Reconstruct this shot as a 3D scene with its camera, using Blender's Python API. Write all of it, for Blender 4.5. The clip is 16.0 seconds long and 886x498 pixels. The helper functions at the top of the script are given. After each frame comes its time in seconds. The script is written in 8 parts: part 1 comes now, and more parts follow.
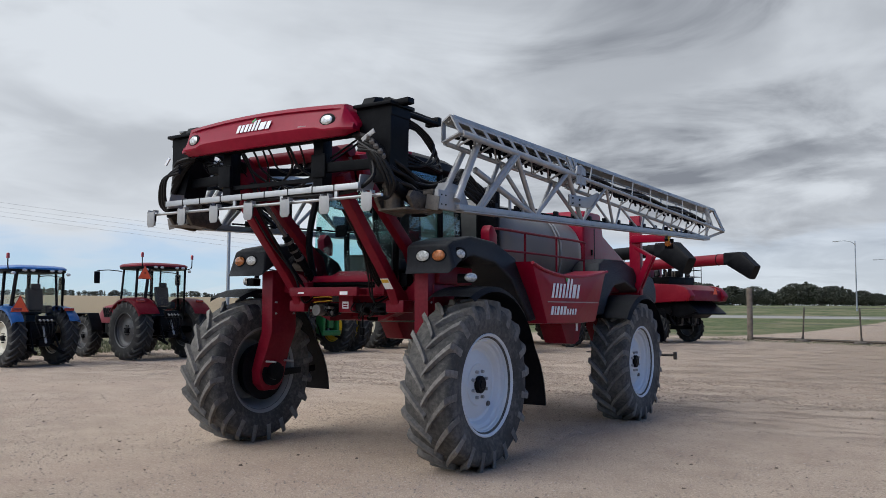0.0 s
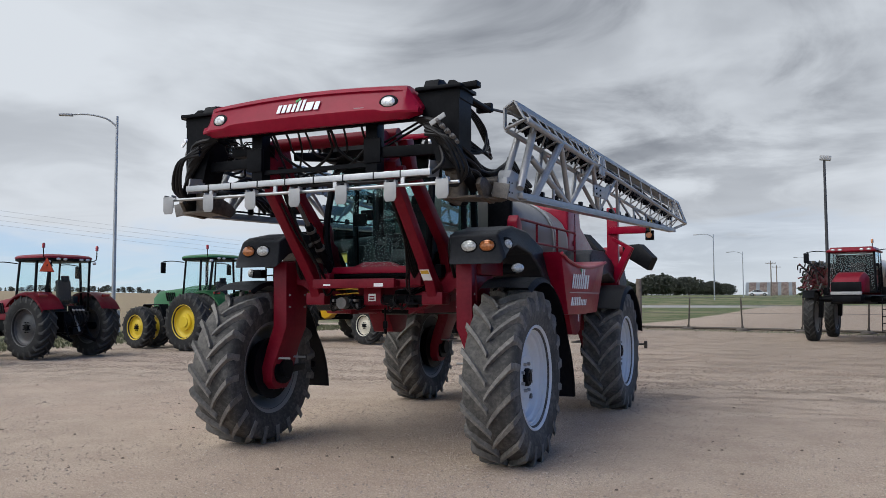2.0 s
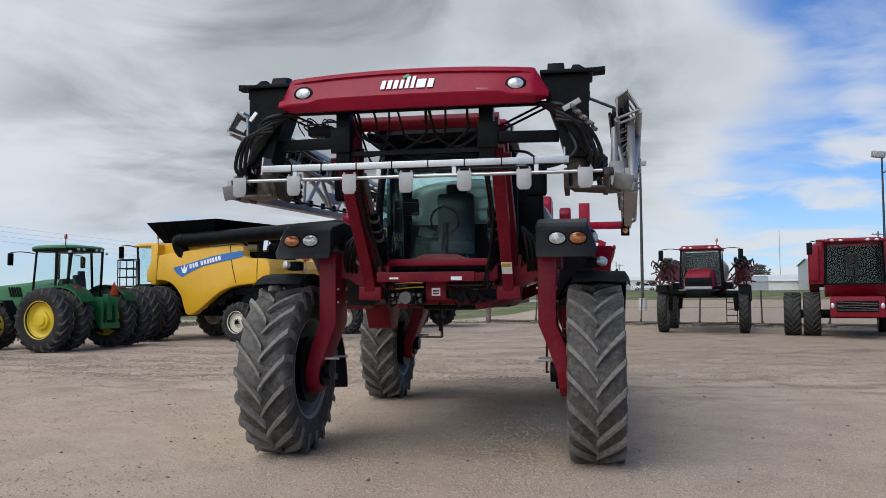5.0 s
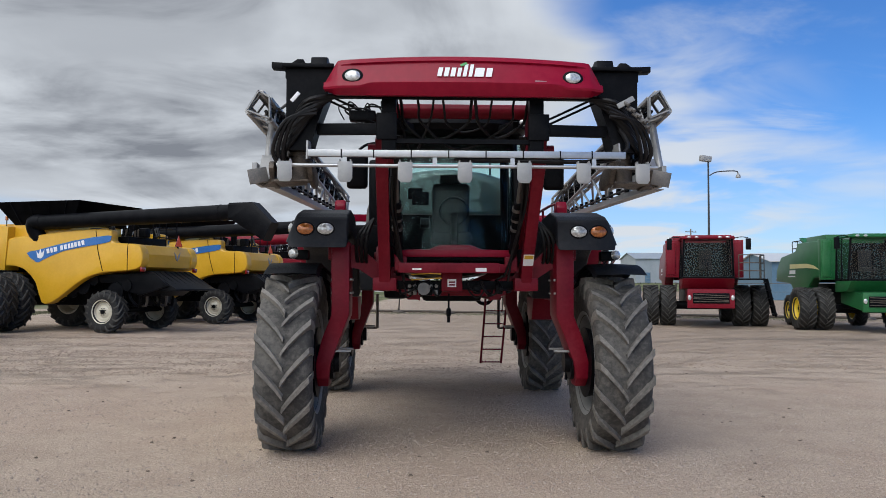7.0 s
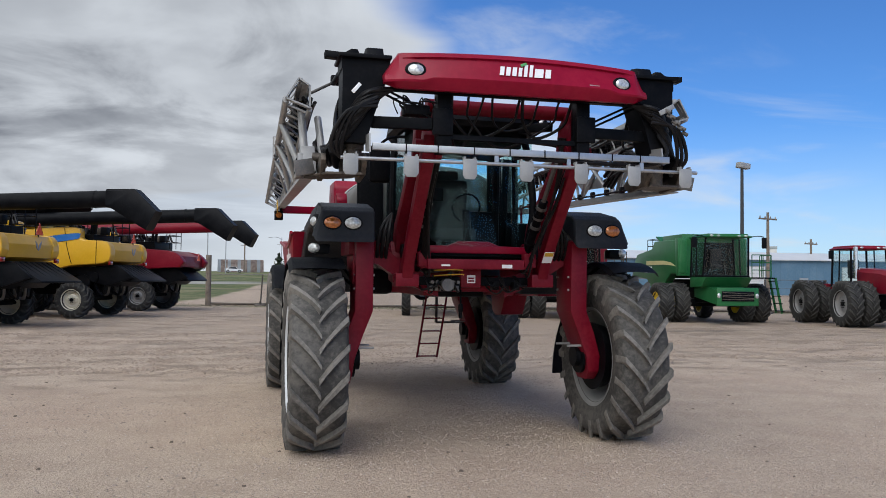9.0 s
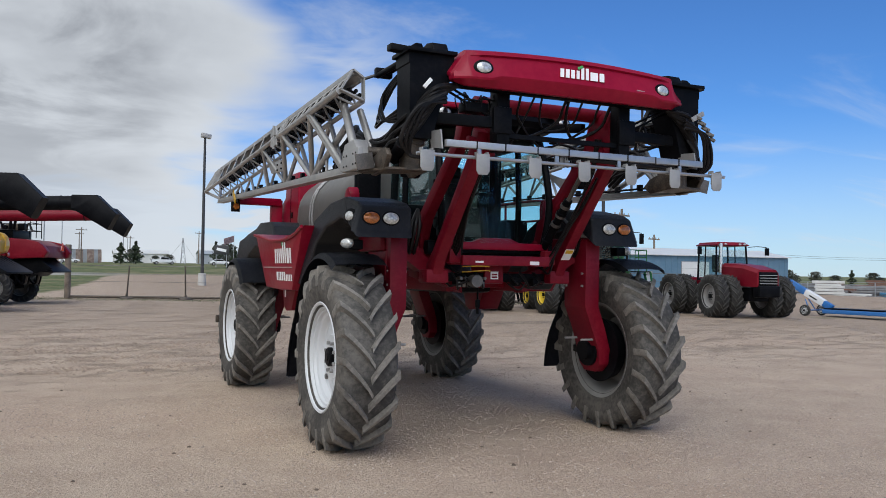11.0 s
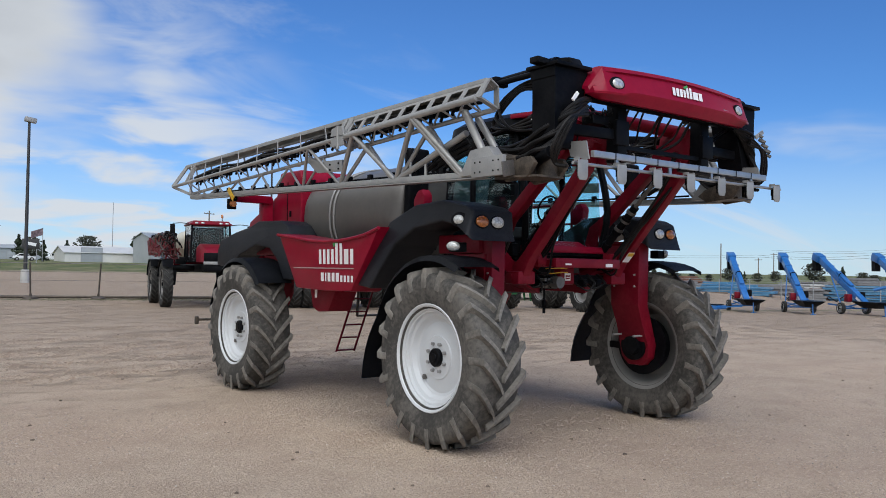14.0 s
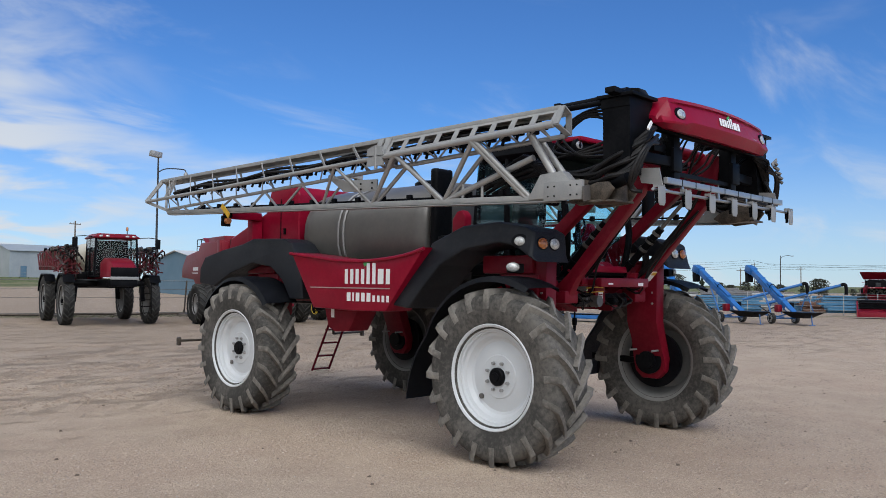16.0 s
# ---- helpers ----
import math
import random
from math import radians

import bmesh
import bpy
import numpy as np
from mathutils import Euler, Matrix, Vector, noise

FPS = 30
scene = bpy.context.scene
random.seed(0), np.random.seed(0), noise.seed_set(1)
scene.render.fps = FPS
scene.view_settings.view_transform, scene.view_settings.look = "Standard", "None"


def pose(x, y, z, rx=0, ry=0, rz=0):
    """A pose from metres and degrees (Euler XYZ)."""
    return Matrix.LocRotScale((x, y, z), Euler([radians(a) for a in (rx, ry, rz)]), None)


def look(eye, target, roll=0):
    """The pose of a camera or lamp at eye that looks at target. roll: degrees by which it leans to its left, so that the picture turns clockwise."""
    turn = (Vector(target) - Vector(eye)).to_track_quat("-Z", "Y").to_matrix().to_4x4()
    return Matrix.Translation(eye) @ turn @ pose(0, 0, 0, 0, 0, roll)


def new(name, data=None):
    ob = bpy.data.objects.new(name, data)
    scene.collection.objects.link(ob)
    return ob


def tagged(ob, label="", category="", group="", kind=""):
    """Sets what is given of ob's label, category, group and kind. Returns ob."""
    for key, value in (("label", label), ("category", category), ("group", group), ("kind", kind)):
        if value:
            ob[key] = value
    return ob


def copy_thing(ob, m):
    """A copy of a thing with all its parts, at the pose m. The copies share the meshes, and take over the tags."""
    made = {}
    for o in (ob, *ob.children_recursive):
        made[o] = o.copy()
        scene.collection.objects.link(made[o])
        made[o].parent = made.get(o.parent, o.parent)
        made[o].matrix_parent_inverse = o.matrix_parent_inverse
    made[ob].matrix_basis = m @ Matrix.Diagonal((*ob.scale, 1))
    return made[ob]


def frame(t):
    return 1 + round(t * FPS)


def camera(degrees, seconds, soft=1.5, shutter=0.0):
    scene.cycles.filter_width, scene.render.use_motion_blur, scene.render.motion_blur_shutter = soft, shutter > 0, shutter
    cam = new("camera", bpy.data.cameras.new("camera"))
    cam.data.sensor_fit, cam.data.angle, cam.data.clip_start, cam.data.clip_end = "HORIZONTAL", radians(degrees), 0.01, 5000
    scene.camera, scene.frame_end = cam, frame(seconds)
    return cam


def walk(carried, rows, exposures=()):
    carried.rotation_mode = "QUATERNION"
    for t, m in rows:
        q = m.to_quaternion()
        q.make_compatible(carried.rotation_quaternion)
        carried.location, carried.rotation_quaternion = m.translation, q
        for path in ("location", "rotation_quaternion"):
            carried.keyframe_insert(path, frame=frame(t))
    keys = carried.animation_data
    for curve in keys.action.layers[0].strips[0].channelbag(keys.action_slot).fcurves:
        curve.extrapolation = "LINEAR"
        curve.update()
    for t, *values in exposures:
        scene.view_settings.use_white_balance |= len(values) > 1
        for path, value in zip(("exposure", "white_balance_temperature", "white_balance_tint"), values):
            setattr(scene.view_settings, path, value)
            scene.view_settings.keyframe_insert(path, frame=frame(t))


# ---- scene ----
cam = camera(57.0, 16.0, soft=0.6)
PATH = [
    (0, (6.701, -8.187, 1.841), (5.615, -6.513, 1.984), 0.3),
    (0.5, (6.257, -8.465, 1.831), (5.227, -6.757, 1.97), 0.2),
    (1, (5.807, -8.65, 1.814), (4.846, -6.901, 1.947), 0.1),
    (1.5, (5.302, -8.722, 1.825), (4.416, -6.934, 1.956), -0.0),
    (2, (4.764, -8.882, 1.835), (3.963, -7.054, 1.959), -0.2),
    (2.5, (4.25, -8.993, 1.819), (3.531, -7.13, 1.937), -0.4),
    (3, (3.712, -9.085, 1.821), (3.07, -7.195, 1.939), -0.5),
    (3.5, (3.147, -9.232, 1.838), (2.579, -7.318, 1.954), -0.5),
    (3.7, (2.947, -9.261, 1.841), (2.405, -7.339, 1.955), -0.5),
    (5.8, (0.812, -9.333, 1.839), (0.623, -7.345, 1.944), -0.0),
    (6, (0.593, -9.368, 1.833), (0.447, -7.376, 1.935), 0.1),
    (6.5, (0.085, -9.402, 1.866), (0.043, -7.405, 1.957), 0.2),
    (7, (-0.458, -9.358, 1.862), (-0.39, -7.36, 1.946), 0.2),
    (7.5, (-0.996, -9.353, 1.846), (-0.819, -7.362, 1.923), 0.2),
    (8, (-1.523, -9.313, 1.864), (-1.241, -7.335, 1.934), 0.3),
    (8.5, (-2.05, -9.193, 1.895), (-1.669, -7.231, 1.964), 0.4),
    (9, (-2.591, -9.097, 1.885), (-2.114, -7.156, 1.954), 0.6),
    (9.2, (-2.785, -9.038, 1.898), (-2.271, -7.107, 1.966), 0.7),
    (11.3, (-4.802, -8.344, 1.92), (-3.928, -6.546, 1.97), 0.7),
    (11.5, (-4.983, -8.27, 1.946), (-4.083, -6.484, 1.994), 0.6),
    (12, (-5.496, -8.083, 1.942), (-4.535, -6.33, 1.984), 0.6),
    (12.5, (-5.961, -7.885, 1.934), (-4.935, -6.169, 1.975), 0.6),
    (13, (-6.406, -7.609, 1.968), (-5.316, -5.932, 2.009), 0.6),
    (13.5, (-6.897, -7.375, 1.966), (-5.743, -5.742, 2.008), 0.7),
    (14, (-7.334, -7.111, 1.938), (-6.12, -5.521, 1.987), 0.9),
    (14.5, (-7.748, -6.793, 1.965), (-6.479, -5.249, 2.022), 0.9),
    (15, (-8.208, -6.508, 1.987), (-6.883, -5.012, 2.052), 0.9),
    (15.5, (-8.581, -6.194, 1.989), (-7.197, -4.752, 2.061), 0.7),
    (16, (-8.965, -5.819, 2.015), (-7.52, -4.439, 2.096), 0.6),
]
walk(cam, [(t, look(eye, target, roll)) for t, eye, target, roll in PATH], [(0, 0.0, 6280, 10), (9, 0.0, 6280, 10), (12, -0.05, 6280, 10), (16, -0.05, 6280, 10)])

# ---- world, sun, exposure ----
SUN_EL, SUN_AZ = 48.0, 205.0
world = bpy.data.worlds.new("sky")
scene.world = world
world.use_nodes = True


def wire(nt, kind, **sets):
    n = nt.nodes.new(kind)
    for k, v in sets.items():
        if k in n.inputs:
            n.inputs[k].default_value = v
    return n


def math_node(nt, op, a, b=None, clamp=False):
    n = nt.nodes.new("ShaderNodeMath")
    n.operation, n.use_clamp = op, clamp
    for i, v in enumerate((a, b)):
        if v is None:
            continue
        if isinstance(v, (int, float)):
            n.inputs[i].default_value = v
        else:
            nt.links.new(v, n.inputs[i])
    return n.outputs[0]


def smooth_step(nt, value, lo, hi):
    n = nt.nodes.new("ShaderNodeMapRange")
    n.interpolation_type = "SMOOTHSTEP"
    n.inputs["From Min"].default_value, n.inputs["From Max"].default_value = lo, hi
    nt.links.new(value, n.inputs["Value"])
    return n.outputs["Result"]


def mix_colour(nt, fac, a, b):
    n = nt.nodes.new("ShaderNodeMix")
    n.data_type = "RGBA"
    for sock, v in ((n.inputs["Factor"], fac), (n.inputs[6], a), (n.inputs[7], b)):
        if isinstance(v, (int, float)):
            sock.default_value = v
        elif isinstance(v, tuple):
            sock.default_value = (*v, 1)[:4]
        else:
            nt.links.new(v, sock)
    return n.outputs[2]


def noise_tex(nt, vector, scale, detail=4.0, rough=0.55, warp=0.0):
    n = nt.nodes.new("ShaderNodeTexNoise")
    n.inputs["Scale"].default_value, n.inputs["Detail"].default_value = scale, detail
    n.inputs["Roughness"].default_value, n.inputs["Distortion"].default_value = rough, warp
    nt.links.new(vector, n.inputs["Vector"])
    return n.outputs["Fac"]


def build_sky():
    nt = world.node_tree
    out = next(n for n in nt.nodes if n.type == "BACKGROUND")
    sky = nt.nodes.new("ShaderNodeTexSky")
    sky.sky_type, sky.sun_disc = "NISHITA", False
    sky.sun_elevation, sky.sun_rotation = radians(SUN_EL), radians(SUN_AZ)
    sky.air_density, sky.dust_density, sky.ozone_density = 1.0, 0.0, 3.0
    tc = nt.nodes.new("ShaderNodeTexCoord").outputs["Generated"]
    sep = nt.nodes.new("ShaderNodeSeparateXYZ")
    nt.links.new(tc, sep.inputs[0])

    def toward(az_deg, el_deg, lo, hi):
        a, e = radians(az_deg), radians(el_deg)
        d = nt.nodes.new("ShaderNodeVectorMath")
        d.operation = "DOT_PRODUCT"
        d.inputs[1].default_value = (math.sin(a) * math.cos(e), math.cos(a) * math.cos(e), math.sin(e))
        nt.links.new(tc, d.inputs[0])
        return smooth_step(nt, d.outputs["Value"], math.cos(radians(hi)), math.cos(radians(lo)))
    # a flat cloud deck: the direction projected on a plane overhead
    up = math_node(nt, "ADD", math_node(nt, "MAXIMUM", sep.outputs[2], 0.0), 0.16)
    com = nt.nodes.new("ShaderNodeCombineXYZ")
    nt.links.new(math_node(nt, "DIVIDE", sep.outputs[0], up), com.inputs[0])
    nt.links.new(math_node(nt, "DIVIDE", sep.outputs[1], up), com.inputs[1])
    com.inputs[2].default_value = 3.7
    big = noise_tex(nt, com.outputs[0], 0.75, 5.0, 0.45, 0.4)
    fine = noise_tex(nt, com.outputs[0], 1.9, 5.0, 0.5, 0.5)
    soft = math_node(nt, "ADD", math_node(nt, "MULTIPLY", big, 0.65), math_node(nt, "MULTIPLY", fine, 0.35))
    # closed to the west and overhead, open to the east
    ratio = math_node(nt, "DIVIDE", sep.outputs[0], math_node(nt, "ADD", math_node(nt, "ABSOLUTE", sep.outputs[1]), 0.25))
    open_east = smooth_step(nt, ratio, -0.02, 0.28)
    cover = math_node(nt, "SUBTRACT", math_node(nt, "ADD", soft, 0.22), math_node(nt, "MULTIPLY", open_east, 0.38))
    mask = smooth_step(nt, cover, 0.36, 0.58)
    low = smooth_step(nt, math_node(nt, "ADD", sep.outputs[2], math_node(nt, "MULTIPLY", math_node(nt, "SUBTRACT", fine, 0.5), 0.10)), 0.03, 0.10)
    floor_c = math_node(nt, "ADD", math_node(nt, "MULTIPLY", toward(2, 3, 8, 34), 0.70), 0.2)
    mask = math_node(nt, "MULTIPLY", mask, math_node(nt, "MAXIMUM", math_node(nt, "ADD", math_node(nt, "MULTIPLY", low, 0.8), 0.2), floor_c))
    # streaks of thin cloud and low white heaps in the open part
    st = nt.nodes.new("ShaderNodeMapping")
    st.inputs["Scale"].default_value = (0.55, 1.5, 1.0)
    st.inputs["Rotation"].default_value = (0, 0, 0.7)
    nt.links.new(com.outputs[0], st.inputs["Vector"])
    wisp = math_node(nt, "MULTIPLY", smooth_step(nt, noise_tex(nt, st.outputs[0], 1.0, 7.0, 0.6, 0.9), 0.50, 0.74), 0.55)
    heap = math_node(nt, "MULTIPLY", math_node(nt, "MULTIPLY", smooth_step(nt, fine, 0.42, 0.62), toward(14, 4, 2, 17)), 0.95)
    mask = math_node(nt, "MAXIMUM", mask, math_node(nt, "MAXIMUM", wisp, heap))
    # grey bellies of the deck, paler to the west and low down, bright round the veiled sun
    belly = math_node(nt, "ADD", smooth_step(nt, soft, 0.42, 0.62), -0.10)
    ripple = math_node(nt, "ADD", math_node(nt, "MULTIPLY", smooth_step(nt, noise_tex(nt, com.outputs[0], 1.25, 7.0, 0.58, 0.6), 0.36, 0.64), 0.95), 0.14)
    grey = math_node(nt, "ADD", math_node(nt, "MULTIPLY", belly, 0.50), math_node(nt, "MULTIPLY", math_node(nt, "MULTIPLY", toward(-14, 24, 2, 34), ripple), 0.50))
    grey = math_node(nt, "MULTIPLY", grey, smooth_step(nt, math_node(nt, "ADD", sep.outputs[2], math_node(nt, "MULTIPLY", math_node(nt, "SUBTRACT", fine, 0.5), 0.2)), 0.05, 0.22), True)
    grey = math_node(nt, "ADD", grey, math_node(nt, "MULTIPLY", toward(-7, 10, 2, 15), math_node(nt, "MULTIPLY", ripple, 0.36)), True)
    grey = math_node(nt, "ADD", grey, math_node(nt, "MULTIPLY", toward(-25, 8, 2, 13), math_node(nt, "MULTIPLY", ripple, 0.26)), True)
    grey = math_node(nt, "MULTIPLY", grey, math_node(nt, "SUBTRACT", 1.0, open_east))
    deck = mix_colour(nt, grey, (0.71, 0.74, 0.77), (0.23, 0.245, 0.275))
    glow = math_node(nt, "ADD", math_node(nt, "MULTIPLY", toward(SUN_AZ, SUN_EL, 5, 75), 1.2), 1.0)
    lit = nt.nodes.new("ShaderNodeVectorMath")
    lit.operation = "SCALE"
    nt.links.new(deck, lit.inputs[0])
    nt.links.new(glow, lit.inputs["Scale"])
    clear = nt.nodes.new("ShaderNodeVectorMath")
    clear.operation = "MULTIPLY"
    nt.links.new(sky.outputs[0], clear.inputs[0])
    clear.inputs[1].default_value = (0.047, 0.080, 0.123)
    haze = math_node(nt, "MULTIPLY", smooth_step(nt, sep.outputs[2], 0.20, -0.02), 0.55)
    hazy = mix_colour(nt, haze, clear.outputs[0], (0.68, 0.75, 0.82))
    nt.links.new(mix_colour(nt, mask, hazy, lit.outputs[0]), out.inputs["Color"])
    out.inputs["Strength"].default_value = 1.0


build_sky()
sun_data = bpy.data.lights.new("sun", "SUN")
sun_data.energy, sun_data.angle, sun_data.color = 1.45, radians(45.0), (1.0, 0.97, 0.93)
sun = new("sun", sun_data)
az = radians(SUN_AZ)
sun_dir = Vector((math.sin(az) * math.cos(radians(SUN_EL)), math.cos(az) * math.cos(radians(SUN_EL)), math.sin(radians(SUN_EL))))
sun.matrix_world = look(sun_dir * 60, (0, 0, 0))


# ---- materials ----
def surface(name, base, rough=0.5, metal=0.0, vary=0.15, scale=3.0, bump=0.0, bump_scale=60.0, dust=0.0, dust_colour=(0.33, 0.25, 0.19), coat=0.0, spec=0.5):
    """Paint, rubber, metal: large and fine variation, dust as blotches, fine relief."""
    m = bpy.data.materials.new(name)
    m.use_nodes = True
    nt = m.node_tree
    b = nt.nodes["Principled BSDF"]
    pos = nt.nodes.new("ShaderNodeNewGeometry").outputs["Position"]
    large = noise_tex(nt, pos, scale, 4.0)
    small = noise_tex(nt, pos, scale * 9, 5.0, 0.65)
    both = math_node(nt, "ADD", math_node(nt, "MULTIPLY", large, 0.6), math_node(nt, "MULTIPLY", small, 0.4))
    lo = tuple(c * (1 - vary) for c in base)
    hi = tuple(min(1, c * (1 + vary) + vary * 0.01) for c in base)
    col = mix_colour(nt, smooth_step(nt, both, 0.3, 0.7), lo, hi)
    if dust:
        spots = smooth_step(nt, math_node(nt, "ADD", math_node(nt, "MULTIPLY", large, 0.45), math_node(nt, "MULTIPLY", small, 0.55)), 0.42, 0.66)
        col = mix_colour(nt, math_node(nt, "MULTIPLY", spots, dust), col, dust_colour)
    nt.links.new(col, b.inputs["Base Color"])
    r = math_node(nt, "ADD", math_node(nt, "MULTIPLY", small, 0.25), rough - 0.12, True)
    nt.links.new(r, b.inputs["Roughness"])
    b.inputs["Metallic"].default_value = metal
    b.inputs["Specular IOR Level"].default_value = spec
    b.inputs["Coat Weight"].default_value = coat
    b.inputs["Coat Roughness"].default_value = 0.12
    if bump:
        bn = nt.nodes.new("ShaderNodeBump")
        bn.inputs["Strength"].default_value, bn.inputs["Distance"].default_value = bump, 0.01
        nt.links.new(noise_tex(nt, pos, bump_scale, 4.0, 0.6), bn.inputs["Height"])
        nt.links.new(bn.outputs[0], b.inputs["Normal"])
    return m


def glass_tint(name, colour, alpha, sheen=(1.0, 1.0, 1.0)):
    """Tinted pane: part of the light goes straight through, the rest is a dark gloss."""
    m = bpy.data.materials.new(name)
    m.use_nodes = True
    nt = m.node_tree
    out = nt.nodes["Material Output"]
    clear = nt.nodes.new("ShaderNodeBsdfTransparent")
    clear.inputs["Color"].default_value = (*colour, 1)
    gloss = nt.nodes.new("ShaderNodeBsdfGlossy")
    gloss.inputs["Roughness"].default_value = 0.03
    gloss.inputs["Color"].default_value = (*sheen, 1)
    fr = nt.nodes.new("ShaderNodeLayerWeight")
    edge = math_node(nt, "MULTIPLY", math_node(nt, "POWER", fr.outputs["Facing"], 4.0), 0.75)
    mx = nt.nodes.new("ShaderNodeMixShader")
    nt.links.new(math_node(nt, "ADD", edge, alpha, True), mx.inputs[0])
    nt.links.new(clear.outputs[0], mx.inputs[1])
    nt.links.new(gloss.outputs[0], mx.inputs[2])
    nt.links.new(mx.outputs[0], out.inputs["Surface"])
    return m


def lens_material(name, colour, rough=0.12):
    m = bpy.data.materials.new(name)
    m.use_nodes = True
    nt = m.node_tree
    b = nt.nodes["Principled BSDF"]
    pos = nt.nodes.new("ShaderNodeNewGeometry").outputs["Position"]
    vor = nt.nodes.new("ShaderNodeTexVoronoi")
    vor.inputs["Scale"].default_value = 45.0
    nt.links.new(pos, vor.inputs["Vector"])
    nt.links.new(mix_colour(nt, vor.outputs["Distance"], colour, tuple(c * 0.45 for c in colour)), b.inputs["Base Color"])
    b.inputs["Roughness"].default_value, b.inputs["Coat Weight"].default_value = rough, 1.0
    b.inputs["Metallic"].default_value = 0.35
    return m


# one crimson in two tones: panels as lit, arms and frame darkened as shaded
RED = surface("crimson_paint", (0.245, 0.002, 0.021), 0.33, 0, 0.14, 1.5, 0.03, 90, 0.012, coat=0.0, spec=0.22)
RED_FRAME_SHADED = surface("crimson_frame_shaded_paint", (0.155, 0.0015, 0.012), 0.42, 0, 0.22, 2.5, 0.08, 80, 0.02, spec=0.2)
BLACK = surface("black_paint", (0.0025, 0.003, 0.0045), 0.42, 0, 0.3, 3, 0.03, 22, 0.008, spec=0.08)
FENDER = surface("grey_plastic", (0.011, 0.013, 0.018), 0.48, 0, 0.18, 2, 0.2, 300, 0.025, spec=0.24)
RUBBER = surface("tyre_rubber", (0.018, 0.018, 0.018), 0.72, 0, 0.25, 2.2, 0.2, 40, 0.35, (0.075, 0.069, 0.060), spec=0.3)
DARK_LUG = surface("lug_rubber", (0.042, 0.041, 0.039), 0.76, 0, 0.25, 2.5, 0.25, 60, 0.45, (0.12, 0.11, 0.096), spec=0.3)
DUSTY_RUBBER = surface("dusty_tyre_rubber", (0.058, 0.055, 0.051), 0.80, 0, 0.28, 2.2, 0.2, 40, 0.62, (0.165, 0.15, 0.132), spec=0.3)
DARK_RIM = surface("dark_rim_paint", (0.07, 0.072, 0.075), 0.42, 0.2, 0.15, 3, 0, 80, 0.2)
LUG = surface("worn_lug_rubber", (0.145, 0.135, 0.122), 0.82, 0, 0.25, 2.5, 0.25, 60, 0.6, (0.27, 0.245, 0.212), spec=0.3)
HOSE = surface("hose_rubber", (0.004, 0.004, 0.005), 0.40, 0, 0.3, 8, 0.1, 120, 0.03, spec=0.2)
WHITE_RIM = surface("white_rim_paint", (0.60, 0.62, 0.64), 0.36, 0, 0.07, 3, 0.03, 90, 0.20, (0.40, 0.37, 0.33))
GALV = surface("brushed_aluminium", (0.44, 0.45, 0.46), 0.38, 0.85, 0.14, 6, 0.06, 150, 0.10)
ALU = surface("dull_aluminium", (0.36, 0.358, 0.352), 0.45, 0.5, 0.16, 6, 0.06, 150, 0.14)
DARKPLATE = surface("dark_steel_plate", (0.13, 0.125, 0.12), 0.5, 0.5, 0.2, 6, 0.1, 100, 0.2)
GREYPLATE = surface("grey_plate", (0.31, 0.312, 0.31), 0.5, 0.3, 0.12, 5, 0.1, 100, 0.12)
STAINLESS = surface("stainless_steel", (0.165, 0.157, 0.146), 0.42, 0.4, 0.14, 1.2, 0.04, 40, 0.25, (0.19, 0.17, 0.148))
RUSTY = surface("worn_steel", (0.07, 0.057, 0.046), 0.5, 0.4, 0.5, 9, 0.3, 60, 0.28, (0.20, 0.15, 0.10))
CHROME = surface("chrome_rod", (0.72, 0.72, 0.73), 0.16, 1.0, 0.05, 6)
WHITE = surface("white_decal", (0.80, 0.80, 0.80), 0.4, 0, 0.03, 4)
LEAFGREEN = surface("green_decal", (0.05, 0.32, 0.08), 0.4, 0, 0.05, 4)
GREYLINE = surface("grey_decal", (0.32, 0.22, 0.22), 0.45, 0, 0.05, 4)
AMBER = lens_material("amber_lens", (0.55, 0.17, 0.03))
CLEAR = lens_material("clear_lens", (0.75, 0.76, 0.74))
REDLENS = lens_material("red_lens", (0.42, 0.02, 0.015))
YELLOW_REFLECT = surface("yellow_reflector", (0.62, 0.36, 0.02), 0.35, 0, 0.08, 20)
ORANGE_TRI = surface("orange_triangle", (0.85, 0.10, 0.02), 0.5, 0, 0.05, 5)
GLASS = glass_tint("tinted_glass", (0.79, 0.93, 0.925), 0.03)
SCREEN_GLASS = glass_tint("green_screen_glass", (0.79, 0.94, 0.93), 0.018, (0.80, 1.0, 0.97))
CAB_GLASS = glass_tint("clear_cab_glass", (0.90, 0.965, 0.965), 0.03)
SEAT = surface("seat_cloth", (0.022, 0.024, 0.027), 0.85, 0, 0.2, 6)
BLUE = surface("blue_paint", (0.012, 0.13, 0.40), 0.35, 0, 0.12, 1.5, 0.04, 80, 0.08, coat=0.4)
GREEN = surface("green_paint", (0.013, 0.115, 0.034), 0.36, 0, 0.12, 1.5, 0.04, 80, 0.04, coat=0.1, spec=0.3)
YELLOW = surface("yellow_paint", (0.67, 0.365, 0.012), 0.36, 0, 0.08, 1.2, 0.03, 80, 0.06, coat=0.4)
PALE_STRIPE = surface("pale_yellow_decal", (0.62, 0.56, 0.26), 0.4, 0, 0.06, 3)
YELLOW_RIM = surface("yellow_rim_paint", (0.70, 0.50, 0.02), 0.4, 0, 0.08, 2, 0, 80, 0.10)
CREAM_RIM = surface("cream_rim_paint", (0.62, 0.58, 0.47), 0.45, 0, 0.08, 2, 0, 80, 0.16)
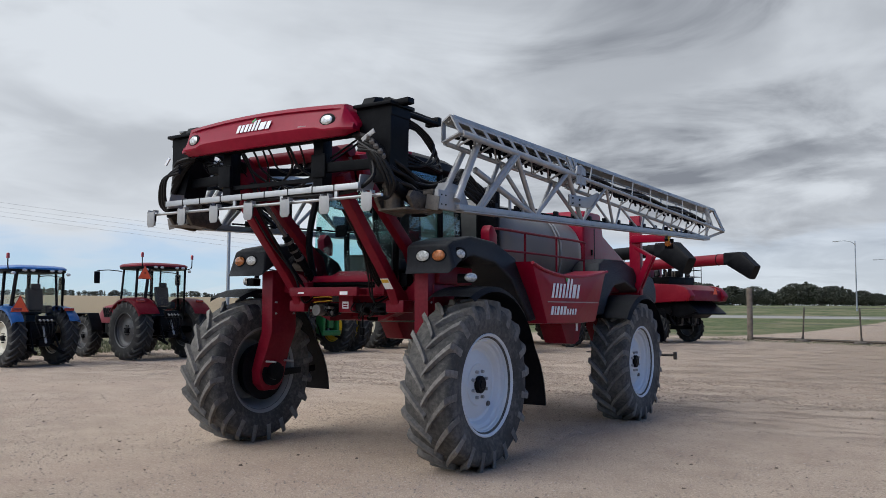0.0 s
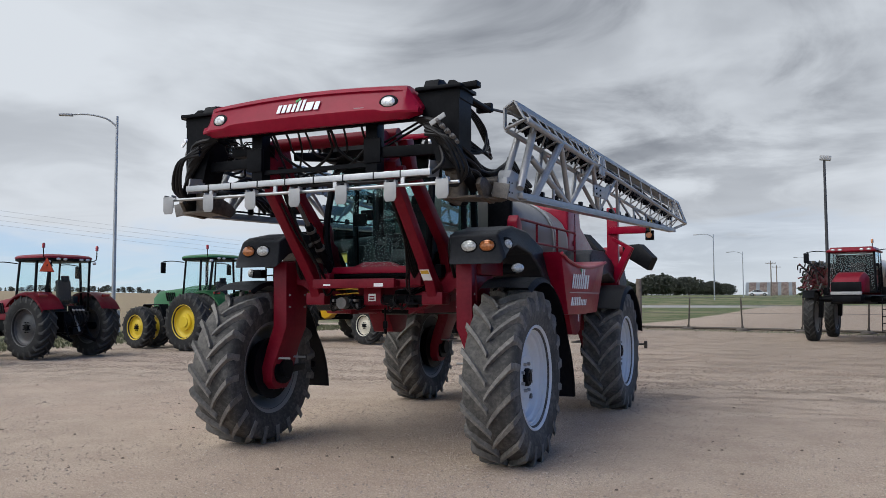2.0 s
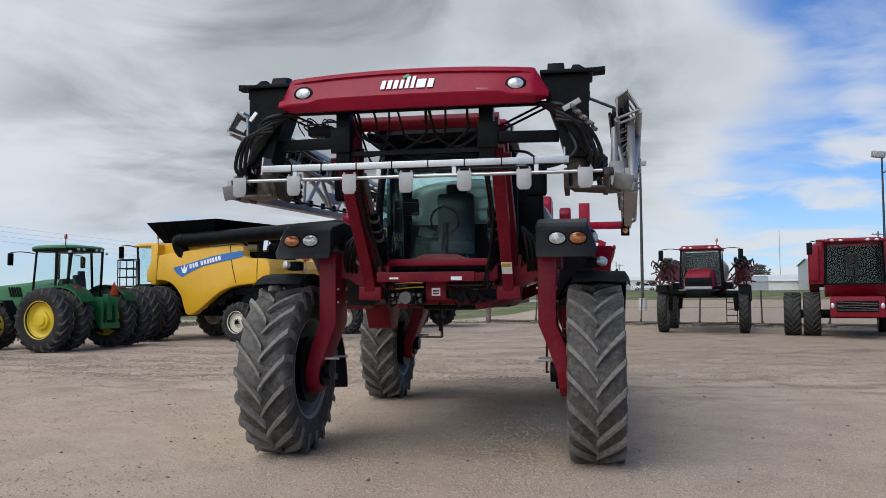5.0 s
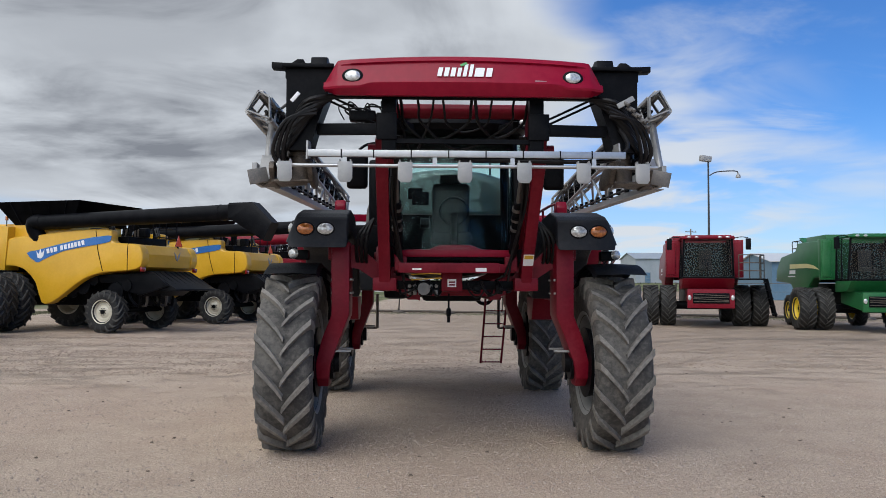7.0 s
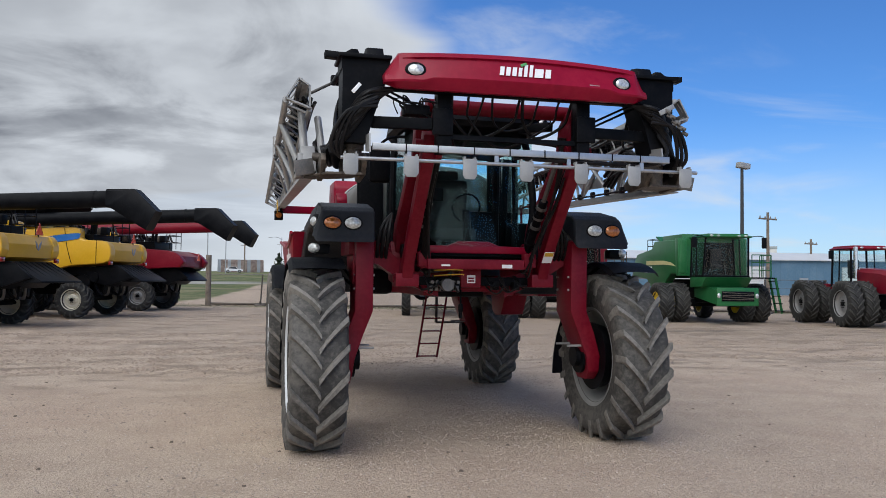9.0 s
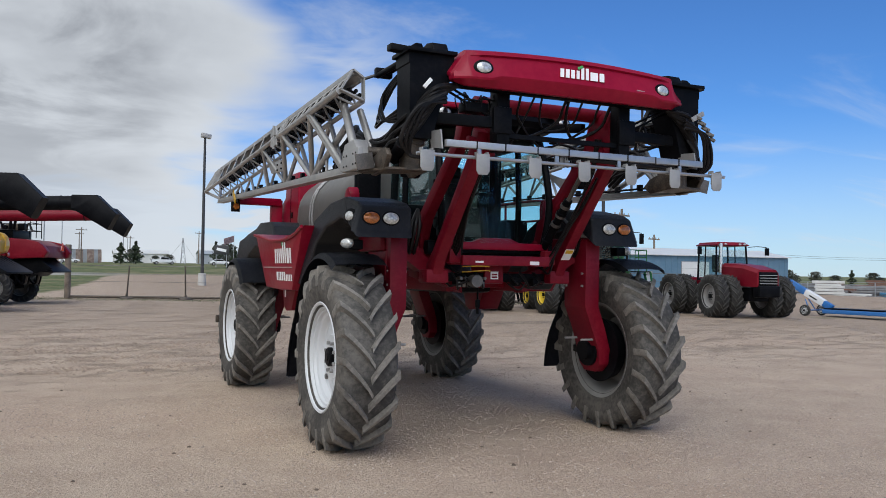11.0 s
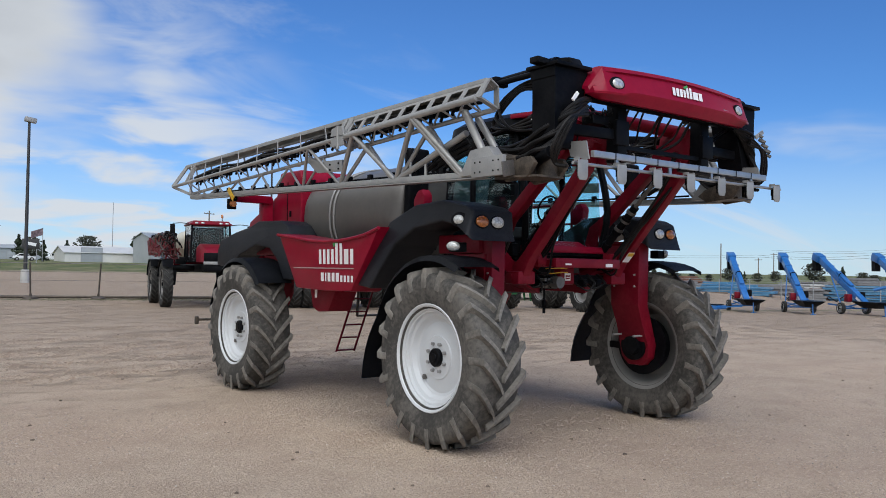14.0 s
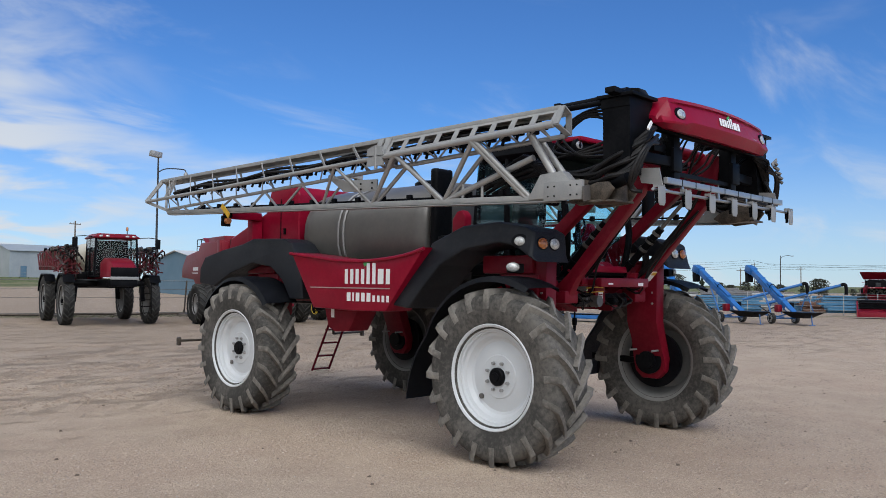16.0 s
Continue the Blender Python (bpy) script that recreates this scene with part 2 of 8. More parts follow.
FARRED = surface("harvester_red_paint", (0.175, 0.003, 0.014), 0.38, 0, 0.14, 1.2, 0.03, 80, 0.03, spec=0.22)
MAROON = surface("maroon_boom_paint", (0.115, 0.006, 0.012), 0.45, 0, 0.25, 3, 0.03, 80, 0.10)
# dusty grey, darkened further for the shade inside the rim
INNER_RIM = surface("dusty_shaded_inner_rim", (0.25, 0.247, 0.238), 0.6, 0, 0.25, 4, 0.05, 60, 0.45, (0.17, 0.155, 0.134))
GREYRIM = surface("grey_rim_paint", (0.22, 0.22, 0.22), 0.5, 0, 0.15, 3, 0, 80, 0.25)
POLE_DARK = surface("dark_pole_paint", (0.03, 0.03, 0.032), 0.5, 0, 0.2, 2)
WHITE_BAND = surface("white_band_paint", (0.70, 0.71, 0.72), 0.4, 0, 0.06, 3, 0.02, 60, 0.08)
POLE_GREY = surface("galvanised_pole", (0.36, 0.37, 0.38), 0.5, 0.6, 0.12, 2)
WOOD = surface("weathered_wood", (0.17, 0.135, 0.105), 0.85, 0, 0.35, 3, 0.4, 50)
CONCRETE = surface("concrete", (0.42, 0.41, 0.39), 0.85, 0, 0.12, 2, 0.2, 40)


# ---- shape helpers ----
def smooth_mesh(me, angle=38):
    me.polygons.foreach_set("use_smooth", [True] * len(me.polygons))
    me.set_sharp_from_angle(angle=radians(angle))
    return me


def mesh_of(bm, material, angle=38, name="mesh"):
    bmesh.ops.recalc_face_normals(bm, faces=bm.faces[:])
    me = bpy.data.meshes.new(name)
    bm.to_mesh(me)
    bm.free()
    me.materials.append(material)
    return smooth_mesh(me, angle)


def part(name, bm, material, parent, label="", angle=38):
    ob = new(name, mesh_of(bm, material, angle, name) if isinstance(bm, bmesh.types.BMesh) else bm)
    ob.parent = parent
    if label:
        tagged(ob, label)
    return ob


def thing(name, label, category, m=None, group="", kind=""):
    ob = new(name)
    ob.empty_display_size = 0.3
    if m is not None:
        ob.matrix_basis = m
    return tagged(ob, label, category, group, kind)


def B():
    return bmesh.new()


def bevel_new(bm, faces, width, seg=2):
    edges = {e for f in faces for e in f.edges}
    bmesh.ops.bevel(bm, geom=list(edges), offset=width, segments=seg, profile=0.6, affect="EDGES")


def box(bm, c, s, rot=(0, 0, 0), bev=0.0, seg=2):
    m = pose(c[0], c[1], c[2], *rot)
    v = [bm.verts.new(m @ Vector((x * s[0] / 2, y * s[1] / 2, z * s[2] / 2))) for x in (-1, 1) for y in (-1, 1) for z in (-1, 1)]
    fs = [bm.faces.new([v[i] for i in q]) for q in ((0, 1, 3, 2), (4, 6, 7, 5), (0, 4, 5, 1), (2, 3, 7, 6), (0, 2, 6, 4), (1, 5, 7, 3))]
    if bev:
        bevel_new(bm, fs, bev, seg)
    return bm


def frame_of(d):
    d = d.normalized()
    a = d.cross(Vector((0, 0, 1)))
    if a.length < 0.05:
        a = d.cross(Vector((1, 0, 0)))
    a.normalize()
    return a, d.cross(a).normalized()


def tube(bm, p, q, r, n=10, r2=None, cap=True):
    p, q = Vector(p), Vector(q)
    a, b = frame_of(q - p)
    rings = []
    for c, rad in ((p, r), (q, r if r2 is None else r2)):
        rings.append([bm.verts.new(c + (a * math.cos(t) + b * math.sin(t)) * rad) for t in (2 * math.pi * (k + 0.5) / n for k in range(n))])
    for k in range(n):
        bm.faces.new((rings[0][k], rings[0][(k + 1) % n], rings[1][(k + 1) % n], rings[1][k]))
    if cap:
        bm.faces.new(rings[0])
        bm.faces.new(rings[1][::-1])
    return bm


def bar(bm, p, q, w, h, up=(0, 0, 1), bev=0.0):
    """A rectangular beam from p to q, w across and h along up."""
    p, q = Vector(p), Vector(q)
    d = (q - p).normalized()
    a = d.cross(Vector(up))
    if a.length < 1e-3:
        a = d.cross(Vector((1, 0, 0)))
    a.normalize()
    b = a.cross(d).normalized()
    v = [bm.verts.new(c + a * (w / 2 * i) + b * (h / 2 * j)) for c in (p, q) for i, j in ((-1, -1), (1, -1), (1, 1), (-1, 1))]
    fs = [bm.faces.new([v[i] for i in f]) for f in ((0, 1, 2, 3), (7, 6, 5, 4), (0, 4, 5, 1), (1, 5, 6, 2), (2, 6, 7, 3), (3, 7, 4, 0))]
    if bev:
        bevel_new(bm, fs, bev, 2)
    return bm


def spline(pts, sub=5):
    pts = [Vector(p) for p in pts]
    out = []
    for i in range(len(pts) - 1):
        p0, p1, p2, p3 = pts[max(i - 1, 0)], pts[i], pts[i + 1], pts[min(i + 2, len(pts) - 1)]
        for k in range(sub):
            t = k / sub
            out.append(0.5 * (2 * p1 + (p2 - p0) * t + (2 * p0 - 5 * p1 + 4 * p2 - p3) * t * t + (3 * p1 - p0 - 3 * p2 + p3) * t ** 3))
    return out + [pts[-1]]


def sweep(bm, pts, r, n=7, sub=5, smooth=True):
    pts = spline(pts, sub) if smooth else [Vector(p) for p in pts]
    rings, a = [], None
    for i, p in enumerate(pts):
        d = (pts[min(i + 1, len(pts) - 1)] - pts[max(i - 1, 0)]).normalized()
        if a is None:
            a, _ = frame_of(d)
        a = (a - d * a.dot(d)).normalized()
        b = d.cross(a)
        rings.append([bm.verts.new(p + (a * math.cos(t) + b * math.sin(t)) * r) for t in (2 * math.pi * k / n for k in range(n))])
    for r0, r1 in zip(rings, rings[1:]):
        for k in range(n):
            bm.faces.new((r0[k], r0[(k + 1) % n], r1[(k + 1) % n], r1[k]))
    bm.faces.new(rings[0])
    bm.faces.new(rings[-1][::-1])
    return bm


def prism(bm, outline, axis, lo, hi, bev=0.0, seg=2):
    """An outline in the plane across axis, drawn from lo to hi along it. x: (y, z); y: (x, z); z: (x, y)."""
    def at(p, w):
        return {"x": (w, p[0], p[1]), "y": (p[0], w, p[1]), "z": (p[0], p[1], w)}[axis]
    lo_f = (lambda p: lo) if not callable(lo) else lo
    hi_f = (lambda p: hi) if not callable(hi) else hi
    a = [bm.verts.new(at(p, lo_f(p))) for p in outline]
    b = [bm.verts.new(at(p, hi_f(p))) for p in outline]
    n = len(outline)
    fs = [bm.faces.new(a), bm.faces.new(b[::-1])]
    fs += [bm.faces.new((a[k], b[k], b[(k + 1) % n], a[(k + 1) % n])) for k in range(n)]
    if bev:
        bmesh.ops.recalc_face_normals(bm, faces=fs)
        bevel_new(bm, fs, bev, seg)
    return bm


def rounded(pts, sub=3):
    """A closed outline drawn smoothly through its points."""
    n, out = len(pts), []
    for i in range(n):
        p0, p1, p2, p3 = (Vector(pts[(i + d) % n]) for d in (-1, 0, 1, 2))
        for k in range(sub):
            t = k / sub
            q = 0.5 * (2 * p1 + (p2 - p0) * t + (2 * p0 - 5 * p1 + 4 * p2 - p3) * t * t + (3 * p1 - p0 - 3 * p2 + p3) * t ** 3)
            out.append((q.x, q.y))
    return out


def loft(bm, rings, cap=True, closed=True):
    vs = [[bm.verts.new(p) for p in ring] for ring in rings]
    n = len(vs[0])
    for r0, r1 in zip(vs, vs[1:]):
        for k in range(n if closed else n - 1):
            bm.faces.new((r0[k], r0[(k + 1) % n], r1[(k + 1) % n], r1[k]))
    if cap:
        bm.faces.new(vs[0])
        bm.faces.new(vs[-1][::-1])
    return bm


def lathe(bm, profile, n=48, c=(0, 0, 0), axis="x", closed=False):
    """profile: (along, radius) turned round the axis."""
    rings = []
    for along, r in profile:
        ring = []
        for k in range(n):
            t = 2 * math.pi * k / n
            u, w = r * math.cos(t), r * math.sin(t)
            p = {"x": (along, u, w), "y": (u, along, w), "z": (u, w, along)}[axis]
            ring.append(bm.verts.new(Vector(p) + Vector(c)))
        rings.append(ring)
    pairs = list(zip(rings, rings[1:])) + ([(rings[-1], rings[0])] if closed else [])
    for r0, r1 in pairs:
        for k in range(n):
            bm.faces.new((r0[k], r0[(k + 1) % n], r1[(k + 1) % n], r1[k]))
    if not closed:
        if profile[0][1] > 1e-4:
            bm.faces.new(rings[0])
        if profile[-1][1] > 1e-4:
            bm.faces.new(rings[-1][::-1])
    return bm


def oval_lens(bm, c, rx, rz, depth, n=20, normal=(0, -1, 0)):
    """A domed oval lamp lens that faces normal."""
    nrm = Vector(normal).normalized()
    a = Vector((0, 0, 1)).cross(nrm).normalized()
    b = nrm.cross(a).normalized()
    rings = []
    for f, h in ((1.0, -depth), (1.0, 0.0), (0.85, depth * 0.5), (0.5, depth * 0.85), (0.05, depth)):
        rings.append([Vector(c) + a * (rx * f * math.cos(t)) + b * (rz * f * math.sin(t)) + nrm * h for t in (2 * math.pi * k / n for k in range(n))])
    return loft(bm, rings)


# ---- wheels ----
def wheel_meshes(D, W, rim_d, lugs, rim_mat, lug_h=0.045, n=56, deep=0.16, hub_mat=None, bolts=8, rubber=None, lug_mat=None, stepped=False):
    """Tyre, lugs, rim and hub of a farm wheel whose axle is x; +x is the outer side. The lugs' points lead downwards at the front (-y)."""
    R, rr = D / 2, rim_d / 2
    rc = R - lug_h
    sec = [(-W * 0.40, rr - 0.02), (-W * 0.43, rr + 0.015), (-W * 0.47, rr + (rc - rr) * 0.28), (-W * 0.50, rr + (rc - rr) * 0.55), (-W * 0.49, rr + (rc - rr) * 0.80),
           (-W * 0.455, rc - 0.03), (-W * 0.40, rc - 0.008), (-W * 0.2, rc - 0.001), (0, rc)]
    prof = sec + [(-x, r) for x, r in reversed(sec[:-1])]
    bm = lathe(B(), prof + [(W * 0.36, rr - 0.03), (-W * 0.36, rr - 0.03)], n, closed=True)
    n_plain = len(bm.faces)

    def carcass(x):
        ax = abs(x)
        for (x0, r0), (x1, r1) in zip(sec[3:], sec[4:]):
            if -x0 >= ax >= -x1:
                f = (ax + x1) / max(1e-6, (-x0 + x1))
                return r1 + (r0 - r1) * f
        return rc
    targets = {}
    reach = W * 0.62 / R
    for side in (-1, 1):
        for k in range(lugs):
            th0 = 2 * math.pi * (k + (0.5 if side > 0 else 0.0)) / lugs
            rows = []
            for u, lift in ((0.0, 1.0), (0.22, 1.0), (0.45, 1.0), (0.72, 1.0), (0.96, 0.96), (1.02, 0.55), (1.03, 0.0)):
                x = side * (-0.012 * (1 - min(u, 1)) + u * W * 0.495)
                th = th0 + reach * (min(u, 1.0) ** 0.85)
                r0 = carcass(min(abs(x), W * 0.49)) - 0.012 - (0.05 if u > 0.9 else 0) - (0.04 if u > 1 else 0)
                r1 = rc + lug_h * lift - 0.012 * u * u - (0.05 * (u > 1)) - (0.075 * (u > 1.025))
                hw0, hw1 = (0.037 + 0.014 * u) * D / 1.94, (0.022 + 0.013 * u) * D / 1.94
                rows.append([(x, -r * math.cos(th + s * h / R), r * math.sin(th + s * h / R)) for r, s, h in ((r0, -1, hw0), (r1, -1, hw1), (r1, 1, hw1), (r0, 1, hw0))])
            first = len(bm.verts)
            loft(bm, rows)
            bm.verts.ensure_lookup_table()
            seg_k = round((math.pi - th0) / (2 * math.pi) * n) % n
            targets[bm.verts[first]] = bm.verts[8 * n + seg_k]
    bmesh.ops.weld_verts(bm, targetmap=targets)
    bm.faces.ensure_lookup_table()
    for f_ in bm.faces[n_plain:]:
        f_.material_index = 1
    tyre = mesh_of(bm, rubber or RUBBER, 45, "tyre")
    tyre.materials.append(lug_mat or DARK_LUG)
    f = W * 0.43
    bm = lathe(B(), [(f, rr + 0.03), (f + 0.012, rr + 0.02), (f, rr), (f - 0.03, rr - 0.015), (f - 0.09, rr - 0.05), (f - 0.12, rr - 0.055), (f - deep, rr - 0.12), (f - deep - 0.015, rr - 0.16), (f - deep, rr * 0.55), (f - deep + 0.03, rr * 0.42),
                     (f - deep + 0.035, 0.06), (f - deep - 0.02, 0.06), (f - deep - 0.03, rr - 0.15), (-f + 0.1, rr - 0.065), (-f + 0.03, rr - 0.03), (-f, rr + 0.0), (-f - 0.01, rr + 0.03), (-f + 0.02, rr + 0.01), (f - 0.03, rr + 0.005)], 48, closed=True)
    if stepped:
        # flange, three narrow steps, a wide shallow disc and the raised ring of the bolts
        bm.free()
        bm = lathe(B(), [(f, rr + 0.035), (f + 0.014, rr + 0.022), (f + 0.004, rr), (f - 0.028, rr - 0.012), (f - 0.032, rr - 0.034), (f - 0.062, rr - 0.040), (f - 0.066, rr - 0.062), (f - 0.098, rr - 0.070), (f - 0.112, rr - 0.105), (f - deep + 0.012, rr - 0.14),
                         (f - deep, rr - 0.17), (f - deep + 0.030, 0.245), (f - deep + 0.044, 0.235), (f - deep + 0.046, 0.06), (f - deep - 0.02, 0.06), (f - deep - 0.03, rr - 0.15), (-f + 0.1, rr - 0.065), (-f + 0.03, rr - 0.03), (-f, rr), (-f - 0.01, rr + 0.03), (-f + 0.02, rr + 0.01), (f - 0.03, rr + 0.008)], 64, closed=True)
    rim = mesh_of(bm, rim_mat, 30, "rim")
    if stepped:
        rim.materials.append(INNER_RIM)
        for face in rim.polygons:
            if face.center.x < f - deep - 0.005 and face.normal.x <= 0.3:
                face.material_index = 1
    hx = f - deep + 0.035
    bm = lathe(B(), [(hx - 0.05, 0.10 * D / 1.94), (hx + 0.045, 0.10 * D / 1.94), (hx + 0.06, 0.085 * D / 1.94), (hx + 0.06, 0.05), (hx + 0.07, 0.045), (hx + 0.07, 0.0)], 24)
    for k in range(bolts):
        t = 2 * math.pi * (k + 0.5) / bolts
        y, z = 0.155 * D / 1.94 * math.cos(t), 0.155 * D / 1.94 * math.sin(t)
        tube(bm, (hx - 0.01, y, z), (hx + 0.035, y, z), 0.02 * D / 1.94, 6)
    hub = mesh_of(bm, hub_mat or BLACK, 30, "hub")
    return tyre, rim, hub


def add_wheel(parent, meshes, at, outward, spin=0.0, label=""):
    """The rim is the part, tyre (with its lugs) and hub its sub-parts."""
    tyre, rim, hub = meshes
    w = new("wheel", rim)
    w.parent = parent
    w.matrix_basis = pose(*at) @ (pose(0, 0, 0, spin) if outward > 0 else Matrix.Identity(4))
    if outward < 0:
        w.matrix_basis = pose(*at, 0, 0, 180)
    if label:
        tagged(w, label)
    t = new("tyre", tyre)
    t.parent = w
    if outward < 0:
        t.matrix_basis = pose(0, 0, 0, 0, 0, 180)
    h = new("hub", hub)
    h.parent = w
    return w


# ---- ground ----
def ground_material():
    m = bpy.data.materials.new("ground")
    m.use_nodes = True
    nt = m.node_tree
    b = nt.nodes["Principled BSDF"]
    pos = nt.nodes.new("ShaderNodeNewGeometry").outputs["Position"]
    sep = nt.nodes.new("ShaderNodeSeparateXYZ")
    nt.links.new(pos, sep.inputs[0])
    x, y = sep.outputs[0], sep.outputs[1]
    wide = noise_tex(nt, pos, 0.16, 5.0, 0.6)
    mid = noise_tex(nt, pos, 1.1, 6.0, 0.62)
    grit = noise_tex(nt, pos, 26.0, 5.0, 0.7)
    # ruts run across the yard: noise stretched along x
    st = nt.nodes.new("ShaderNodeMapping")
    st.inputs["Scale"].default_value = (0.42, 1.0, 1.0)
    st.inputs["Rotation"].default_value = (0, 0, 0.07)
    nt.links.new(pos, st.inputs["Vector"])
    rut = noise_tex(nt, st.outputs[0], 1.6, 7.0, 0.70, 0.9)
    speck = noise_tex(nt, pos, 62.0, 6.0, 0.80)
    dirt = mix_colour(nt, smooth_step(nt, mid, 0.3, 0.7), (0.440, 0.334, 0.250), (0.545, 0.432, 0.330))
    dirt = mix_colour(nt, math_node(nt, "MULTIPLY", smooth_step(nt, speck, 0.50, 0.59), 0.74), dirt, (0.190, 0.140, 0.105))
    dirt = mix_colour(nt, math_node(nt, "MULTIPLY", smooth_step(nt, wide, 0.45, 0.7), 0.40), dirt, (0.48, 0.345, 0.258))
    far_ruts = math_node(nt, "MULTIPLY", smooth_step(nt, y, 2.0, 9.0), smooth_step(nt, math_node(nt, "ADD", math_node(nt, "MULTIPLY", rut, 0.7), math_node(nt, "MULTIPLY", grit, 0.3)), 0.50, 0.62))
    dirt = mix_colour(nt, math_node(nt, "MULTIPLY", far_ruts, 0.34), dirt, (0.21, 0.158, 0.116))
    # the dirt turns darker and browner towards far +x and +y
    brownish = math_node(nt, "MULTIPLY", smooth_step(nt, math_node(nt, "ADD", x, math_node(nt, "MULTIPLY", mid, 6.0)), -3.0, 8.0), smooth_step(nt, math_node(nt, "ADD", y, math_node(nt, "MULTIPLY", mid, 6.0)), 9.0, 21.0))
    dirt = mix_colour(nt, math_node(nt, "MULTIPLY", brownish, 0.62), dirt, (0.27, 0.205, 0.152))
    # damp dark patch before the parked harvesters
    du = math_node(nt, "DIVIDE", math_node(nt, "SUBTRACT", x, 12.6), 3.6)
    dv = math_node(nt, "DIVIDE", math_node(nt, "SUBTRACT", math_node(nt, "ADD", y, math_node(nt, "MULTIPLY", x, 0.05)), 18.8), 0.9)
    damp = math_node(nt, "ADD", math_node(nt, "ADD", math_node(nt, "MULTIPLY", du, du), math_node(nt, "MULTIPLY", dv, dv)), math_node(nt, "MULTIPLY", mid, 1.6))
    dirt = mix_colour(nt, math_node(nt, "MULTIPLY", smooth_step(nt, damp, 1.9, 1.2), 0.65), dirt, (0.15, 0.118, 0.092))
    dirt = mix_colour(nt, math_node(nt, "MULTIPLY", smooth_step(nt, grit, 0.52, 0.62), 0.55), dirt, (0.665, 0.540, 0.420))
    vor = nt.nodes.new("ShaderNodeTexVoronoi")
    vor.inputs["Scale"].default_value = 42.0
    nt.links.new(pos, vor.inputs["Vector"])
    dirt = mix_colour(nt, math_node(nt, "MULTIPLY", smooth_step(nt, vor.outputs["Distance"], 0.28, 0.10), 0.46), dirt, (0.225, 0.172, 0.134))
    # grass beyond the fence, thin and patchy near it
    edge = math_node(nt, "ADD", math_node(nt, "MULTIPLY", wide, 22.0), math_node(nt, "MULTIPLY", mid, 5.0))
    start = math_node(nt, "ADD", math_node(nt, "MULTIPLY", smooth_step(nt, x, -8.0, 2.0), 54.0), 60.0)
    g = smooth_step(nt, math_node(nt, "SUBTRACT", math_node(nt, "ADD", y, edge), start), -1.0, 5.0)
    grass = mix_colour(nt, smooth_step(nt, mid, 0.3, 0.7), (0.055, 0.085, 0.026), (0.16, 0.17, 0.075))
    grass = mix_colour(nt, smooth_step(nt, wide, 0.45, 0.65), grass, (0.21, 0.19, 0.105))
    # weeds along the foot of the fence
    line = math_node(nt, "ABSOLUTE", math_node(nt, "SUBTRACT", math_node(nt, "ADD", y, math_node(nt, "MULTIPLY", x, 0.30)), 40.5))
    weeds = math_node(nt, "MULTIPLY", smooth_step(nt, math_node(nt, "ADD", line, math_node(nt, "MULTIPLY", mid, 3.0)), 3.0, 1.4), 0.6)
    col = mix_colour(nt, math_node(nt, "MAXIMUM", g, weeds), dirt, grass)
    # a pale road, then the plain
    road = math_node(nt, "MULTIPLY", math_node(nt, "MULTIPLY", smooth_step(nt, y, 96.0, 98.0), smooth_step(nt, y, 107.0, 105.0)), smooth_step(nt, x, 6.0, -6.0))
    col = mix_colour(nt, road, col, (0.34, 0.32, 0.29))
    # stubble field to the west
    fld = smooth_step(nt, math_node(nt, "SUBTRACT", math_node(nt, "MULTIPLY", x, -1.0), math_node(nt, "MULTIPLY", wide, 6.0)), 30.0, 34.0)
    fld = math_node(nt, "MULTIPLY", fld, smooth_step(nt, math_node(nt, "ADD", y, math_node(nt, "MULTIPLY", x, 1.05)), 60.0, 30.0))
    verge = math_node(nt, "MULTIPLY", math_node(nt, "MULTIPLY", smooth_step(nt, x, -21.5, -23.5), smooth_step(nt, y, 45.0, 40.0)), 0.8)
    col = mix_colour(nt, verge, col, grass)
    col = mix_colour(nt, fld, col, mix_colour(nt, smooth_step(nt, rut, 0.35, 0.7), (0.27, 0.205, 0.125), (0.36, 0.28, 0.175)))
    nt.links.new(col, b.inputs["Base Color"])
    b.inputs["Roughness"].default_value = 0.92
    b.inputs["Specular IOR Level"].default_value = 0.25
    bn = nt.nodes.new("ShaderNodeBump")
    lump = noise_tex(nt, pos, 9.0, 4.0, 0.6)
    bn.inputs["Strength"].default_value, bn.inputs["Distance"].default_value = 0.95, 0.034
    chop = math_node(nt, "MULTIPLY", math_node(nt, "MULTIPLY", far_ruts, noise_tex(nt, pos, 5.0, 5.0, 0.65, 0.5)), 1.8)
    h = math_node(nt, "ADD", math_node(nt, "ADD", math_node(nt, "MULTIPLY", grit, 0.6), math_node(nt, "ADD", chop, math_node(nt, "MULTIPLY", lump, 0.7))), math_node(nt, "ADD", math_node(nt, "MULTIPLY", rut, 0.35), math_node(nt, "ADD", math_node(nt, "MULTIPLY", speck, 0.4), math_node(nt, "MULTIPLY", vor.outputs["Distance"], 0.3))))
    nt.links.new(h, bn.inputs["Height"])
    nt.links.new(bn.outputs[0], b.inputs["Normal"])
    return m


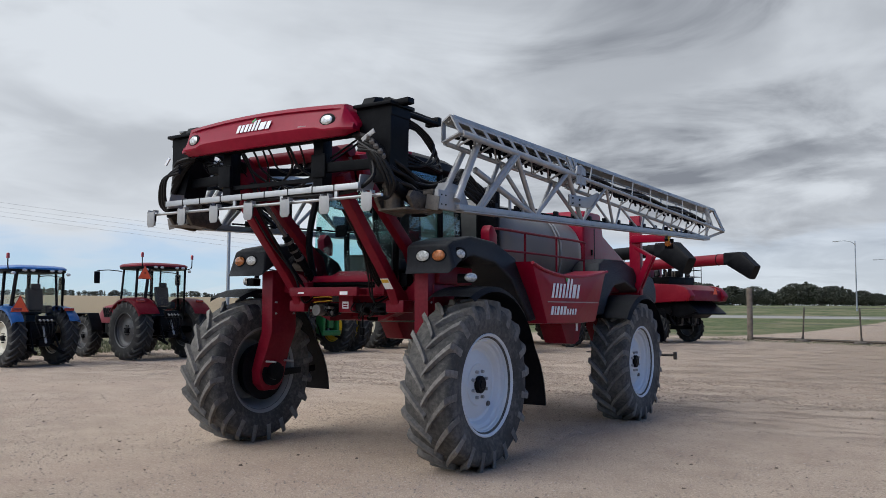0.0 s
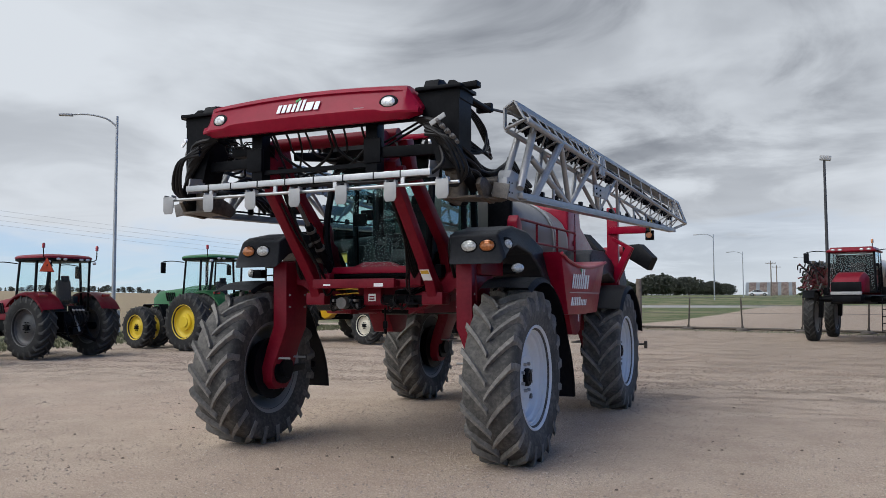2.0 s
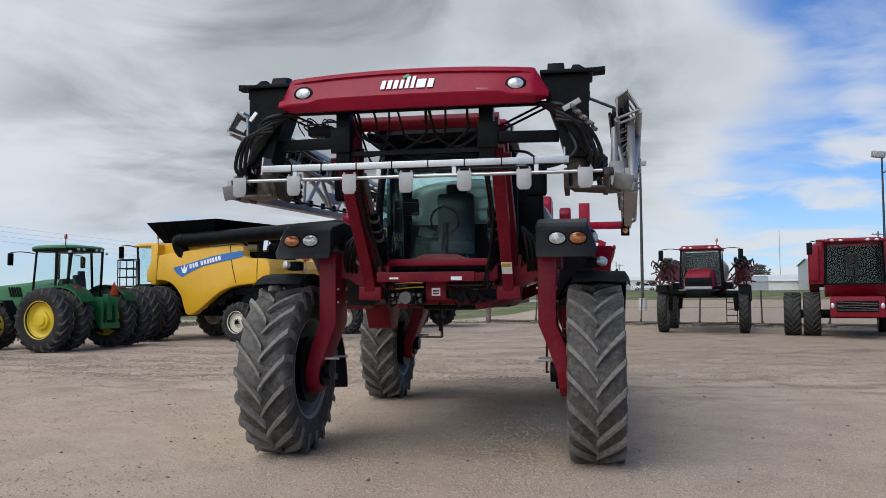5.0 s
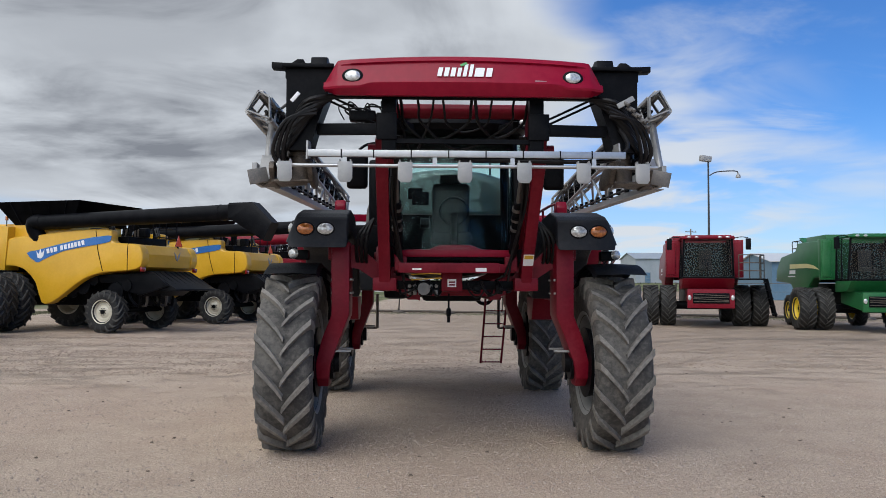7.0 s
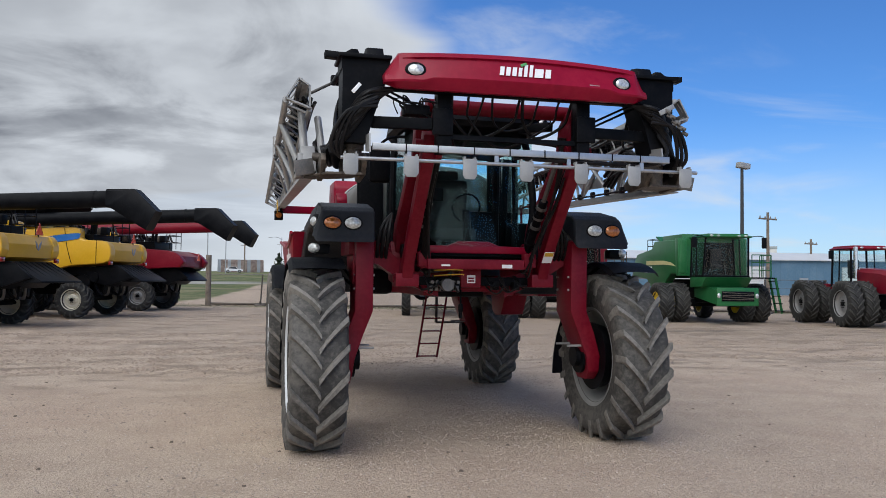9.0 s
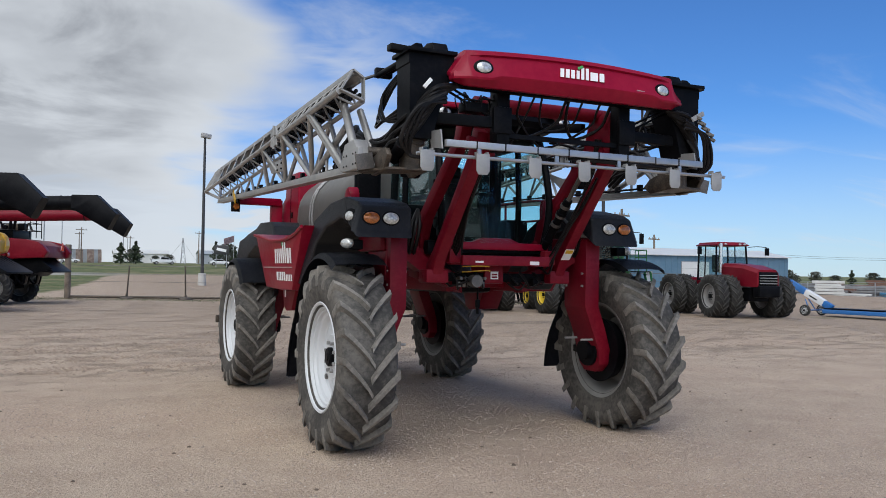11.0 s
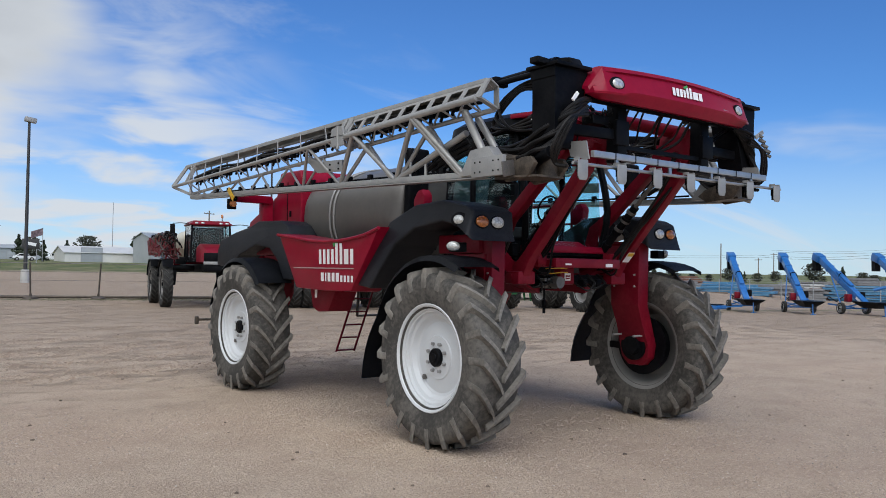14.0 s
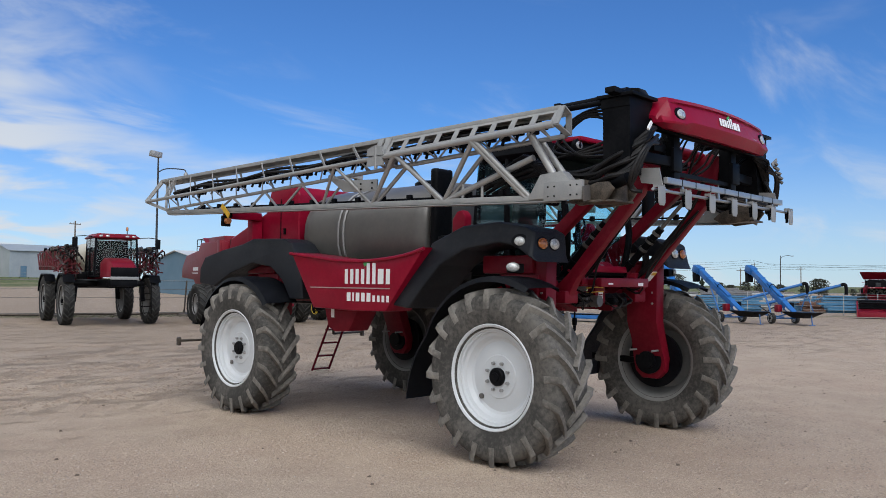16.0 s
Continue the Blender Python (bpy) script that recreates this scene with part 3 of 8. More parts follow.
def ground_height(x, y):
    z = 0.030 * (noise.noise((x * 0.35, y * 0.9, 3.1))) * min(1, max(0, (y - 7) / 6))
    z += 0.012 * noise.noise((x * 1.3, y * 1.3, 7.7)) * min(1, max(0, (abs(x) - 3) / 3 if abs(y - 2) < 6 else 1))
    d = min(1, max(0, (x - 0.6 * y - 13) / 9))
    f = min(1, max(0, (46 - y) / 10)) if x < 75 else 1.0
    z -= 0.75 * d * d * (3 - 2 * d) * f * f * (3 - 2 * f)
    u = min(1, max(0, (y - 55) / 110))
    w = min(1, max(0, (110 - x) / 50))
    z += (2.2 * u * u * (3 - 2 * u) + 0.007 * min(170, max(0, y - 165))) * w * w * (3 - 2 * w)
    if x < -45:
        z += 0.0118 * (-x - 45) * min(1, max(0, (60 - y - 1.0 * x) / 60))
    return z


def build_ground():
    xs = np.concatenate([-3000 * np.geomspace(1, 0.012, 14), np.arange(-35, 46, 0.45), 3000 * np.geomspace(0.0158, 1, 14)])
    ys = np.concatenate([-3000 * np.geomspace(1, 0.006, 12), np.arange(-17.5, 47, 0.45), 3000 * np.geomspace(0.0165, 1, 16)])
    verts = [(float(x), float(y), ground_height(float(x), float(y))) for y in ys for x in xs]
    n = len(xs)
    faces = [(j * n + i, j * n + i + 1, (j + 1) * n + i + 1, (j + 1) * n + i) for j in range(len(ys) - 1) for i in range(n - 1)]
    me = bpy.data.meshes.new("ground")
    me.from_pydata(verts, [], faces)
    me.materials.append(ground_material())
    me.polygons.foreach_set("use_smooth", [True] * len(faces))
    tagged(new("ground", me), "dry packed tan dirt yard with wheel ruts and thin grass beyond", "ground", kind="structure")


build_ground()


# ---- the sprayer: front is -y, its left side +x ----
FA, RA, WX, WZ = 0.01, 5.14, 1.785, 0.965
sprayer = thing("crop_sprayer", "dark red self-propelled crop sprayer with folded booms on dry dirt", "sprayer")
MAIN_WHEEL = wheel_meshes(1.975, 0.60, 1.12, 20, WHITE_RIM, 0.058, 64, 0.17, bolts=0, rubber=DUSTY_RUBBER, lug_mat=LUG, stepped=True)
BOLT_X = 0.60 * 0.43 - 0.17 + 0.045
WHEEL_BOLT = mesh_of(tube(B(), (BOLT_X - 0.01, 0, 0), (BOLT_X + 0.035, 0, 0), 0.019, 6), GREYPLATE, 30, "wheel_bolt")
VALVE_HOLE = mesh_of(tube(B(), (BOLT_X - 0.06, 0, 0), (BOLT_X - 0.012, 0, 0), 0.030, 14), DARKPLATE, 30, "valve_hole")
for x_w, y_w, z_w in ((1.75, FA, 0.958), (1.765, RA, 0.958), (-1.82, FA, 0.973), (-1.86, RA, 0.973)):
    wheel = add_wheel(sprayer, MAIN_WHEEL, (x_w, y_w, z_w), 1 if x_w > 0 else -1)
    for k in range(8):
        t = 2 * math.pi * (k + 0.5) / 8
        bolt = new("wheel_bolt", WHEEL_BOLT)
        bolt.parent = wheel
        bolt.matrix_basis = pose(0, 0.157 * math.cos(t), 0.157 * math.sin(t))
    hole = new("valve_hole", VALVE_HOLE)
    hole.parent = wheel
    hole.matrix_basis = pose(0, -0.26 if x_w < 0 else 0.26, -0.24)


def mir(sx, pts):
    return [(sx * p[0], *p[1:]) for p in pts]


def leg_part(sx, y0):
    """Leg that holds a wheel: straight box, then a step outwards to the hub."""
    rows = []
    for z, x, hx, ya, yb in ((2.32, 1.26, 0.10, -0.24, 0.24), (1.50, 1.26, 0.10, -0.23, 0.23), (1.25, 1.36, 0.10, -0.22, 0.22), (0.98, 1.44, 0.085, -0.24, 0.24), (0.80, 1.45, 0.07, -0.22, 0.22), (0.70, 1.45, 0.06, -0.12, 0.12)):
        rows.append(mir(sx, [(x - hx, y0 + ya, z), (x + hx, y0 + ya, z), (x + hx, y0 + yb, z), (x - hx, y0 + yb, z)]))
    bm = loft(B(), rows)
    bevel_new(bm, bm.faces[:], 0.018, 2)
    leg = part("leg", bm, RED_FRAME_SHADED, sprayer)
    leg.location.x = -0.03
    bm = B()
    tube(bm, (sx * 1.34, y0, WZ), (sx * 1.62, y0, WZ), 0.20, 24)
    tube(bm, (sx * 1.28, y0, WZ), (sx * 1.36, y0, WZ), 0.12, 18)
    # wide black disc, added to stand for the shade inside the rim
    tube(bm, (sx * 1.52, y0, WZ), (sx * 1.66, y0, WZ), 0.40, 28, 0.36)
    part("hub_motor", bm, BLACK, leg, "black wheel motor with an added disc for the shade in the rim")
    bm = box(B(), (sx * 1.30, y0 + 0.30, 2.23), (0.24, 0.76, 0.22), bev=0.03)
    prism(bm, [(y0 - 0.14, 2.12), (y0 + 0.45, 2.12), (y0 + 0.25, 1.86), (y0 - 0.12, 1.80)], "x", sx * 1.20, sx * 1.38, 0.02)
    part("leg_head", bm, RED_FRAME_SHADED, leg)
    for dz in (1.9, 1.75, 1.1):
        for dy in (-0.17, 0.17):
            part("bolt", tube(B(), (sx * 1.14, y0 + dy, dz), (sx * (1.37 if dz > 1.3 else 1.50), y0 + dy, dz), 0.014, 8), GREYPLATE, leg)
    return leg


for sx in (-1, 1):
    leg_part(sx, FA)
    leg_part(sx, RA)

# chassis
bm = B()
for sx in (-1, 1):
    bar(bm, (sx * 0.48, 0.15, 1.79), (sx * 0.48, 6.9, 1.79), 0.14, 0.24, bev=0.015)
    # bolster from the rail out to each leg
    for y0 in (FA, RA):
        rows = [mir(sx, [(x, y0 - w, z0), (x, y0 + w, z0), (x, y0 + w, z1), (x, y0 - w, z1)]) for x, w, z0, z1 in ((0.40, 0.10, 1.66, 1.86), (0.80, 0.10, 1.82, 2.02), (1.10, 0.12, 2.02, 2.28), (1.28, 0.14, 2.06, 2.32))]
        loft(bm, [[(p[0], p[1] + 0.12, p[2]) for p in r_] for r_ in rows])
for y in (0.6, 2.4, 3.6, 6.0):
    bar(bm, (-0.5, y, 1.80), (0.5, y, 1.80), 0.18, 0.18, bev=0.01)
part("chassis", bm, RED_FRAME_SHADED, sprayer)
part("gearbox", box(B(), (0, 1.6, 1.76), (0.74, 1.7, 0.24), bev=0.06), BLACK, sprayer)
part("fuel_tank", box(B(), (0, 5.5, 1.76), (0.8, 1.8, 0.30), bev=0.08), BLACK, sprayer)
part("pump_box", box(B(), (-0.72, 2.6, 1.82), (0.36, 0.9, 0.36), bev=0.08), BLACK, sprayer)

# lower nose: cross beams, coupler box, small plates
bm = B()
bar(bm, (-0.66, -0.16, 2.03), (0.66, -0.16, 2.03), 0.10, 0.10, bev=0.012)
bar(bm, (-0.64, -0.45, 2.03), (0.46, -0.45, 2.03), 0.06, 0.11, bev=0.01)
for x in (-0.5, 0.36):
    bar(bm, (x, -0.45, 2.03), (x, -0.14, 2.03), 0.08, 0.08, bev=0.01)
box(bm, (-0.04, -0.02, 1.88), (0.24, 0.12, 0.22), bev=0.015)
for sx in (-1, 1):
    box(bm, (sx * 0.62, -0.18, 2.08), (0.14, 0.12, 0.16), bev=0.015)
part("front_beam", bm, RED_FRAME_SHADED, sprayer)
bm = B()
bar(bm, (-0.70, 0.04, 1.84), (0.70, 0.04, 1.84), 0.14, 0.10, bev=0.01)
box(bm, (0.0, 0.02, 2.17), (1.30, 0.08, 0.10), bev=0.02)
box(bm, (-0.34, -0.10, 1.80), (0.16, 0.12, 0.16), bev=0.03)
for x in (-0.5, -0.22, 0.25, 0.5):
    box(bm, (x, -0.05, 1.79), (0.08, 0.14, 0.10), bev=0.02)
part("valve_block", bm, BLACK, sprayer)
for k in range(14):
    x, j = -0.60 + 0.085 * k + 0.05 * math.sin(k * 2.7), (k * 7) % 5
    if -0.22 < x < 0.12:
        continue
    bm = sweep(B(), [(x, -0.10, 1.90), (x + 0.03, -0.18 - 0.01 * j, 1.80), (x + (0.05 + 0.03 * j) * (-1 if k % 3 == 1 else 1), -0.16 + 0.02 * j, 1.70 + 0.022 * j), (x + 0.13 * (-1 if k % 3 == 1 else 1), -0.06, 1.76), (x + 0.16 * (-1 if k % 3 == 1 else 1), 0.10, 1.86)], 0.010 + 0.002 * (j % 3), 6)
    part("hose", bm, HOSE, sprayer)
for k in range(6):
    x = -0.52 + 0.06 * k
    part("valve_spool", tube(B(), (x, -0.20, 1.83), (x, -0.10, 1.83), 0.020, 8), DARKPLATE, sprayer)
    part("valve_body", box(B(), (x, -0.12, 1.76), (0.04, 0.06, 0.06), bev=0.008), DARKPLATE, sprayer)
part("steering_valve", lathe(B(), [(-0.12, 0.0), (-0.12, 0.07), (0.04, 0.07), (0.06, 0.05), (0.06, 0.0)], 16, (-0.36, -0.16, 1.80), "y"), DARKPLATE, sprayer)
bm = B()
sweep(bm, [(-0.5, -0.17, 1.90), (-0.2, -0.2, 1.92), (-0.16, -0.2, 1.91)], 0.007, 6)
sweep(bm, [(-0.5, -0.17, 1.96), (-0.3, -0.2, 1.97), (-0.17, -0.2, 1.965)], 0.007, 6)
part("pipe", bm, YELLOW_REFLECT, sprayer, "brass-yellow hydraulic pipe")
for c_, s_ in (((-0.04, -0.083, 1.865), (0.10, 0.004, 0.09)), ((0.26, -0.483, 2.01), (0.12, 0.004, 0.04)), ((-0.44, -0.483, 2.015), (0.10, 0.004, 0.02))):
    part("sticker", box(B(), c_, s_), WHITE, sprayer)
for z in (1.875, 1.845):
    part("sticker_bar", box(B(), (-0.04, -0.087, z), (0.07, 0.004, 0.018)), RED_FRAME_SHADED, sprayer)
bm = B()
tube(bm, (-0.06, 0.3, 1.74), (-0.06, 0.3, 1.50), 0.012, 8)
box(bm, (-0.06, 0.3, 1.52), (0.06, 0.06, 0.11), bev=0.03)
tube(bm, (-0.06, 0.3, 1.47), (-0.06, 0.3, 1.40), 0.02, 8)
part("drain_valve", bm, BLACK, sprayer)

# lift arms: two on each side, lower and upper, with a ram between
for sx in (-1, 1):
    bm = B()
    prism(bm, [(0.06, 1.78), (-0.13, 1.77), (-0.19, 1.92), (-0.27, 2.06), (-1.13, 3.02), (-1.24, 3.30), (-1.12, 3.36), (-0.98, 3.05), (-0.16, 2.14), (0.02, 1.98)], "x", sx * 0.735, sx * 0.865, 0.018)
    part("lift_arm", bm, RED_FRAME_SHADED, sprayer)
    bm = B()
    prism(bm, [(0.40, 1.98), (0.24, 2.00), (0.14, 2.36), (0.06, 2.50), (-0.82, 3.24), (-0.98, 3.58), (-0.80, 3.62), (-0.70, 3.32), (0.16, 2.60), (0.30, 2.52), (0.38, 2.30)], "x", sx * 0.755, sx * 0.875, 0.018)
    part("lift_arm", bm, RED_FRAME_SHADED, sprayer)
    bm = B()
    tube(bm, (sx * 0.66, 0.06, 2.12), (sx * 0.66, -0.55, 2.74), 0.05, 14)
    for f in (0.25, 0.5, 0.75):
        p = Vector((sx * 0.66, 0.06, 2.12)).lerp(Vector((sx * 0.66, -0.55, 2.74)), f)
        tube(bm, p, p + Vector((0, -0.02, 0.025)), 0.064, 12)
    part("lift_ram", bm, BLACK, sprayer)
    bm = tube(B(), (sx * 0.66, -0.55, 2.74), (sx * 0.66, -0.92, 3.12), 0.026, 12)
    part("ram_rod", bm, DARKPLATE, sprayer)
    for y, z in ((-0.02, 1.86), (-1.16, 3.22), (0.30, 2.18)):
        part("pivot_pin", tube(B(), (sx * 0.66, y, z), (sx * 0.94, y, z), 0.045, 14), RED_FRAME_SHADED, sprayer)
    part("pivot_block", box(B(), (sx * 0.80, -0.05, 1.85), (0.27, 0.24, 0.15), bev=0.02), RED_FRAME_SHADED, sprayer)
    bm = prism(B(), [(0.10, 1.80), (0.40, 1.84), (0.50, 2.20), (0.30, 2.30), (0.16, 2.12)], "x", sx * 0.70, sx * 0.92, 0.02)
    part("arm_bracket", bm, RED_FRAME_SHADED, sprayer)
    bm = box(B(), (sx * 0.80, -0.330, 2.120), (0.115, 0.006, 0.16), (42, 0, 0))
    if sx > 0:
        part("warning_label", bm, WHITE, sprayer, "white warning label")
        bm = B()
        box(bm, (0.80, -0.365, 2.152), (0.10, 0.004, 0.05), (42, 0, 0))
        part("warning_bar", bm, YELLOW_REFLECT, sprayer)
    else:
        bm.free()
    # hose bundle down the arm
    for k in range(4):
        bm = sweep(B(), [(sx * (0.67 - 0.01 * k), 0.05, 1.95), (sx * (0.655 - 0.015 * k), -0.22 - 0.03 * k, 2.15), (sx * (0.69 - 0.008 * k), -0.58 - 0.02 * k, 2.55), (sx * (0.69 - 0.010 * k), -0.98, 3.0), (sx * (0.66 - 0.02 * k), -1.16, 3.35)], 0.014, 7)
        part("hose", bm, HOSE, sprayer)

# slack hoses between the arms and under the hood
for x0, x1, dip, r in ((-0.62, 0.10, 3.30, 0.016), (-0.45, 0.52, 3.22, 0.013), (-0.20, 0.30, 3.40, 0.012), (0.12, 0.66, 3.34, 0.017), (-0.66, -0.28, 3.16, 0.012)):
    bm = sweep(B(), [(x0, -1.40, 3.76), (x0 + 0.02, -1.30, 3.62), (x0 + 0.06, -1.22, 3.46), (x0 * 0.55 + x1 * 0.45, -1.10, dip), (x1 - 0.05, -1.2, 3.46), (x1 - 0.01, -1.30, 3.62), (x1, -1.40, 3.76)], r, 6)
    part("hose", bm, HOSE, sprayer)
for sx in (-1, 1):
    for k in range(1 if sx < 0 else 2):
        bm = sweep(B(), mir(sx, [(0.62 - 0.05 * k, 0.0, 2.0), (0.58 - 0.04 * k, -0.28, 1.90 + 0.05 * k), (0.62, -0.42 - 0.05 * k, 2.25), (0.70, -0.75, 2.62 + 0.04 * k), (0.70, -1.05, 2.95)]), 0.013, 6)
        part("hose", bm, HOSE, sprayer)
    for k in range(3):
        p = Vector((sx * 0.66, 0.06, 2.12)).lerp(Vector((sx * 0.66, -0.55, 2.74)), 0.55 + 0.16 * k)
        part("ram_clamp", tube(B(), p, p + Vector((0, -0.025, 0.03)), 0.062, 12), DARKPLATE, sprayer)

# cab: posts, roof, glass, seat, column, mirrors
CX, CZ0, CZ1 = 0.78, 2.16, 3.62
bm = B()
for sx in (-1, 1):
    sweep(bm, mir(sx, [(0.66, 0.02, CZ0), (0.72, -0.04, 2.7), (0.70, 0.08, 3.3), (0.66, 0.2, CZ1)]), 0.045, 8)
    sweep(bm, mir(sx, [(CX, 0.85, CZ0), (CX + 0.02, 0.84, 2.8), (CX, 0.85, CZ1)]), 0.04, 8)
    sweep(bm, mir(sx, [(0.72, 1.45, CZ0), (0.72, 1.42, 2.9), (0.70, 1.35, CZ1)]), 0.05, 8)
    bar(bm, (sx * CX, 0.05, CZ0 + 0.02), (sx * 0.74, 1.45, CZ0 + 0.02), 0.10, 0.16, bev=0.02)
bar(bm, (-0.72, 1.45, 2.46), (0.72, 1.45, 2.46), 0.06, 0.62, bev=0.02)
box(bm, (0, 0.8, 2.10), (1.5, 1.4, 0.10), bev=0.02)
part("cab_frame", bm, BLACK, sprayer)
bm = B()
prism(bm, [(-0.70, 2.16), (0.70, 2.16), (0.70, 2.24), (0.30, 2.25), (0.18, 2.30), (-0.18, 2.30), (-0.30, 2.25), (-0.70, 2.24)], "y", -0.06, 0.06, 0.012)
part("cab_sill", bm, RED, sprayer)
rows = []
for z, g in ((3.60, 0.94), (3.66, 1.0), (3.76, 0.98), (3.83, 0.86), (3.86, 0.6)):
    rows.append([(math.copysign(abs(math.cos(t)) ** 0.5, math.cos(t)) * 0.86 * g, 0.62 + math.copysign(abs(math.sin(t)) ** 0.5, math.sin(t)) * 0.92 * g, z) for t in (2 * math.pi * (k + 0.5) / 28 for k in range(28))])
part("cab_roof", loft(B(), rows), BLACK, sprayer, "black cab roof with red visor")
bm = B()
rows = [mir(1, [(-0.8, -0.30, z), (0.8, -0.30, z), (0.86, 0.1, z), (-0.86, 0.1, z)]) for z in (3.73, 3.79)]
loft(bm, rows)
bevel_new(bm, bm.faces[:], 0.02)
part("visor", bm, RED, sprayer)
for x, y in ((-0.78, -0.22), (0.78, -0.22)):
    bm = lathe(B(), [(-0.02, 0.02), (0.0, 0.085), (0.06, 0.075)], 18, (x, y - 0.03, 3.68), "y")
    lamp = part("work_lamp", bm, BLACK, sprayer)
    part("lens", oval_lens(B(), (x, y - 0.035, 3.68), 0.07, 0.055, 0.014), CLEAR, lamp)
# panes
bm = B()
rows = []
for z, y, w in ((2.24, -0.11, 0.66), (2.6, -0.10, 0.70), (3.0, -0.06, 0.70), (3.4, 0.03, 0.67), (3.62, 0.14, 0.64)):
    rows.append([(w * u, y + 0.16 * u * u, z) for u in (-1, -0.6, -0.2, 0.2, 0.6, 1)])
loft(bm, rows, cap=False, closed=False)
bmesh.ops.solidify(bm, geom=bm.faces[:], thickness=0.006)
pane = part("windscreen", bm, SCREEN_GLASS, sprayer)
pane.visible_shadow = False
for sx in (-1, 1):
    for y0, y1 in ((0.12, 0.82), (0.88, 1.38)):
        bm = B()
        prism(bm, [(y0, 2.26), (y1, 2.26), (y1, 3.58), (y0 + (0.08 if y0 < 0.5 else 0), 3.58)], "x", sx * (CX - 0.003), sx * (CX + 0.003))
        pane = part("side_window", bm, GLASS, sprayer)
        pane.visible_shadow = False
bm = prism(B(), [(-0.66, 2.78), (0.66, 2.78), (0.66, 3.46), (-0.66, 3.46)], "y", 1.40, 1.406)
part("rear_window", bm, GLASS, sprayer).visible_shadow = False
part("headliner", box(B(), (0, 0.82, 3.53), (1.36, 1.15, 0.16), bev=0.03), SEAT, sprayer)
bm = B()
box(bm, (0, 0.93, 2.42), (0.50, 0.48, 0.16), bev=0.06, seg=3)
box(bm, (0, 1.19, 2.80), (0.48, 0.14, 0.70), (8, 0, 0), bev=0.06, seg=3)
box(bm, (0, 1.25, 3.20), (0.28, 0.10, 0.16), bev=0.04)
box(bm, (-0.34, 0.92, 2.62), (0.12, 0.42, 0.10), bev=0.03)
seat = part("driver_seat", bm, SEAT, sprayer)
box_bm = box(B(), (0, 0.95, 2.25), (0.36, 0.36, 0.20), bev=0.03)
part("seat_base", box_bm, BLACK, seat)
bm = tube(B(), (0, 0.22, 2.22), (0, 0.32, 2.68), 0.05, 10)
col_part = part("steering_column", bm, BLACK, sprayer)
bm = B()
sweep(bm, [(0.17 * math.cos(t), 0.31 - 0.05 * math.sin(t), 2.72 + 0.16 * math.sin(t)) for t in (2 * math.pi * k / 16 for k in range(17))], 0.014, 6, 1, False)
part("steering_wheel", bm, BLACK, col_part)
bm = B()
box(bm, (-0.40, 0.25, 2.86), (0.20, 0.04, 0.16), bev=0.015)
box(bm, (-0.46, 0.55, 2.95), (0.18, 0.04, 0.14), bev=0.015)
part("monitor", bm, BLACK, sprayer)
for sx in (-1, 1):
    bm = sweep(B(), mir(sx, [(0.80, 0.1, 3.5), (1.0, -0.05, 3.45), (1.10, -0.1, 3.38)]), 0.016, 7)
    arm_part = part("mirror_arm", bm, BLACK, sprayer)
    part("mirror", box(B(), (sx * 1.12, -0.10, 3.14), (0.24, 0.10, 0.42), bev=0.05, seg=3), BLACK, arm_part)

# upper lift frame: red cross tube and posts behind the hood
part("lift_tube", tube(B(), (-0.80, -1.02, 3.63), (0.80, -1.02, 3.63), 0.075, 18), RED_FRAME_SHADED, sprayer)
for sx in (-1, 1):
    part("lift_plate", prism(B(), [(-0.80, 3.10), (-1.26, 3.06), (-1.36, 3.60), (-1.2, 3.66), (-0.92, 3.52)], "x", sx * 0.68, sx * 0.74, 0.015), RED_FRAME_SHADED, sprayer)
    part("lift_link", bar(B(), (sx * 0.58, -0.95, 3.50), (sx * 0.50, -0.2, 3.60), 0.06, 0.10, bev=0.01), BLACK, sprayer)

# black centre frame
bm = B()
for sx in (-1, 1):
    bar(bm, (sx * 0.72, -1.42, 3.08), (sx * 0.72, -1.42, 3.75), 0.16, 0.14, bev=0.012)
    box(bm, (sx * 0.74, -1.50, 3.38), (0.20, 0.05, 0.26), bev=0.012)
    bar(bm, (sx * 0.78, -1.46, 3.36), (sx * 1.42, -1.40, 3.36), 0.07, 0.11, bev=0.01)
    for dz in (0.0, 0.05):
        tube(bm, (sx * 0.84, -1.43, 3.42 + dz), (sx * 1.34, -1.40, 3.66 + dz), 0.012, 8)
    # mast: upright box, narrowing to the knuckle
    rows = [mir(sx, [(xa, -1.50, z), (xb, -1.50, z), (xb, yb, z), (xa, yb, z)]) for z, xa, xb, yb in ((3.94, 1.26, 1.72, -1.16), (3.84, 1.26, 1.72, -1.16), (3.83, 1.28, 1.71, -1.17), (3.68, 1.31, 1.71, -1.18), (3.40, 1.41, 1.71, -1.18), (3.14, 1.48, 1.69, -1.18))]
    loft(bm, rows)
    box(bm, (sx * 1.50, -1.34, 3.955), (0.50, 0.44, 0.04), bev=0.012)
    prism(bm, [(sx * 1.52, 3.96), (sx * 1.56, 4.05), (sx * 1.62, 4.05), (sx * 1.68, 4.01), (sx * 1.87, 4.02), (sx * 1.87, 3.96), (sx * 1.7, 3.95)], "y", -1.42, -1.30, 0.01)
    prism(bm, [(-1.52, 3.96), (-1.46, 4.06), (-1.34, 4.08), (-1.22, 4.05), (-1.16, 3.96)], "x", sx * 1.32, sx * 1.48, 0.012)
bar(bm, (-0.72, -1.44, 3.245), (0.72, -1.44, 3.245), 0.05, 0.045)
box(bm, (0.0, -1.5, 3.70), (2.5, 0.10, 0.10), bev=0.01)
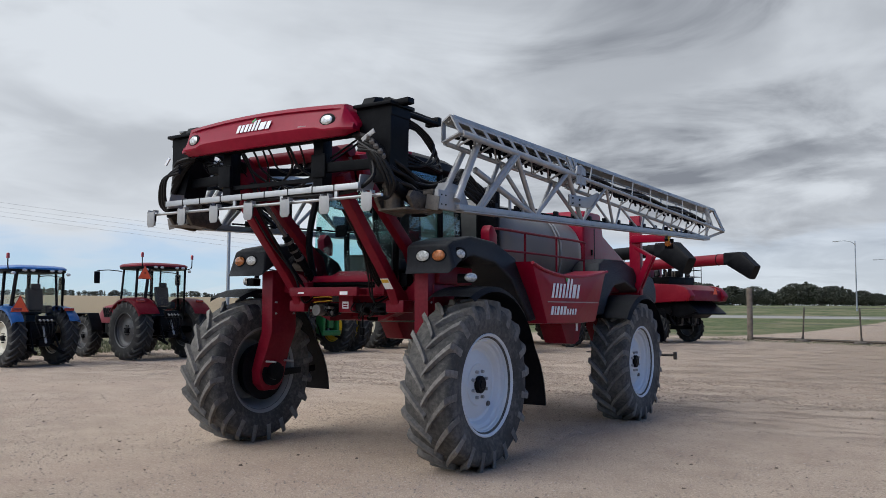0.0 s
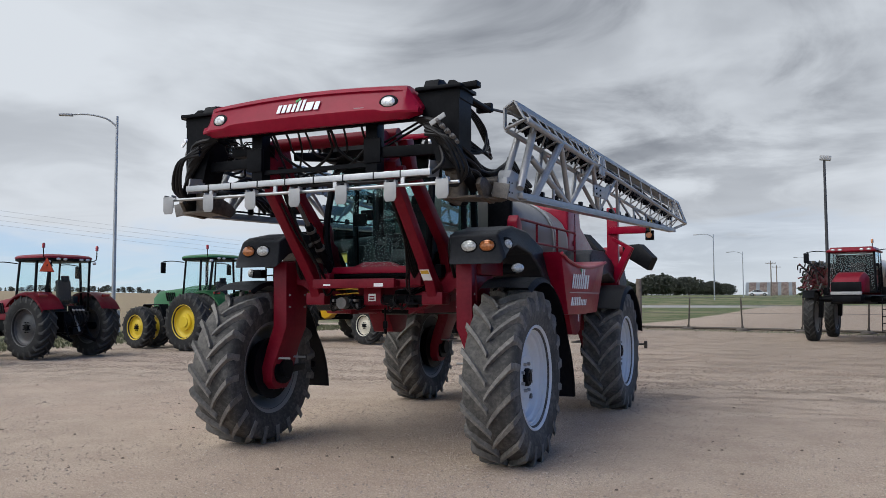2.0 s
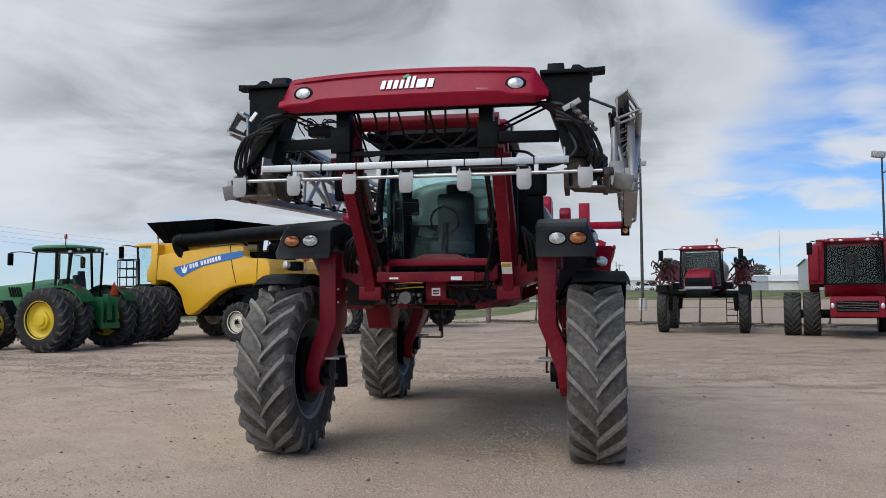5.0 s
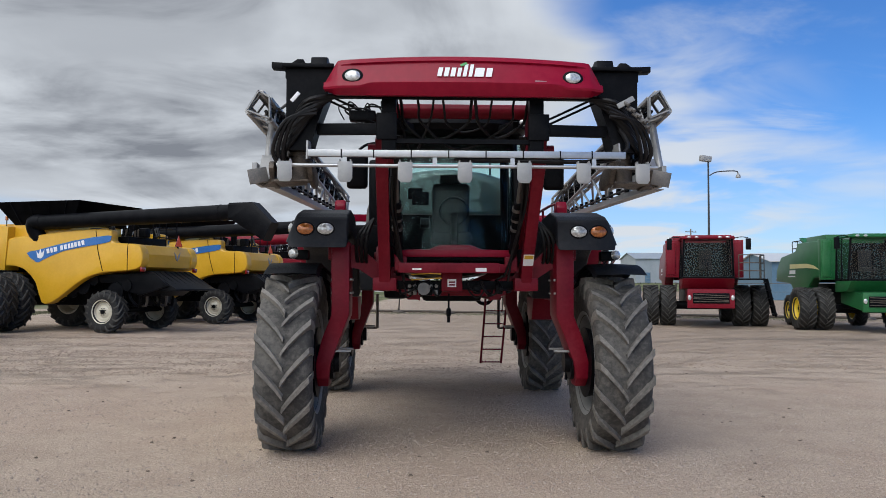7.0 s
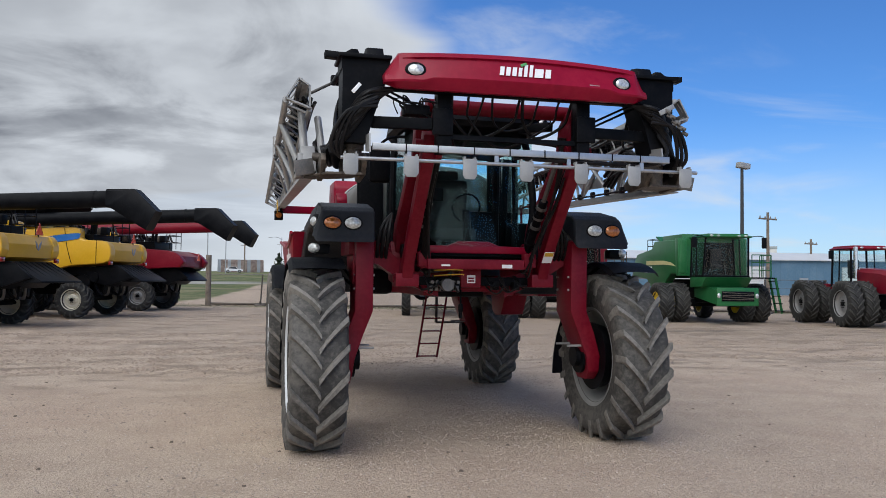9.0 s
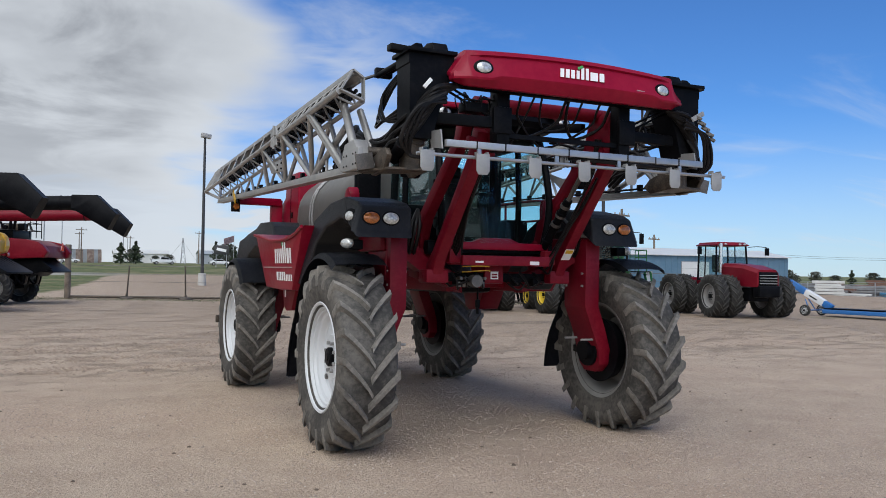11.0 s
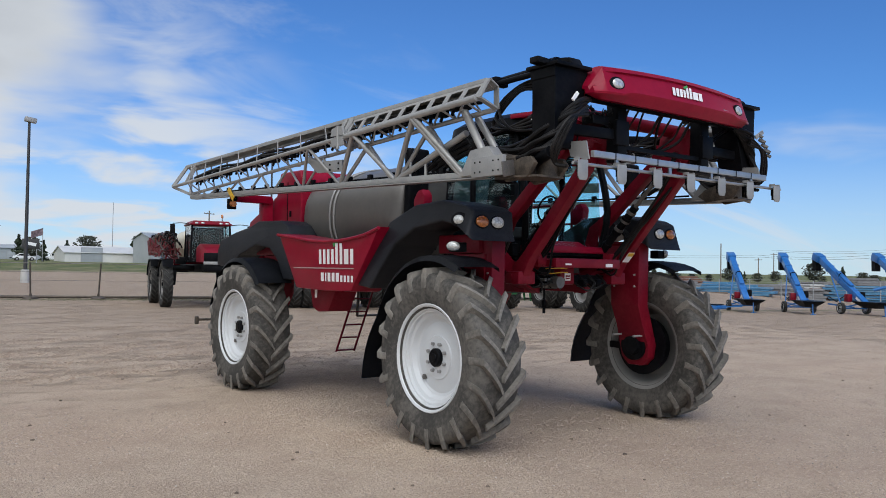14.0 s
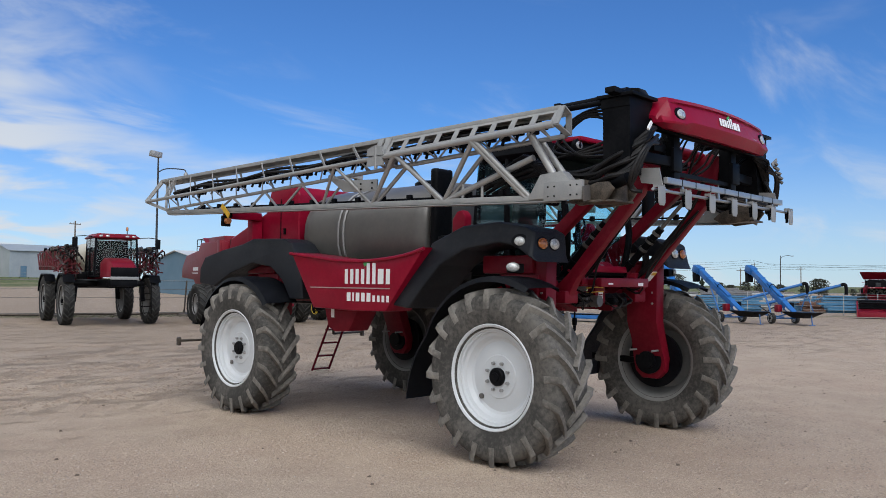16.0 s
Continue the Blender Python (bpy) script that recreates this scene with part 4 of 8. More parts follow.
part("centre_frame", bm, BLACK, sprayer)
bm = B()
box(bm, (-0.98, -1.36, 3.50), (0.26, 0.16, 0.10), bev=0.02)
box(bm, (-0.72, -1.30, 3.52), (0.12, 0.14, 0.14), bev=0.02)
part("valve_manifold", bm, BLACK, sprayer, "black valve manifold with wiring")
for k in range(7):
    x, w_a, w_b = -1.16 + 0.065 * k, 0.07 * math.sin(k * 2.3), 0.06 * math.cos(k * 3.7)
    part("wire_loop", sweep(B(), [(x, -1.38, 3.46), (x - 0.05 + w_a, -1.43, 3.52 + w_b), (x + 0.03 + w_b, -1.42, 3.60 + 0.5 * w_a), (x + 0.11 - w_a, -1.36, 3.54 - w_b), (x + 0.12 + w_a, -1.3, 3.42 + 0.4 * w_b)], 0.006 + 0.002 * (k % 3), 6), HOSE, sprayer)

# hood: a long shell, lower at its ends
rows = []
for x in sorted([-1.335, -1.30, -1.25, -1.205, 1.205, 1.25, 1.30, 1.335] + [1.17 * k / 13 for k in range(-13, 14)]):
    a = abs(x) / 1.335
    end = max(0.0, (a - 0.90) / 0.10)
    top = 4.025 - 0.038 * a * a - 0.20 * end
    low = 3.628 + 0.02 * a * a + 0.055 * end
    crease = 3.745 - 0.030 * min(1.0, max(0.0, (a - 0.66) / 0.08))
    fy = -1.785 + 0.09 * a * a + 0.05 * end
    step = 0.022 * min(1.0, max(0.0, (0.86 - a) / 0.06))
    rows.append([(x, fy + 0.30, top - 0.005), (x, fy + 0.12, top), (x, fy + 0.065, top - 0.02), (x, fy + 0.058 - step, top - 0.062 + 0.02 * end), (x, fy + 0.052 + 0.2 * step, top - 0.075 + 0.02 * end), (x, fy + 0.004, crease + 0.05), (x, fy - 0.018, crease), (x, fy - 0.012, crease - 0.02), (x, fy + 0.05, low), (x, fy + 0.10, low), (x, fy + 0.11, low + 0.05), (x, fy + 0.30, low + 0.06)])
hood = part("hood", loft(B(), rows), RED, sprayer, "glossy dark red curved hood", 24)
for sx in (-1, 1):
    nrm = (0.10 * sx, -1, 0.12)
    cpt = Vector((sx * 1.045 - 0.012, -1.716, 3.815))
    part("lamp_bezel", oval_lens(B(), cpt, 0.10, 0.072, 0.012, 24, nrm), BLACK, hood)
    part("head_lamp", oval_lens(B(), cpt + Vector((0, -0.012, 0)), 0.074, 0.052, 0.016, 24, nrm), CLEAR, hood)
part("hood_sticker", box(B(), (0.72, -1.766, 3.765), (0.11, 0.004, 0.02), (0, 2, 5)), GREYLINE, hood)


def word_marks(name, origin, right, up, out, widths, height, gap, parent, material, slant=0.15, tall=()):
    """Plain upright bars in place of a maker's name."""
    o, r, u, n = (Vector(v) for v in (origin, right, up, out))
    x = 0.0
    for k, w in enumerate(widths):
        bm = B()
        h = height * (1.0 if k in tall else 0.72)
        q = [o + r * x, o + r * (x + w), o + r * (x + w + slant * h) + u * h, o + r * (x + slant * h) + u * h]
        a = [bm.verts.new(p) for p in q]
        b = [bm.verts.new(p + n * 0.004) for p in q]
        bm.faces.new(b)
        for i in range(4):
            bm.faces.new((a[i], a[(i + 1) % 4], b[(i + 1) % 4], b[i]))
        part(name, bm, material, parent)
        x += w + gap


word_marks("white_mark", (-0.262, -1.789, 3.80), (1, 0.0, 0), (0, 0.31, 1), (0, -1, 0.3), (0.042, 0.042, 0.042, 0.034, 0.034, 0.034, 0.088, 0.056), 0.125, 0.020, hood, WHITE, 0.2, (4, 5))
part("green_mark", box(B(), (-0.01, -1.757, 3.925), (0.065, 0.006, 0.026), (-17, -25, 0), 0.002), LEAFGREEN, hood)

# front nozzle bar
bm = B()
bar(bm, (-1.46, -1.76, 3.07), (1.52, -1.76, 3.07), 0.05, 0.065, bev=0.006)
for x in (-1.12, -0.28, 0.45, 1.22):
    bar(bm, (x, -1.765, 3.06), (x, -1.77, 2.94), 0.04, 0.02)
front_bar = part("front_bar", bm, GALV, sprayer)
bm = tube(B(), (-1.75, -1.78, 2.955), (1.82, -1.78, 2.955), 0.017, 10)
part("spray_pipe", bm, GALV, front_bar)
for x in (-1.15, -0.85, -0.5, -0.15, 0.2, 0.55, 0.9, 1.2):
    part("cable_tie", box(B(), (x, -1.76, 3.07), (0.012, 0.056, 0.072)), BLACK, front_bar)
for k in range(7):
    x = -1.665 + 0.555 * k
    bm = B()
    prism(bm, [(x - 0.068, 2.985), (x + 0.068, 2.985), (x + 0.068, 2.83), (x + 0.045, 2.795), (x - 0.045, 2.795), (x - 0.068, 2.83)], "y", -1.835, -1.825, 0.003)
    box(bm, (x - 0.05, -1.80, 2.99), (0.012, 0.07, 0.03))
    box(bm, (x + 0.05, -1.80, 2.99), (0.012, 0.07, 0.03))
    g = part("nozzle_guard", bm, GREYPLATE, front_bar)
    bm = tube(B(), (x, -1.78, 2.97), (x, -1.78, 2.87), 0.024, 10)
    tube(bm, (x, -1.78, 2.87), (x, -1.78, 2.82), 0.016, 10)
    part("nozzle", bm, BLACK, g)
for sx in (-1, 1):
    part("side_plate", prism(B(), [(-1.74, 3.02), (-1.50, 3.06), (-1.44, 3.22), (-1.70, 3.20)], "x", sx * 1.47, sx * 1.485), GREYPLATE, front_bar)
bm = sweep(B(), [(-0.1, -1.74, 3.03), (0.3, -1.75, 3.02), (1.0, -1.75, 3.01), (1.40, -1.70, 3.04), (1.58, -1.62, 3.18), (1.52, -1.55, 3.36)], 0.022, 7)
part("hose", bm, HOSE, front_bar)

# front boxes between legs and fenders, fenders, mudguards
for sx in (-1, 1):
    bm = B()
    prism(bm, [(-0.38, 2.30), (-0.36, 2.56), (-0.24, 2.62), (0.18, 2.70), (0.72, 2.67), (1.15, 2.48), (1.48, 2.10), (1.92, 1.70), (1.56, 1.66), (1.30, 1.94), (1.02, 2.20), (0.62, 2.38), (0.10, 2.45), (-0.14, 2.40), (-0.43, 2.22)], "x", lambda p: sx * 1.14, lambda p: sx * (1.80 if p[1] < 2.5 else 1.72), 0.035, 3)
    fender = part("front_fender", bm, FENDER, sprayer, "dark grey moulded front fender with lamps", 30)
    fender.location = (-0.03, 0, 0) if sx > 0 else (-0.06, 0, 0.018)
    for x, mat, nm in ((1.385, CLEAR, "head_lamp"), (1.605, AMBER, "turn_lamp")):
        cpt = Vector((sx * x, -0.374, 2.438))
        part("lamp_bezel", oval_lens(B(), cpt, 0.105, 0.078, 0.008, 22, (0, -1, 0.05)), BLACK, fender)
        part(nm, oval_lens(B(), cpt + Vector((0, -0.012, 0)), 0.088, 0.062, 0.018, 22, (0, -1, 0.05)), mat, fender)
    cpt = Vector((sx * 1.775, -0.19, 2.46))
    part("lamp_bezel", oval_lens(B(), cpt, 0.10, 0.082, 0.02, 20, (sx, -0.5, 0.1)), BLACK, fender)
    part("side_lamp", oval_lens(B(), cpt + Vector((sx * 0.02, -0.01, 0)), 0.06, 0.052, 0.02, 20, (sx, -0.5, 0.1)), CLEAR, fender)
    bm = box(B(), (sx * 1.74, -0.05, 2.18), (0.16, 0.14, 0.11), bev=0.02)
    bkt = part("lamp_bracket", bm, BLACK, sprayer)
    part("work_lamp", oval_lens(B(), (sx * 1.845, -0.10, 2.19), 0.075, 0.055, 0.03, 18, (sx * 0.75, -0.65, 0)), CLEAR, bkt)
    # mudguard: a bent sheet over each wheel
    for y0, a0, a1, rad in ((FA, 62, 196, 1.10), (RA, 40, 165, 1.08)):
        rows = []
        for k in range(19):
            t = radians(a0 + (a1 - a0) * k / 18)
            r0 = rad + (0.30 * ((t - radians(160)) / radians(36)) if t > radians(160) and y0 == FA else 0)
            yy, zz = y0 - r0 * math.cos(t), WZ + 0.02 + r0 * math.sin(t)
            ring = []
            for x, dz in ((1.50, -0.05), (1.53, 0.0), (1.80, 0.012), (2.08, 0.0), (2.12, -0.06)):
                ring.append((sx * x, yy - dz * math.cos(t) * 1.0, zz + dz * math.sin(t)))
            rows.append(ring)
        bm = loft(B(), rows, cap=False, closed=False)
        bmesh.ops.solidify(bm, geom=bm.faces[:], thickness=0.012)
        guard = part("mudguard", bm, FENDER, sprayer)
        bm = B()
        for x in (1.52, 1.66):
            sweep(bm, mir(sx, [(1.32, y0 + 0.2, 1.75), (x - 0.08, y0 + 0.22, 1.95), (x + 0.06, y0 + 0.15, WZ + rad + 0.01)]), 0.02, 6)
        part("bracket", bm, BLACK, guard)
    # flap and tie rod behind the front wheel, inner side
    part("tie_rod", bar(B(), (sx * 1.42, FA + 0.1, 0.93), (sx * 1.66, FA + 1.12, 0.93), 0.07, 0.09, bev=0.01), BLACK, sprayer)
    # rear fender
    bm = B()
    prism(bm, [(3.96, 1.74), (4.02, 2.10), (4.40, 2.58), (4.62, 2.66), (5.45, 2.68), (5.75, 2.60), (6.30, 2.52), (6.75, 2.40), (6.90, 2.20), (6.90, 1.95), (6.45, 1.90), (5.95, 2.12), (5.3, 2.28), (4.80, 2.22), (4.50, 2.02), (4.30, 1.74)], "x", lambda p: sx * 1.10, lambda p: sx * (1.70 if p[1] < 2.5 else 1.60), 0.035, 3)
    part("rear_fender", bm, FENDER, sprayer, "", 30)

# side panels with the maker's mark
for sx in (-1, 1):
    top = [(1.14, 2.44), (1.5, 2.36), (2.0, 2.31), (2.4, 2.30), (2.9, 2.32), (3.35, 2.37), (3.66 if sx > 0 else 3.86, 2.42)]
    low = [(3.42, 1.64), (2.6, 1.62), (1.76 if sx > 0 else 1.92, 1.63)]
    bm = B()
    prism(bm, top + low, "x", lambda p: sx * (1.45), lambda p: sx * (1.92 + 0.10 * (p[1] - 1.63)), 0.03, 2)
    panel = part("side_panel", bm, RED, sprayer, "glossy dark red side panel", 30)
    bm = B()
    sweep(bm, [(sx * (1.93 + 0.10 * (z - 1.63)), y, z - 0.02) for y, z in top], 0.022, 7, 3)
    part("panel_rim", bm, RED, panel)
    xs_face = lambda z: sx * (1.925 + 0.10 * (z - 1.63))
    dirv = 1 if sx > 0 else -1
    y_start = 1.80 if sx > 0 else 2.68
    word_marks("white_mark", (xs_face(1.98), y_start, 1.98), (0, dirv, 0), (0.1 * sx, 0, 1), (sx, 0, 0), (0.062, 0.062, 0.062, 0.062, 0.062, 0.062, 0.105, 0.072), 0.27, 0.048, panel, WHITE, 0.12, (4, 5))
    word_marks("white_mark", (xs_face(1.75), y_start + dirv * 0.02, 1.75), (0, dirv, 0), (0.1 * sx, 0, 1), (sx, 0, 0), (0.074, 0.030, 0.068, 0.068, 0.074, 0.050, 0.048, 0.048, 0.048), 0.115, 0.040, panel, WHITE, 0.12, (0, 1, 2, 3, 4))
    part("green_mark", box(B(), (xs_face(2.24), y_start + dirv * 0.46, 2.25), (0.006, 0.11, 0.05), (25 * dirv, 0, 0), 0.002), LEAFGREEN, panel)
    bm = bar(B(), (xs_face(1.92), 1.70 if sx > 0 else 1.80, 1.925), (xs_face(1.92), 3.44, 1.925), 0.006, 0.016)
    part("grey_line", bm, GREYLINE, panel)
    # red skirt below
    bm = B()
    prism(bm, [(2.72, 1.66), (3.5, 1.66), (3.40, 1.36), (3.25, 1.30), (2.95, 1.32)], "x", sx * 1.30, sx * 1.66, 0.02)
    part("skirt", bm, RED_FRAME_SHADED, sprayer)
    part("white_tag", box(B(), (sx * 1.664, 3.30, 1.56), (0.004, 0.07, 0.12)), WHITE, sprayer)

# tank: a wide barrel along y, with straps
rows = []
for y, f in ((2.02, 0.80), (2.04, 0.90), (2.10, 0.955), (2.22, 0.99), (2.42, 1.0), (4.5, 1.0), (4.68, 0.985), (4.78, 0.90), (4.83, 0.72), (4.85, 0.55)):
    rows.append([(1.17 * f * math.copysign(abs(math.cos(t)) ** 0.8, math.cos(t)), y, 2.72 + 0.76 * f * math.copysign(abs(math.sin(t)) ** 0.8, math.sin(t))) for t in (2 * math.pi * k / 40 for k in range(40))])
tank = part("tank", loft(B(), rows), STAINLESS, sprayer, "dull stainless steel tank", 40)
bm = B()
for y in (3.68, 3.80):
    ring = [(1.185 * math.copysign(abs(math.cos(t)) ** 0.8, math.cos(t)), y, 2.72 + 0.775 * math.copysign(abs(math.sin(t)) ** 0.8, math.sin(t))) for t in (2 * math.pi * k / 40 for k in range(41))]
    sweep(bm, ring, 0.016, 6, 1, False)
part("tank_strap", bm, GREYPLATE, tank)
bm = lathe(B(), [(3.44, 0.26), (3.53, 0.26), (3.56, 0.22), (3.57, 0.0)], 24, (0, 3.0, 0), "z")
part("tank_lid", bm, BLACK, tank)
# black boxes added for the shadowed gap between cab and tank
bm = B()
box(bm, (-1.10, 1.52, 2.40), (0.36, 0.24, 0.46), bev=0.05)
box(bm, (1.10, 1.52, 2.40), (0.36, 0.24, 0.46), bev=0.05)
box(bm, (0, 1.56, 2.36), (1.5, 0.08, 0.42), bev=0.03)
for sx in (-1, 1):
    box(bm, (sx * 0.92, 1.90, 2.84), (0.36, 0.12, 1.45), bev=0.05, seg=3)
part("cab_gap_shade", bm, BLACK, sprayer)
for sx in (-1, 1):
    part("filler", prism(B(), [(0.98, 2.60), (0.96, 2.84), (1.02, 2.92), (1.10, 2.90), (1.18, 2.80), (1.18, 2.60)], "x", sx * 1.34, sx * 1.48, 0.03), RED, sprayer)

# engine housing and rear frame
bm = B()
prism(bm, [(4.93, 2.05), (4.93, 3.42), (5.02, 3.54), (5.72, 3.54), (5.85, 3.16), (6.95, 2.75), (7.05, 2.30), (6.95, 2.0)], "x", -1.08, 1.08, 0.05, 3)
eng = part("engine_hood", bm, RED, sprayer, "dark red engine hood", 30)
for sx in (-1, 1):
    part("panel_seam", bar(B(), (sx * 1.083, 5.42, 2.2), (sx * 1.083, 5.42, 3.36), 0.02, 0.006, (1, 0, 0)), BLACK, eng)
    part("latch", box(B(), (sx * 1.09, 5.30, 2.82), (0.02, 0.05, 0.10), bev=0.006), BLACK, eng)
bm = B()
box(bm, (0, 7.02, 2.5), (1.3, 0.06, 0.6), bev=0.02)
tube(bm, (0.45, 5.2, 3.2), (0.45, 5.2, 3.52), 0.06, 14)
part("radiator_screen", bm, BLACK, eng)
for sx in (-1, 1):
    # post that carries the folded boom, with lamp and reflector
    RX = 2.38 if sx > 0 else 2.0
    bm = B()
    bar(bm, (sx * 1.0, 5.9, 2.06), (sx * 1.0, 6.95, 2.06), 0.12, 0.16, bev=0.012)
    TX = 1.64 if sx > 0 else 1.20
    bar(bm, (sx * TX, 6.0, 2.05), (sx * TX, 6.0, 3.50 if sx > 0 else 3.12), 0.15, 0.20, bev=0.015)
    bar(bm, (sx * (TX - 0.05), 5.96, 3.08), (sx * (RX - 0.05), 5.70, 3.06), 0.13, 0.13, bev=0.015)
    for dy in (-0.06, 0.08) if sx > 0 else ():
        bar(bm, (sx * (TX + 0.02), 5.95 + dy, 2.14), (sx * (TX + 0.34), 5.85 + dy, 2.78), 0.04, 0.12, bev=0.01)
    if sx > 0:
        bar(bm, (sx * (TX + 0.30), 5.9, 2.76), (sx * (TX - 0.02), 5.98, 2.95), 0.10, 0.06, bev=0.01)
    bar(bm, (sx * 1.02, 6.02, 2.12), (sx * TX, 6.0, 2.12), 0.16, 0.16, bev=0.012)
    post = part("boom_rest", bm, RED, sprayer)
    bm = bar(B(), (sx * (RX - 0.05), 5.58, 2.98), (sx * (RX - 0.05), 5.68, 3.14), 0.03, 0.16)
    part("rest_pad", bm, BLACK, post)
    part("reflector", bar(B(), (sx * (RX + 0.01), 5.50, 3.02), (sx * (RX + 0.01), 5.72, 3.20), 0.014, 0.08), YELLOW_REFLECT, post)
    part("marker_lamp", lathe(B(), [(-0.03, 0.05), (0.02, 0.055), (0.04, 0.03), (0.045, 0.0)], 18, (sx * (RX - 0.02), 5.58, 2.95), "y"), AMBER, post)
    part("lamp_back", box(B(), (sx * (RX - 0.02), 5.64, 2.95), (0.15, 0.05, 0.17), bev=0.01), BLACK, post)
    # hand rail over the walkway
    bm = B()
    if sx > 0:
        sweep(bm, [(1.36, 1.2, 2.36), (1.36, 1.2, 2.80), (1.36, 1.28, 2.90), (1.36, 2.6, 2.91), (1.36, 4.2, 2.92), (1.36, 4.3, 2.84), (1.36, 4.3, 2.4)], 0.019, 8, 3)
        sweep(bm, [(1.36, 1.2, 2.62), (1.36, 2.6, 2.63), (1.36, 4.3, 2.63)], 0.016, 8, 2)
        for y in (2.2, 3.25):
            tube(bm, (1.36, y, 2.16), (1.36, y, 2.91), 0.017, 8)
        part("hand_rail", bm, RED_FRAME_SHADED, sprayer)
        bm = B()
        for k in range(9):
            box(bm, (1.38, 1.30 + 0.36 * k, 2.16), (0.4, 0.34, 0.03))
        part("walkway", bm, BLACK, sprayer)
    else:
        bm.free()
# rear ladder
bm = B()
for x in (0.86, 1.27):
    sweep(bm, [(x + 0.05, 6.32, 1.82), (x + 0.04, 6.55, 1.30), (x + 0.02, 6.84, 0.72), (x, 7.06, 0.27)], 0.022, 8, 3)
bar(bm, (0.90, 6.34, 1.78), (1.33, 6.34, 1.78), 0.05, 0.06)
ladder = part("ladder", bm, RED_FRAME_SHADED, sprayer, "dark red rear access ladder")
for k in range(6):
    yy, zz = 7.05 - 0.125 * k, 0.29 + 0.26 * k
    rung = box(B(), (1.065 + 0.008 * k, yy, zz), (0.40, 0.07, 0.02))
    for j in range(6):
        box(rung, (0.90 + 0.065 * j, yy, zz + 0.012), (0.025, 0.06, 0.015))
    part("rung", rung, RED_FRAME_SHADED, ladder)
part("coiled_hose", sweep(B(), [(0.92 + 0.16 * math.cos(t), 6.9, 1.62 + 0.16 * math.sin(t)) for t in (2 * math.pi * k / 14 for k in range(15))], 0.04, 8, 2), HOSE, sprayer)
for sx in (-1, 1):
    bm = tube(B(), (sx * 1.2, 6.85, 0.98), (sx * 2.02, 6.95, 0.98), 0.022, 8)
    box(bm, (sx * 2.03, 6.95, 0.97), (0.06, 0.07, 0.14), bev=0.015)
    tube(bm, (sx * 1.2, 6.85, 0.98), (sx * 1.2, 6.80, 1.65), 0.03, 8)
    part("rear_nozzle_arm", bm, RUSTY, sprayer)


# ---- booms ----
def tubes(name, material, parent, segs, n=8):
    for p, q, r in segs:
        part(name, tube(B(), p, q, r, n), material, parent)


def bars(name, material, parent, segs):
    for p, q, w, h in segs:
        part(name, bar(B(), p, q, w, h), material, parent)


